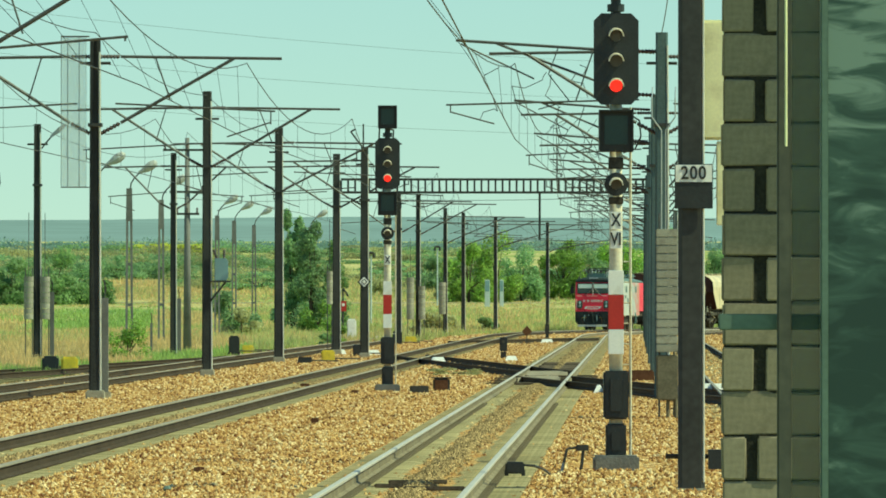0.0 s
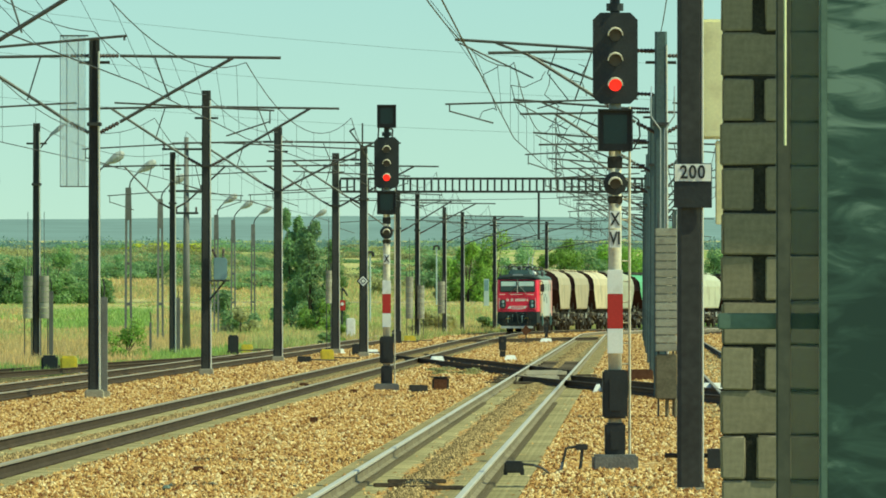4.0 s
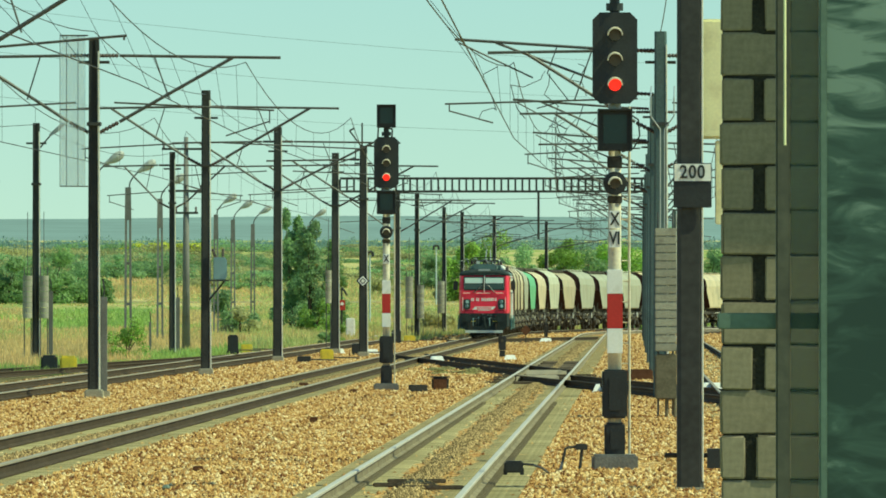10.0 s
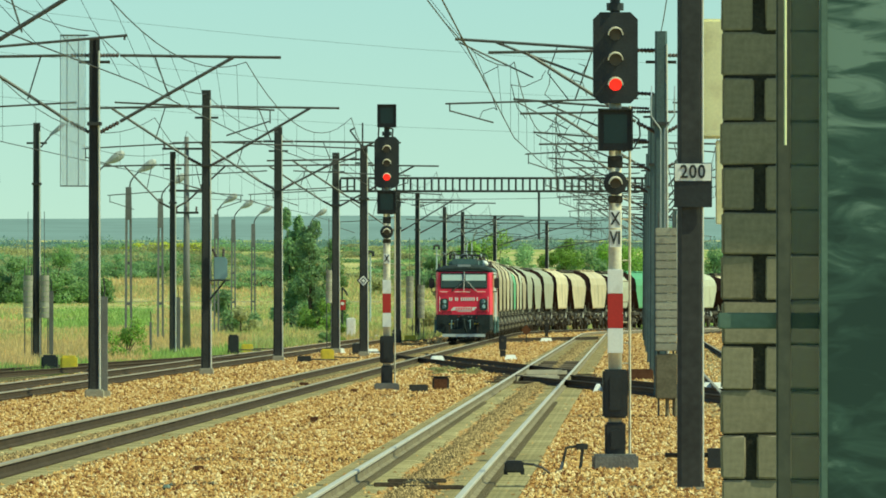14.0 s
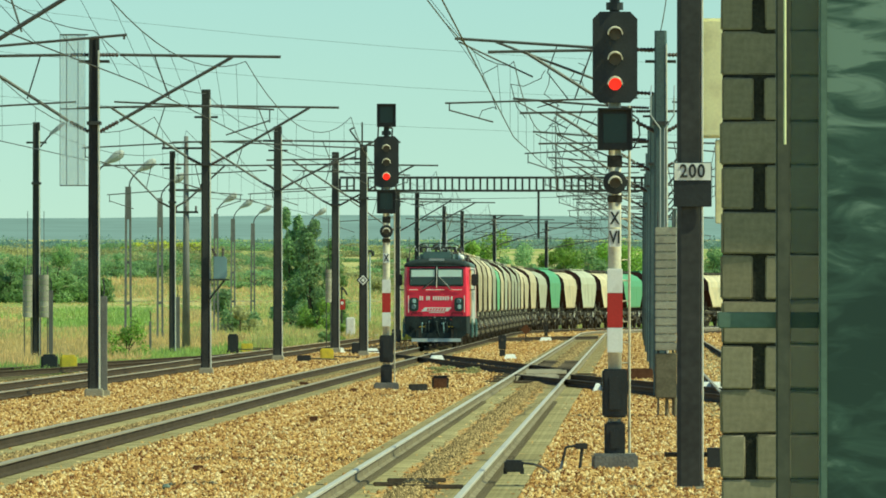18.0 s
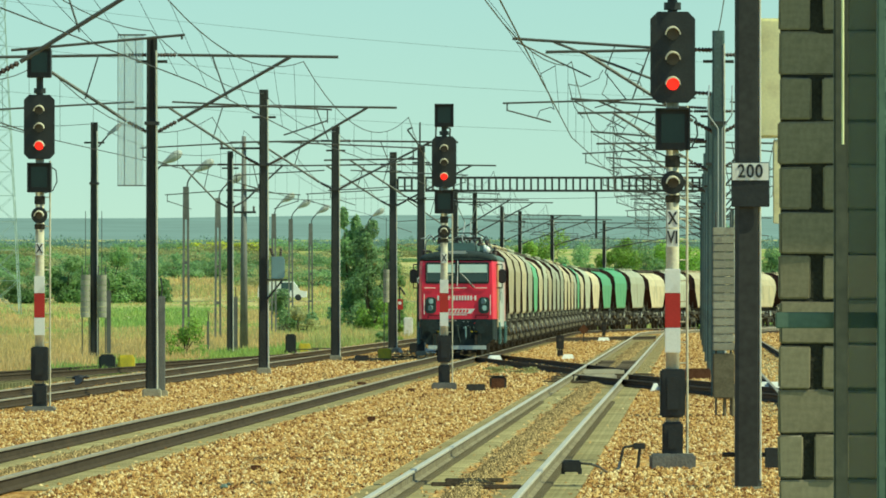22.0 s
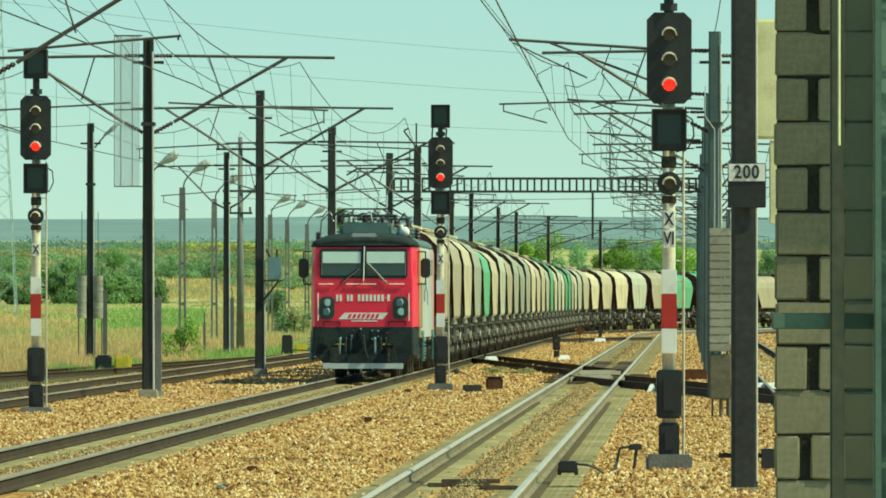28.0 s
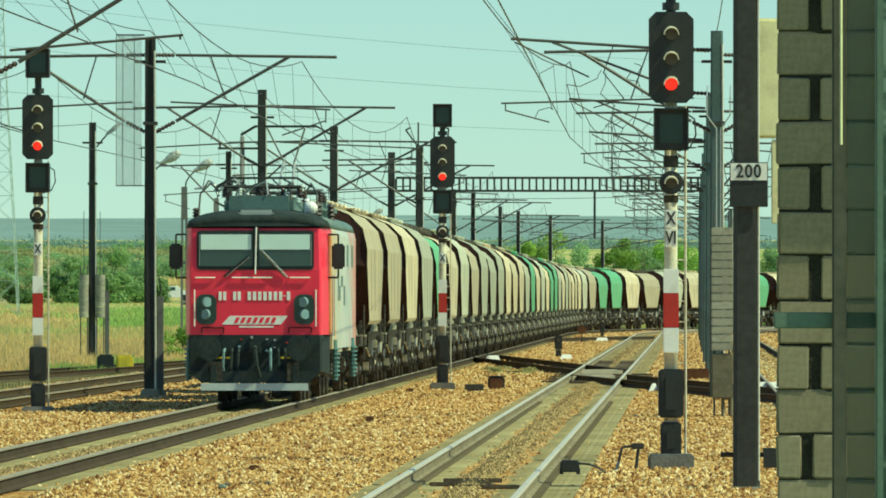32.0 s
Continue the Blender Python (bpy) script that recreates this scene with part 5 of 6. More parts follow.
bush(0.35, 240, 1.5, 0.36, 900, "leaf_olive", "low green weeds growing in the ballast", "bush", 0.04, 18, sink=-0.2)
bush(-2.2, 468, 1.6, 1.2, 900, "leaf_olive", "low olive weeds beside the points", "bush", 0.08, 19)
FAR_TREES = ((2.6, 5.2, 6.4, 1), (5.4, 5.8, 7.2, 1), (8.0, 4.6, 6.4, 0), (3.8, 3.4, 3.0, 0), (1.2, 3.4, 2.6, 2), (12.4, 5, 6.4, 1), (15.2, 6, 7.2, 0), (18.4, 6, 7.0, 1), (21.5, 6, 6.8, 1), (25.0, 7, 7.2, 0), (29.0, 7, 5.6, 0), (10.4, 3.4, 3.4, 2), (16.8, 5, 4.0, 2))
for i, (x, w, h, c) in enumerate(FAR_TREES):
    bush(x, 800 + i * 6, w, h, 8000, ("leaf_mid", "leaf_bright", "leaf_olive")[c], "broad green tree behind the railway", "tree", 0.135, 20 + i, 0.02, "trees behind the railway")
random.seed(18)
for i in range(16):
    bush(-1 + i * 2.3, 890 + (i * 37) % 60, random.uniform(4, 7), random.uniform(2.6, 4.6), 4200, ("leaf_mid", "leaf_olive", "leaf_olive", "leaf_mid", "leaf")[i % 5], "soft olive-green bush behind the railway", "bush", 0.15, 700 + i, group="bushes behind the railway")
random.seed(8)
for i in range(130):
    y = 1000 + 160 * (i / 130) + random.uniform(-5, 5)
    x = random.uniform(-0.067, -0.016) * y
    if i < 22:
        y = 850 + i * 6
        x = random.uniform(-0.064, -0.0455) * y
    elif i > 118:
        y, x = random.uniform(900, 1000), random.uniform(-0.03, -0.019) * 950
    bush(x, y, random.uniform(5, 10), random.uniform(2.0, 3.4), 2700, random.choice(("leaf_olive", "leaf_olive", "leaf_mid", "leaf_mid", "leaf")), "olive-green hedge bush far across the field", "bush", 0.145, 60 + i, group="far hedge bushes")

for i in range(26):
    y = 870 + i * 14
    bush(random.uniform(-0.019, 0.004) * y, y, random.uniform(4, 8), random.uniform(1.0, 2.4), 1100, random.choice(("leaf_olive", "leaf_olive", "leaf_mid")), "low dry olive scrub in the field", "bush", 0.18, 400 + i, group="dry scrub in the field")
for i in range(30):
    y = 1250 + i * 9
    bush(-0.068 * y + (i * 7 % 30) / 30 * 0.074 * y, y, random.uniform(9, 15), random.uniform(1.2, 2.2), 1500, random.choice(("leaf_olive", "leaf_mid", "leaf_olive")), "low hazy olive scrub beyond the hedge", "bush", 0.2, 500 + i, group="scrub beyond the hedge")
for i in range(8):
    bush(-57 + i * 1.9, 1470 + i % 3 * 6, 5, 1.7, 1500, "crop", "yellow-green row of tall crops far off", "crop_row", 0.3, 300 + i, group="far crop rows")

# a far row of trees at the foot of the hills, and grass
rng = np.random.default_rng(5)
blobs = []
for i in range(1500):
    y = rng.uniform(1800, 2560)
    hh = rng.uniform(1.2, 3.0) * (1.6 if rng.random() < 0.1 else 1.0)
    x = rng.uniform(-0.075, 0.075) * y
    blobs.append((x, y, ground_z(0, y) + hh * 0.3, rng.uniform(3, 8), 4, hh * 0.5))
tagged(new("far_woods", quads("far_woods", leaves(rng, blobs, 260000, 0.28), "leaf_far")), "row of far trees below the hills, haze put into their colour", "trees", kind="stuff")


def grass(name, n, material, keep, label, hmin, hmax, seed):
    """Thin upright blades over the field beside the tracks."""
    rng = np.random.default_rng(seed)
    y = 235 + 780 * rng.random(n) ** 1.1
    lo = -0.0655 * y
    hi = np.array([track_left(min(v, 430)) - 2.6 if v < 430 else (track_main(v) - 3.6) for v in y])
    x = lo + (hi - lo) * rng.random(n)
    patch = np.array([noise.noise((a * 0.12, b * 0.035, 0.0)) + 0.5 * noise.noise((a * 0.5, b * 0.12, 4.0)) for a, b in zip(x, y)])
    edge = (hi - x) < 2.6 + 2.2 * patch
    m = keep(patch, edge, x, y)
    x, y = x[m], y[m]
    z = np.array([ground_z(a, b) for a, b in zip(x, y)]) - 0.03
    k = len(x)
    h = rng.uniform(hmin, hmax, k) * np.interp(y, [690, 760, 810, 860], [1.0, 0.3, 0.3, 1.0]) * np.interp(np.array([noise.noise((p * 0.3, q * 0.08, 9.0)) for p, q in zip(x, y)]), [-0.3, 0.4], [0.55, 1.25])
    a = rng.uniform(0, 6.28, k)
    w = 0.05 * np.maximum(1.0, y / 450)
    lean = rng.normal(0, 0.25, (k, 2)) * h[:, None]
    base = np.stack([x, y, z], 1)
    side = np.stack([np.cos(a) * w, np.sin(a) * w, np.zeros(k)], 1)
    tip = base + np.stack([lean[:, 0], lean[:, 1], h], 1)
    pts = np.stack([base - side, base + side, tip], 1).reshape(-1, 3)
    tagged(new(name, quads(name, pts, material, 3)), label, "grass", kind="stuff")


def lush(x, y):
    """A fresh green strip far out to the side."""
    return (y > 590) & (y < 765) & (x < -0.0365 * y) & (x > -0.0505 * y)


grass("dry_grass", 230000, "grass_dry", lambda p, e, x, y: ((p > -0.06) | (y > 770) | (y < 500)) & ~e & ~lush(x, y), "dry yellow grass standing in the field", 0.25, 0.65, 2)
grass("olive_grass", 150000, "grass_olive", lambda p, e, x, y: (((p <= -0.18) & (y > 420)) | (x > -0.024 * y)) & ~lush(x, y), "yellow-olive weeds and grass in the field", 0.3, 0.8, 6)
grass("green_grass", 170000, "grass_green", lambda p, e, x, y: (((p <= -0.2) & (y > 500)) | e | lush(x, y)) & (y < 800), "fresh green grass beside the tracks", 0.2, 0.6, 3)

# ---- ballast stones and sleepers ----
def scatter_stones(name, n, y0, y1, power, smin, smax, seed):
    rng = np.random.default_rng(seed)
    sy = y0 + (y1 - y0) * rng.random(n) ** power
    sx = -0.063 * sy + 0.115 * sy * rng.random(n)
    clear = np.ones(n, bool)
    for path in (track_main, track_right):
        off = np.abs(sx - np.array([path(v) for v in sy]))
        clear &= (off > (1.28 if path is track_right else 1.22)) | (rng.random(n) < 0.03)
    off = np.abs(sx - np.array([track_left(v) for v in sy]))
    clear &= (off < 0.55) | (off > 0.9)
    clear &= (sx < np.array([track_far_right(v) + 3.5 for v in sy])) & (sx > np.array([track_left(v) - 2.4 for v in sy]))
    sx, sy = sx[clear], sy[clear]
    n = len(sx)
    sz = np.array([bed_edge_z(a, b) for a, b in zip(sx, sy)])
    shape = np.array([(1, 0, 0), (0, 1, 0), (-1, 0, 0), (0, -1, 0), (0, 0, 0.9), (0, 0, -0.8)], float)
    size = rng.uniform(smin, smax, n)
    pts = shape[None] * size[:, None, None] * rng.uniform(0.6, 1.35, (n, 6, 3))
    ang = rng.uniform(0, 6.28, n)
    ca, sa = np.cos(ang)[:, None], np.sin(ang)[:, None]
    px, py, pz = pts[..., 0] * ca - pts[..., 1] * sa, pts[..., 0] * sa + pts[..., 1] * ca, pts[..., 2]
    pz = pz + px * rng.uniform(-0.5, 0.5, n)[:, None]
    pts = np.stack([px + sx[:, None], py + sy[:, None], pz + sz[:, None] + 0.008], -1).reshape(-1, 3)
    faces = np.array([(0, 1, 4), (1, 2, 4), (2, 3, 4), (3, 0, 4), (1, 0, 5), (2, 1, 5), (3, 2, 5), (0, 3, 5)])
    me = bpy.data.meshes.new(name)
    me.from_pydata(pts.tolist(), [], (faces[None] + 6 * np.arange(n)[:, None, None]).reshape(-1, 3).tolist())
    me.materials.append(M["stone"])
    tagged(new(name, me), "loose tan and rust-brown ballast stones", "stones", kind="stuff")


M["gravel_dark"] = special("oil-stained gravel between rails", lambda n, l, b: build_ballast(n, l, b, (0.78, 0.76, 0.68)))
M["stone_dark"] = mat("oil-stained gravel stone", (0.32, 0.23, 0.11), 0.9, 0, 0.3, 5, 40, island=0.6)
for path, parent in ((track_right, T1), (track_main, T2)):
    rng = np.random.default_rng(17)
    ys = np.arange(60, 420, 0.5)
    bm = B()
    rows = [[bm.verts.new((path(v) + a + 0.03 * math.sin(v * 1.7 + a * 9) * (a != 0), v, b - 0.012 * math.sin(v * 2.9))) for a, b in ((-0.24, -0.195), (-0.1, -0.15), (0.1, -0.15), (0.24, -0.195))] for v in ys]
    for ra, rb in zip(rows[:-1], rows[1:]):
        for i in range(3):
            bm.faces.new((ra[i], ra[i + 1], rb[i + 1], rb[i]))
    part("gravel_strip", bm, "gravel_dark", parent, "stained gravel between the rails")
    n = 16000
    sy = 70 + 340 * rng.random(n) ** 1.7
    off = rng.normal(0, 0.13, n)
    sx = np.array([path(v) for v in sy]) + off
    s = rng.uniform(0.014, 0.034, n) * np.maximum(1.0, sy / 200)
    shape = np.array([(1, 0, 0), (0, 1, 0), (-1, 0, 0), (0, -1, 0), (0, 0, 0.9)], float)
    pts = shape[None] * s[:, None, None] * rng.uniform(0.6, 1.35, (n, 5, 3)) + np.stack([sx, sy, np.maximum(-0.14 - 0.3 * np.maximum(np.abs(off) - 0.1, 0), -0.178)], 1)[:, None]
    me = bpy.data.meshes.new("gravel_stones")
    faces = np.array([(0, 1, 4), (1, 2, 4), (2, 3, 4), (3, 0, 4)])
    me.from_pydata(pts.reshape(-1, 3).tolist(), [], (faces[None] + 5 * np.arange(n)[:, None, None]).reshape(-1, 3).tolist())
    me.materials.append(M["stone_dark"])
    ob = tagged(new("gravel_stones", me), "small stained stones between the rails", kind="stuff")
    ob.parent = parent
scatter_stones("ballast_stones", 70000, 78, 215, 1.5, 0.018, 0.042, 9)
scatter_stones("far_ballast_stones", 45000, 200, 430, 1.3, 0.03, 0.06, 10)
scatter_stones("distant_ballast_stones", 16000, 420, 640, 1.0, 0.05, 0.1, 12)


def sleeper_bm(half=1.26):
    bm = B()
    prof = [(-0.13, -0.36), (0.13, -0.36), (0.11, -0.19), (0.1, -0.177), (-0.1, -0.177), (-0.11, -0.19)]
    loft(bm, [[(x, a, b + dz) for a, b in prof] for x, dz in ((-half, 0), (-0.45, 0), (-0.3, -0.025), (0.3, -0.025), (0.45, 0), (half, 0))])
    return bm


SLEEPER = mesh_of(sleeper_bm(), "sleeper", "sleeper")
CLIP = B()
for s_ in (-1, 1):
    for d_ in (-0.115, 0.115):
        box(CLIP, s_ * 0.7525 + d_ - 0.045, s_ * 0.7525 + d_ + 0.045, -0.05, 0.05, -0.177, -0.135)
CLIP = mesh_of(CLIP, "rail_clips", "rail_web_pale")
for path, parent, y0, count in ((track_right, T1, 79.0, 200), (track_main, T2, 92.0, 200)):
    for i in range(count):
        y = y0 + i * 0.6
        m = pose(path(y), y, 0, 0, 0, -1.35)
        ob = new("sleeper", SLEEPER)
        ob.parent, ob.matrix_local = parent, m
        if i < 150 and parent is T1:
            c = new("rail_clips", CLIP)
            c.parent, c.matrix_local = parent, m
    rest = B()
    y = y0 + count * 0.6
    while y < 500:
        x = path(y)
        box(rest, x - 1.26, x + 1.26, y - 0.12, y + 0.12, -0.36, -0.178)
        y += 0.6
    tagged(part("far_sleepers", rest, "sleeper", parent), kind="stuff")
for path, parent, y0, y1, c, top in ((track_left, T3, 150, 420, "sleeper", -0.21), (track_far_right, T0, 145, 520, "sleeper", -0.185), (line(3.0, 231, -1.4, 303), C1, 231, 303, "timber", -0.2), (line(2.75, 215, 7.0, 165), C2, 165, 215, "timber", -0.2),
                                     (line(1.0, 410, 8.0, 445), C3, 410, 445, "timber", -0.185), (line(-6.9, 300, -13.2, 225), C4, 202, 298, "sleeper", -0.212)):
    rest = B()
    y = y0
    while y < y1:
        x = path(y)
        box(rest, x - 1.2, x + 1.2, y - 0.12, y + 0.12, -0.36, top)
        y += 0.62
    tagged(part("far_sleepers", rest, c, parent), kind="stuff")


# ---- lineside things ----
M["lamp_pale"] = mat("pale lamp housing", (0.42, 0.42, 0.38), 0.6, 0, 0.08)
def lineside_z(x, y):
    return bed_edge_z(x, y) if x > track_left(min(y, 430)) - 3.0 else ground_z(x, y)


def lamp_post(x, y, h, reach=0.75):
    t = thing("street_lamp", pose(x, y, ground_z(x, y)), "grey concrete lamp post with a curved arm", "street lamp", "lamp posts along the field")
    for sx in (-1, 1):
        bm = B()
        loft(bm, [[(sx * a + b, c, z) for b, c in ((-0.055, -0.09), (0.055, -0.09), (0.055, 0.09), (-0.055, 0.09))] for a, z in ((0.14, -0.3), (0.1, h - 1.6))])
        part("leg", bm, "pole_grey", t)
    bm = B()
    box(bm, -0.16, 0.16, -0.1, 0.1, h - 1.6, h, 0.02)
    part("shaft", bm, "pole_grey", t)
    for z in (0.35, 0.66):
        bm = B()
        box(bm, -0.07, 0.07, -0.06, 0.06, z * (h - 1.6), z * (h - 1.6) + 0.14)
        part("web", bm, "pole_grey", t)
    bm = B()
    chain(bm, [(0.05, 0, h - 0.05), (0.1, 0, h + 0.25), (0.25, 0, h + 0.5), (reach - 0.2, 0, h + 0.8)], 0.04)
    part("arm", bm, "tube", t)
    bm = B()
    rings = []
    for u, r in ((-0.35, 0.06), (-0.1, 0.11), (0.12, 0.18), (0.35, 0.21), (0.58, 0.17), (0.7, 0.07)):
        rings.append([(reach + u * 0.86 - 0.4 * r * math.sin(k * 0.7854), r * 0.8 * math.cos(k * 0.7854), h + 0.92 + u * 0.5 + r * math.sin(k * 0.7854)) for k in range(8)])
    loft(bm, rings)
    part("lamp_head", bm, "lamp_pale", t, "pale plump lamp head")


for x, y, h in ((-15.97, 365, 8.0), (-15.3, 387, 8.0), (-15.27, 430, 8.0), (-14.6, 513, 8.0), (-14.4, 547, 8.0), (-13.84, 581, 8.0), (-10.3, 615, 8.0)):
    lamp_post(x, y, h)

# wooden-grey utility pole
up = thing("utility_pole", pose(-11.6, 360, ground_z(-11.6, 360)), "pale tapered concrete utility pole with cross-arms", "pole")
bm = B()
tube(bm, (0, 0, -0.3), (0, 0, 9.9), 0.2, 0.1, 12)
part("shaft", bm, "pole_grey", up, smooth=True)
for z, w in ((9.3, 1.1), (7.4, 0.8), (6.4, 0.55)):
    bm = B()
    box(bm, -w, w, -0.16, -0.06, z, z + 0.1)
    part("cross_arm", bm, "steel_dark", up)
    for sx in (-w + 0.1, 0, w - 0.1):
        bm = B()
        insulator(bm, (sx, -0.11, z + 0.1), (sx, -0.11, z + 0.36), 0.06, 3)
        part("insulator", bm, "insul", up)

# transformer on its bracket
tr = thing("transformer", pose(-7.07 + 0.46, 235.75, 2.62), "grey-blue transformer tank on a steel bracket", "transformer")
bm = B()
bbox(bm, -0.17, 0.19, -0.2, 0.2, 0.02, 0.68, 0.02)
for i in range(5):
    box(bm, 0.19, 0.225, -0.18 + i * 0.085, -0.15 + i * 0.085, 0.08, 0.62)
part("tank", bm, "teal_box", tr)
bm = B()
box(bm, -0.34, 0.3, -0.22, 0.22, -0.03, 0.015)
tube(bm, (0.15, 0, -0.03), (-0.33, 0, -0.62), 0.03)
part("bracket", bm, "steel_dark", tr)
for sx in (-0.1, 0.1):
    bm = B()
    insulator(bm, (sx, 0, 0.68), (sx + (-0.12 if sx < 0 else 0.02), 0, 0.95), 0.05, 4)
    part("bushing", bm, "insul", tr)

# see-through wire cage hung beside a pole
M["gauze"] = mat("fine wire gauze", (0.55, 0.6, 0.58), 0.6, 0, 0.05)
gn, gl = M["gauze"].node_tree.nodes, M["gauze"].node_tree.links
tb, mx = gn.new("ShaderNodeBsdfTransparent"), gn.new("ShaderNodeMixShader")
mx.inputs[0].default_value = 0.14
gl.new(tb.outputs[0], mx.inputs[1])
gl.new(gn["Principled BSDF"].outputs[0], mx.inputs[2])
gl.new(mx.outputs[0], gn["Material Output"].inputs[0])
cage = thing("wire_cage", pose(-8.43, 181, 4.62), "pale see-through wire gauze cage beside a pole", "cage")
for x0, x1, z0, z1 in ((-0.27, 0.3, 0.0, 3.44),):
    bm = B()
    for y in (-0.2, 0.2):
        box(bm, x0, x1, y - 0.003, y + 0.003, z0, z1)
    part("gauze", bm, "gauze", cage)
for sx in (-0.27, -0.12, 0.14):
    bm = B()
    tube(bm, (sx, -0.2, 0), (sx, -0.2, 3.44), 0.008)
    part("upright", bm, "tube", cage)
for z in (0.0, 1.75, 3.44):
    bm = B()
    chain(bm, [(-0.27, -0.2, z), (0.35, -0.2, z), (0.35, 0.2, z), (-0.27, 0.2, z), (-0.27, -0.2, z)], 0.012)
    part("hoop", bm, "tube", cage)

# stub posts
for x, y, h, w in ((-7.73, 181.35, 2.35, 0.085), (-13.55, 275, 2.6, 0.075), (-10.95, 329, 2.4, 0.09), (-12.0, 326.6, 1.4, 0.05)):
    t = thing("concrete_post", pose(x, y, -0.25), "short grey concrete post with a thin rod", "post", "short concrete posts")
    bm = B()
    bbox(bm, -w, w, -w, w, -0.2, h, 0.015)
    part("post", bm, "pole_grey", t)
    bm = B()
    bbox(bm, -w - 0.06, w + 0.06, -w - 0.06, w + 0.06, -0.3, 0.2, 0.02)
    part("footing", bm, "concrete", t, "small worn concrete footing")
    bm = B()
    chain(bm, [(0, 0, h), (0.02, 0, h + 0.2), (-0.02, 0, h + 0.42)], 0.02)
    part("rod", bm, "steel_dark", t)


def tension_stack(x, y, z0, z1, n, w, label):
    t = thing("tension_weights", pose(x, y, 0), label, "weights", "tension weights of the wires")
    weights(t, 0.0, z0, z1, n, w, 0.0)
    for sx in (-w * 0.7, w * 0.7):
        bm = B()
        tube(bm, (sx, 0.1, -0.25), (sx, 0.1, z1 + 0.3), 0.02)
        part("guide_rod", bm, "tube", t)
    return t


tw = tension_stack(4.23, 150, 1.05, 3.38, 15, 0.2, "stack of grey concrete tension weights hanging from wires")
for sx, tx in ((-0.1, -0.28), (-0.02, 0.16)):
    bm = B()
    chain(bm, [(sx, 0, 3.38), (sx, 0, 5.25), (tx, 0, 5.5), (tx, 0, 5.85), (tx + 0.05, 1.5, 6.1)], 0.014)
    part("suspension_wire", bm, "lamp_grey", tw)
bm = B()
bbox(bm, -0.2, 0.2, -0.15, 0.15, 0.15, 1.0, 0.02)
part("guide_sleeve", bm, "sleeve", tw, "brown steel guide sleeve below the weights")
for sx in (0.02, 0.17):
    bm = B()
    tube(bm, (sx, 0, -0.5), (sx, 0, 0.2), 0.035, 0.035, 8)
    part("guide_foot", bm, "sleeve", tw)
for x, y, z0, z1, n, w in ((-14.28, 273.6, 1.4, 2.88, 8, 0.17), (-13.72, 273.6, 1.4, 2.88, 8, 0.17), (-9.0, 135.5, 1.42, 2.92, 8, 0.15), (-4.78, 334.6, 1.9, 3.3, 8, 0.13), (-1.85, 450.6, 1.0, 3.4, 8, 0.22), (-1.2, 450.6, 1.0, 2.9, 8, 0.2), (-0.05, 518.6, 1.2, 3.3, 8, 0.24)):
    tension_stack(x, y, z0, z1, n, w, "stack of round grey concrete tension weights beside a pole")

# lamp on the side pole
bm = B()
sp = thing("pole_lamp", pose(-13.86, 274, 7.3), "grey street lamp head clamped to a pole", "street lamp")
chain(bm, [(0, 0, 0), (0.2, 0, 0.25), (0.35, 0, 0.42)], 0.03)
part("arm", bm, "tube", sp)
bm = B()
loft(bm, [[(0.3, a, 0.36 + b) for a, b in ((-0.06, 0), (0.06, 0), (0.05, 0.1), (-0.05, 0.1))], [(0.62, a, 0.62 + b) for a, b in ((-0.14, -0.06), (0.14, -0.06), (0.12, 0.14), (-0.12, 0.14))], [(0.85, a, 0.8 + b) for a, b in ((-0.08, -0.02), (0.08, -0.02), (0.07, 0.07), (-0.07, 0.07))]])
part("lamp_head", bm, "lamp_grey", sp)

# diamond board on a pole
dm = thing("diamond_sign", pose(-3.12, 313.75, 2.8, 0, 0, 0), "small white diamond sign with a dark border", "sign")
for r, y, c in ((0.27, 0.0, "black"), (0.2, -0.012, "white"), (0.13, -0.02, "black"), (0.08, -0.028, "white")):
    bm = B()
    loft(bm, [[(-r, yy, 0), (0, yy, -r), (r, yy, 0), (0, yy, r)] for yy in (y, y - 0.006)])
    part("plate", bm, c, dm)

# lattice power pylon
py = thing("power_pylon", pose(-44.1, 700, ground_z(-44, 700)), "tall grey lattice steel power pylon", "pylon")
legs = [(-1, -1), (1, -1), (1, 1), (-1, 1)]


def leg_at(i, z):
    r = 1.8 - 1.35 * min(z, 26.0) / 26.0
    return (legs[i % 4][0] * r, legs[i % 4][1] * r, z)


for i in range(4):
    bm = B()
    tube(bm, leg_at(i, -0.3), leg_at(i, 26), 0.05, 0.035, 4)
    tube(bm, leg_at(i, 26), leg_at(i, 31), 0.035, 0.03, 4)
    part("leg", bm, "pylon", py)
levels = [0, 3.0, 5.7, 8.2, 10.5, 12.6, 14.5, 16.3, 18, 19.6, 21.1, 22.5, 23.8, 25, 26.2, 27.4, 28.6, 29.8, 31]
for a, b in zip(levels[:-1], levels[1:]):
    for i in range(4):
        for p, q in ((leg_at(i, a), leg_at(i + 1, b)), (leg_at(i + 1, a), leg_at(i, b)), (leg_at(i, b), leg_at(i + 1, b))):
            bm = B()
            tube(bm, p, q, 0.02, 0.02, 4)
            part("brace", bm, "pylon", py)


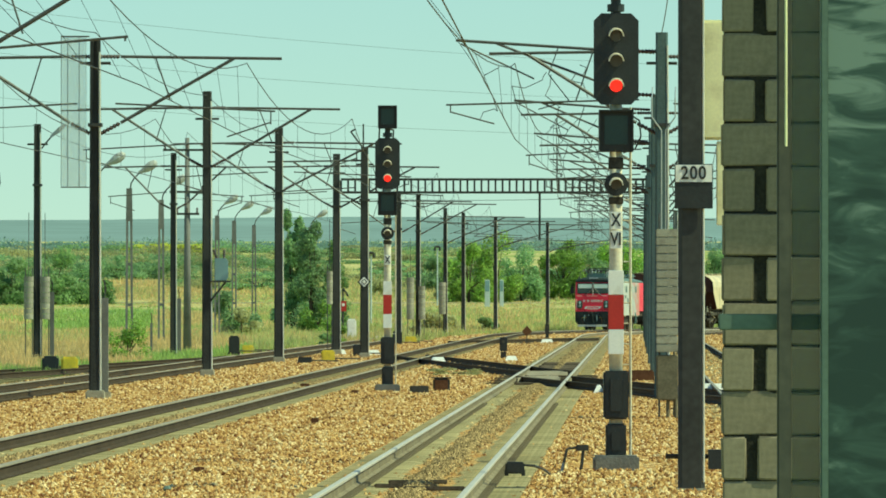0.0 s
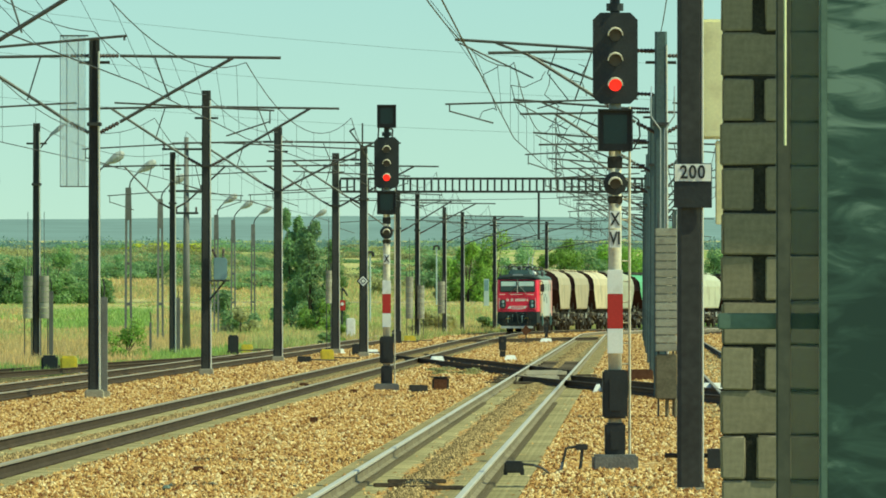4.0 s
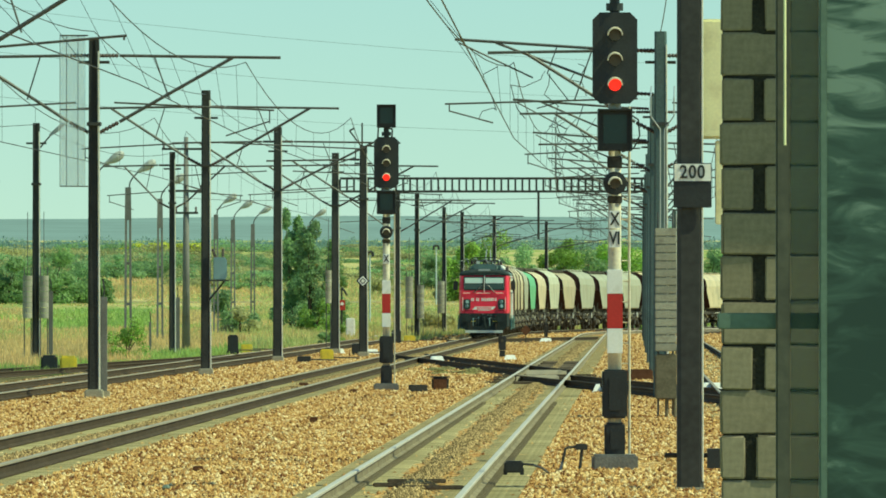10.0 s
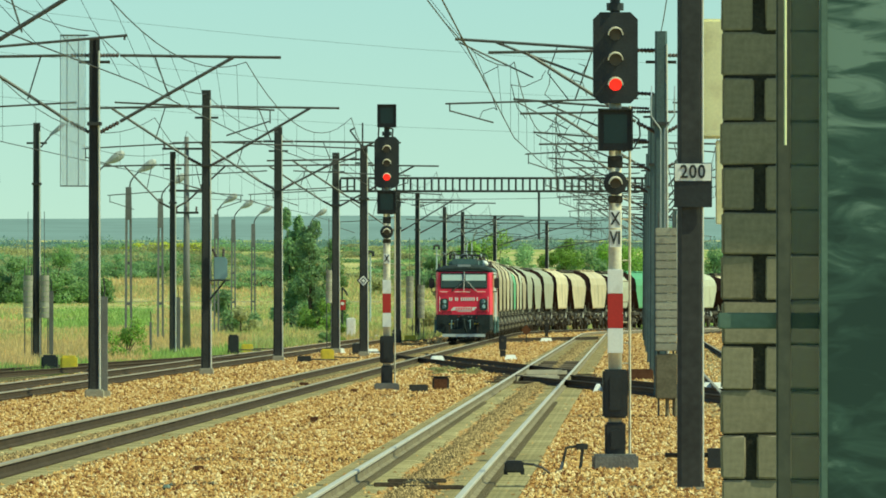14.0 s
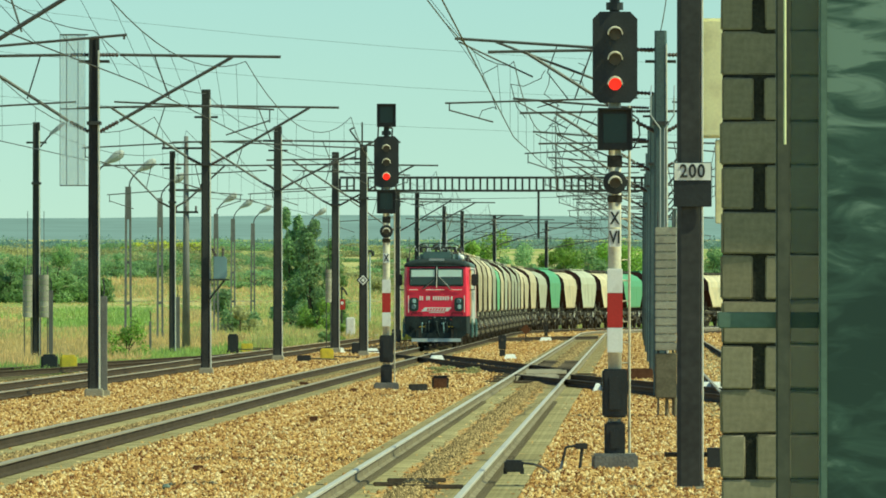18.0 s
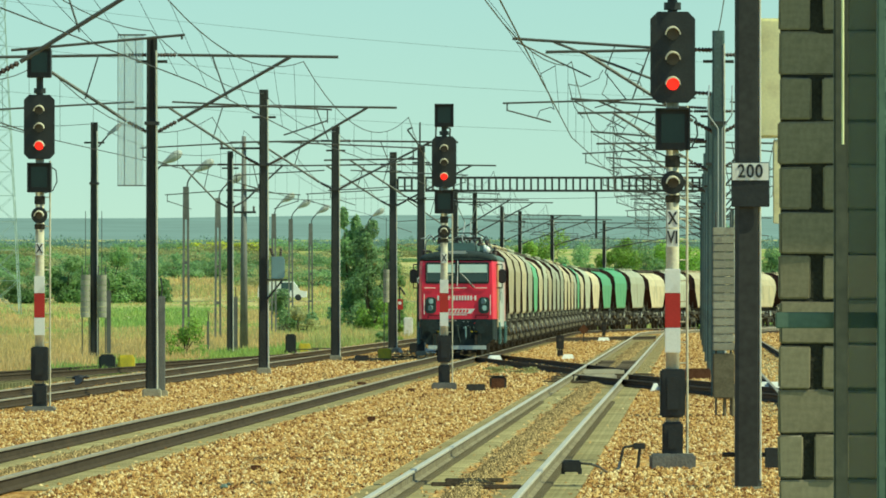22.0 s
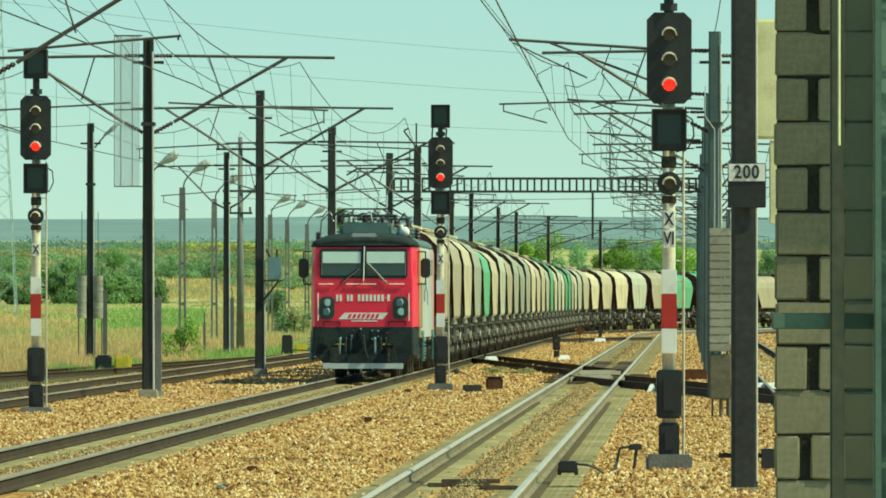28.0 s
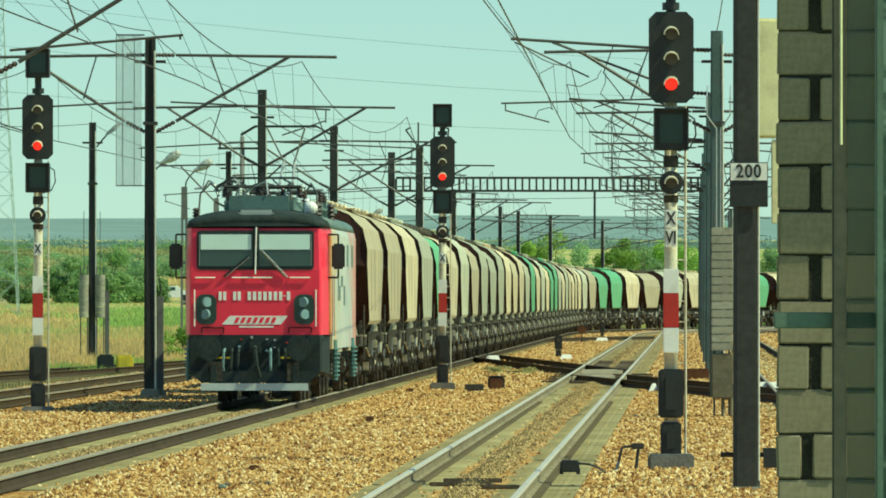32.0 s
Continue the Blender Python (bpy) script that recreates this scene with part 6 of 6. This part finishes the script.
# feeder and power lines
def line_wire(label, pts, r, sag):
    t = thing("feeder_wire", Matrix(), label, "overhead wire", "overhead wires")
    bm = B()
    through_pts = []
    for a, b in zip(pts[:-1], pts[1:]):
        a, b = Vector(a), Vector(b)
        through_pts += [a.lerp(b, i / 10) - Vector((0, 0, sag * 4 * i / 10 * (1 - i / 10))) for i in range(1 if through_pts else 0, 11)]
    run(bm, through_pts, r)
    part("conductor", bm, "wire", t)


for dz in (0.0, 4.0, 8.0):
    line_wire("thin far power line sagging from the pylon", [(-44.1, 700, 20.5 + dz), (90, 1050, 26 + dz)], 0.014, 3.0)
line_wire("thin feeder wire along the pole tops", [(-9.6, 95, 8.3)] + [(x, y, 8.15) for y, x in LEFT_POLES] + [(-2.44, 439, 8.15), (-1.41, 451, 8.15)], 0.011, 0.35)
line_wire("thin feeder wire along the lamp posts", [(-21, 200, 7.6), (-14.0, 274, 8.1), (-11.1, 327, 8.1), (-11.6, 360, 9.7), (-9.0, 470, 8.0)], 0.011, 0.5)
line_wire("thin feeder wire above the far poles", [(2.9, 92.7, 8.2)] + [(track_right(y) + 3.15, y, 8.15) for y in RIGHT_POLES], 0.011, 0.4)
line_wire("thin cross wire between the poles", [(-11.1, 327, 6.3), (-4.55, 335, 6.4), (8.6, 335, 6.5)], 0.01, 0.15)


# ---- track furniture ----
def block(name, x, y, w, d, h, material, label, category, group="", z=None, extra=None):
    z = lineside_z(x, y) if z is None else z
    t = thing(name, pose(x, y, z), label, category, group)
    bm = B()
    if name == "white_block":
        box(bm, -w * 0.42, w * 0.42, -d / 2, d / 2, -0.05, h, 0.11)
    else:
        bbox(bm, -w / 2, w / 2, -d / 2, d / 2, -0.12, h, min(w, h) * 0.12)
    part("body", bm, material, t)
    if extra:
        extra(t)
    return t


for x, y, w in ((-0.18, 283.5, 1.0), (-4.4, 335.3, 1.1), (-2.93, 331.7, 1.1), (-11.12, 244.2, 0.4), (2.56, 297, 0.9), (5.6, 427, 1.2), (13.4, 458, 0.9), (3.78, 192.5, 0.5), (6.7, 196, 1.1), (-3.7, 470, 1.2)):
    block("white_block", x, y, w * 0.72, 0.5, 0.19, "white", "white painted concrete marker block in the ballast", "block", "white marker blocks")


def machine_feet(t):
    for sx in (-0.25, 0.25):
        bm = B()
        tube(bm, (sx, -0.1, -0.1), (sx, -0.1, 0.05), 0.03)
        part("foot", bm, "steel_dark", t)
    bm = B()
    tube(bm, (0.2, 0, 0.1), (1.2, 0.2, 0.08), 0.025)
    part("throw_rod", bm, "steel_dark", t)


for x, y, w, h, c in ((-12.02, 243.0, 0.5, 0.55, "black"), (-11.5, 244.5, 0.52, 0.52, "yellow"), (-4.3, 297, 0.5, 0.4, "yellow"), (-4.97, 286, 0.5, 0.22, "black"), (-9.0, 342, 0.45, 0.75, "black"), (-8.6, 350, 0.5, 0.3, "yellow"), (-1.75, 430, 0.62, 0.34, "yellow"), (-3.55, 328, 0.35, 0.45, "black"), (-2.4, 418, 0.5, 0.7, "black")):
    block("point_machine", x, y, w, 0.45, h, c, ("yellow" if c == "yellow" else "black") + " box of a point machine beside the rails", "point machine", "point machines", z=-0.2, extra=machine_feet)


def open_front(t):
    bm = B()
    box(bm, -0.16, 0.16, -0.16, -0.148, 0.03, 0.26)
    part("front_panel", bm, "rust", t, "rusty recessed front")
    bm = B()
    bbox(bm, -0.25, 0.25, -0.17, 0.17, 0.3, 0.33, 0.01)
    part("lid", bm, "steel_dark", t)


block("cable_box", -0.04, 197.5, 0.42, 0.3, 0.31, "steel_dark", "rusty brown cable box standing in the ballast", "box", extra=open_front)
block("cable_trough", -0.58, 194, 0.46, 0.3, 0.17, "steel_dark", "low dark steel cable trough", "box")
block("relay_box", 5.5, 221, 0.75, 0.4, 0.32, "rust", "reddish-brown relay box beside the track", "box")
for x, y, w, h in ((-2.09, 187.8, 0.16, 0.09), (-2.32, 143.7, 0.14, 0.09), (-3.15, 102.6, 0.13, 0.07), (-3.5, 201, 0.24, 0.14), (-8.9, 190, 0.3, 0.06), (-3.72, 197.5, 0.3, 0.08)):
    block("cable_marker", x, y, w, 0.14, h, "rust", "small brown marker stub in the ballast", "marker", "small markers in the ballast")
for x, y, r, c in ((-8.39, 243.6, 0.1, "white"), (-9.8, 184.5, 0.1, "lamp_grey"), (-3.2, 92.0, 0.06, "gate_teal"), (-10.6, 150, 0.16, "white")):
    t = thing("litter", pose(x, y, lineside_z(x, y) + 0.02), "crumpled pale scrap of litter on the stones", "litter", "scraps of litter")
    bm = B()
    random.seed(int(y))
    rings = [[(r * k * math.cos(a * 1.05) * random.uniform(0.7, 1.2), r * k * math.sin(a * 1.05) * random.uniform(0.7, 1.2), z * r) for a in range(6)] for k, z in ((0.5, -0.2), (1.0, 0.3), (0.5, 0.9))]
    loft(bm, rings)
    part("scrap", bm, c, t)

# dwarf signal and short posts between the tracks
for x, y, h, w in ((2.36, 310, 0.86, 0.15), (6.3, 480, 0.9, 0.13)):
    t = thing("dwarf_signal", pose(x, y, -0.22), "short black dwarf signal post between the tracks", "signal", "dwarf signals")
    bm = B()
    bbox(bm, -w, w, -0.12, 0.12, 0.3, h, 0.03)
    part("head", bm, "black", t)
    bm = B()
    bbox(bm, -w * 0.75, w * 0.75, -0.1, 0.1, -0.1, 0.29, 0.02)
    part("stand", bm, "black", t)
    bm = B()
    tube(bm, (0, -0.14, h - 0.18), (0, -0.11, h - 0.18), 0.06, 0.06, 12)
    part("lens", bm, "lens_dark", t)
bs = thing("diamond_board", pose(4.42, 418, -0.22), "rust-brown diamond board on a short stake", "sign")
bm = B()
tube(bm, (0, 0.02, -0.1), (0, 0.02, 0.96), 0.03)
part("stake", bm, "steel_dark", bs)
bm = B()
loft(bm, [[(-0.27, y, 0.68), (0, y, 0.38), (0.27, y, 0.68), (0, y, 0.98)] for y in (-0.02, 0.0)])
part("board", bm, "rust", bs)

# rail bond box and cable at the straight track
jb = thing("bond_box", pose(0.92, 99.5, -0.2), "black rail bond box with a looped cable", "box")
bm = B()
bbox(bm, -0.14, 0.1, -0.1, 0.1, 0.05, 0.2, 0.02)
box(bm, -0.15, -0.1, -0.06, 0.06, -0.1, 0.1)
box(bm, 0.06, 0.11, -0.06, 0.06, -0.1, 0.1)
part("body", bm, "black", jb)
bm = B()
chain(bm, [(0.1, 0, 0.16), (0.22, 0, 0.15), (0.34, 0.4, 0.1), (0.44, 0.9, 0.02), (0.52, 1.5, -0.01), (0.6, 2.4, 0.02), (0.64, 3.6, 0.1)], 0.016)
part("cable", bm, "black", jb)
br = thing("cable_bracket", pose(1.7, 103.5, -0.22), "bent dark steel cable bracket in the ballast", "bracket")
bm = B()
chain(bm, [(-0.16, 0, -0.1), (-0.13, 0, 0.1), (-0.08, 0, 0.31), (0.1, 0, 0.33)], 0.018)
part("hook", bm, "steel_dark", br)
bm = B()
chain(bm, [(0.07, 0, -0.12), (0.11, 0, 0.1), (0.13, 0, 0.3)], 0.022)
bbox(bm, 0.04, 0.2, -0.05, 0.05, 0.28, 0.36, 0.01)
part("stake", bm, "steel_dark", br)
# three low dark bars lying between the rails
for x, y, a in ((-0.45, 92.5, 2), (-0.1, 91.2, -3), (-0.3, 94.5, 4)):
    t = thing("timber_batten", pose(x, y, -0.165, 0, 0, a), "low dark bar between the rails", "batten", "loose battens")
    bm = B()
    bbox(bm, -0.35, 0.35, -0.05, 0.05, 0.0, 0.05, 0.01)
    part("batten", bm, "timber", t)
# guard plates in the crossing
for i, (y, w) in enumerate(((209, 1.6), (214, 1.6), (222, 1.6), (229, 1.6), (236, 4.0), (243, 5.5), (250, 5.5), (257, 5.5), (264, 5.5), (271, 5.5), (278, 5.5))):
    block("crossing_plate", track_right(y), y, 1.25, w, 0.05, "timber", "dark tarred timber panel between the rails of the crossing", "plate", "crossing plates", z=-0.17)

for y in (211.5, 213.2, 217.5, 219.6, 225.0, 227.0, 231.5, 233.4):
    t = thing("crossing_timber", pose(track_right(y), y, -0.2, 0, 0, 3.5), "tarred timber bearer lying under the crossing", "timber", "timbers of the crossing")
    bm = B()
    bbox(bm, -1.45, 1.45, -0.13, 0.13, -0.1, 0.055, 0.015)
    part("beam", bm, "timber", t)
for y0, x0, x1 in ((213.0, -0.62, 0.55), (229.0, -0.55, 0.62)):
    for k in (0.0, 3.4):
        t = thing("check_rail", pose(track_right(y0), y0 + k, -0.02), "short dark check rail laid across the crossing", "rail", "check rails of the crossing")
        bm = B()
        loft(bm, [[(x0, -0.05, -0.14), (x1, 1.6, -0.14), (x1, 1.74, -0.14), (x0, 0.09, -0.14)], [(x0, -0.02, 0.0), (x1, 1.63, 0.0), (x1, 1.71, 0.0), (x0, 0.06, 0.0)]])
        part("bar", bm, "rail_dull", t)

# field cabinets, sign and small masts
for x, y, w in ((4.3, 770, 0.5), (5.7, 771, 0.38)):
    t = thing("field_cabinet", pose(x, y, ground_z(x, y)), "pale blue-grey metal cabinet in the grass", "cabinet", "pale field cabinets")
    bm = B()
    bbox(bm, -w / 2, w / 2, -0.25, 0.25, -0.2, 2.65, 0.03)
    part("body", bm, "mesh_grey", t)
    bm = B()
    box(bm, -w / 2 + 0.05, w / 2 - 0.05, -0.262, -0.252, 1.5, 2.55)
    part("door", bm, "teal_box", t)
rs = thing("warning_sign", pose(-5.8, 460, ground_z(0, 460)), "small red and white warning sign on a post", "sign")
bm = B()
tube(bm, (0, 0, -0.2), (0, 0, 3.2), 0.05)
part("post", bm, "steel_dark", rs)
bm = B()
bbox(bm, -0.16, 0.2, -0.08, -0.05, 1.9, 2.5, 0.02)
part("board", bm, "red", rs)
bm = B()
tube(bm, (0.02, -0.1, 2.28), (0.02, -0.082, 2.28), 0.1, 0.1, 12)
part("disc", bm, "white", rs)
bm = B()
chain(bm, [(0, 0, 3.2), (0.18, 0, 3.0), (0.3, 0, 2.75)], 0.06)
part("arm", bm, "steel_dark", rs)
for x, y, h in ((-5.8, 640, 5.6), (-0.55, 780, 5.5)):
    t = thing("lamp_mast", pose(x, y, ground_z(x, y)), "thin pale lamp mast far behind the tracks", "lamp", "far lamp masts")
    bm = B()
    tube(bm, (0, 0, -0.2), (0, 0, h), 0.07)
    part("shaft", bm, "mesh_grey", t)
    bm = B()
    chain(bm, [(-0.25, 0, h - 0.1), (-0.2, 0, h + 0.3), (0.2, 0, h + 0.3), (0.25, 0, h - 0.1)], 0.12)
    part("lamp_head", bm, "steel_dark", t)
for x, y in ((-5.5, 478, ),):
    block("white_tank", x, y, 0.55, 0.5, 1.2, "white", "white plastic tank standing in the grass", "tank")

# road across the field
tagged(part("road", (lambda bm: (box(bm, -200, 200, 797, 804, ground_z(0, 800) - 0.3, ground_z(0, 804) + 0.01), bm)[1])(B()), "dust"), "pale dirt road crossing the field", "road", kind="structure")


def vehicle(label, category, L, H, bonnet):
    """A small white vehicle that faces +x."""
    t = thing("van" if bonnet < 1 else "car", pose(0, 800, 2), label, category)
    bm = B()
    prof = [(-L / 2, 0.35), (L / 2, 0.35), (L / 2, 0.95), (L / 2 - bonnet, 1.05), (L / 2 - bonnet - 0.6, H), (-L / 2 + 0.15, H), (-L / 2, 1.0)]
    loft(bm, [[(x, y, z) for x, z in prof] for y in (-0.85, 0.85)])
    body = part("body", bm, "white", t, "white painted body")
    for x0, x1 in ((-L / 2 + 0.35, -0.25), (-0.1, L / 2 - bonnet - 0.75))[(1 if bonnet < 1 else 0):]:
        for y in (-0.858, 0.852):
            bm = B()
            box(bm, x0, x1, y, y + 0.006, 1.05, H - 0.12)
            part("side_window", bm, "glass", body)
    for x in (-L / 2 + 0.8, L / 2 - 0.85):
        for y in (-0.78, 0.78):
            bm = B()
            tube(bm, (x, y - 0.1, 0.32), (x, y + 0.1, 0.32), 0.32, 0.32, 16)
            part("wheel", bm, "black", t)
    return t


ROAD_TRAFFIC = [(vehicle("white delivery van driving on the far road", "van", 4.9, 1.95, 0.7), -27.9 - 12.0 * 21.5), (vehicle("white estate car driving on the far road", "car", 4.3, 1.45, 1.0), -29.6 - 12.0 * 25.0),
                (vehicle("white car driving on the far road", "car", 4.3, 1.5, 1.0), -32.9 - 12.0 * 32.0)]


# ---- crows ----
def crow():
    t = thing("crow", pose(0, 0, 0), "black crow flying low over the tracks", "bird", "crows")
    bm = B()
    rings = []
    for y, r, z in ((-0.24, 0.012, 0.02), (-0.17, 0.04, 0.02), (-0.12, 0.035, 0.01), (0.0, 0.075, 0.0), (0.12, 0.05, 0.0), (0.2, 0.045, 0.0), (0.32, 0.05, 0.0)):
        f = 0.25 if y > 0.15 else 1.0
        rings.append([(r * math.cos(a * math.pi / 4), y, z + r * f * math.sin(a * math.pi / 4)) for a in range(8)])
    loft(bm, rings)
    part("body", bm, "crow", t)
    for s in (-1, 1):
        bm = B()
        plan = [(0, -0.07), (0.2, -0.1), (0.42, -0.02), (0.46, 0.08), (0.3, 0.1), (0.0, 0.09)]
        loft(bm, [[(s * x, y, z) for x, y in plan] for z in (-0.006, 0.006)])
        w = part("wing", bm, "crow", t)
        w["side"] = float(s)
    return t


def flight(rows):
    """Rows of seconds, x, y, z; the bird turns towards where it goes next."""
    out, heading = [], 0.0
    for i, (t, x, y, z) in enumerate(rows):
        if i + 1 < len(rows):
            dx, dy = rows[i + 1][1] - x, rows[i + 1][2] - y
            if abs(dx) + abs(dy) > 0.05:
                want = math.degrees(math.atan2(dx, -dy))
                d = (want - heading + 180) % 360 - 180
                heading += max(-80, min(80, d))
        out.append((t, pose(x, y, z, 0, 0, heading)))
    return out


def aim(t, px, py, y):
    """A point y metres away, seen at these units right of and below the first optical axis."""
    return (t, (px - 784) * y / FOCAL, y, EYE + (535 - py) * y / FOCAL)


crow_a, crow_b = crow(), crow()
FLIGHTS = [(crow_a, flight([(0.0, -13.5, 195, -0.1), (21.0, -13.5, 195, -0.1)] + [aim(*r) for r in ((22.0, 40, 672, 195), (22.6, 71, 692, 195), (23.0, 69, 690, 195), (23.2, 62, 680, 195), (23.4, 57, 673, 197), (23.6, 54, 677, 198), (23.8, 66, 664, 200), (24.0, 99, 645, 203),
           (24.2, 128, 650, 206), (24.4, 126, 662, 208), (24.6, 138, 664, 212), (24.8, 144, 653, 216), (25.0, 129, 654, 220), (25.2, 111, 654, 222), (25.4, 76, 652, 222), (25.5, 48, 650, 222), (26.0, -80, 640, 222))] + [(26.6, -20, 222, 0.8), (32.0, -20, 222, 0.8)])),
           (crow_b, flight([aim(*r) for r in ((0.0, 687, 684, 197), (27.5, 687, 684, 197), (27.8, 687, 664, 198), (28.0, 714, 659, 200), (28.1, 750, 666, 203), (28.2, 786, 652, 206), (28.3, 818, 663, 210), (28.4, 847, 648, 216), (28.5, 879, 654, 222), (28.6, 919, 632, 232), (28.7, 958, 631, 245),
           (28.8, 981, 602, 262), (28.9, 1016, 607, 280), (29.0, 1042, 588, 300), (29.2, 1085, 575, 330), (29.6, 1230, 560, 360), (30.2, 1500, 540, 380), (32.0, 1500, 540, 380))]))]
bird_air = {crow_a.name: ((21.0, 22.5), (23.5, 26.6)), crow_b.name: ((27.6, 32.0),)}

motions()
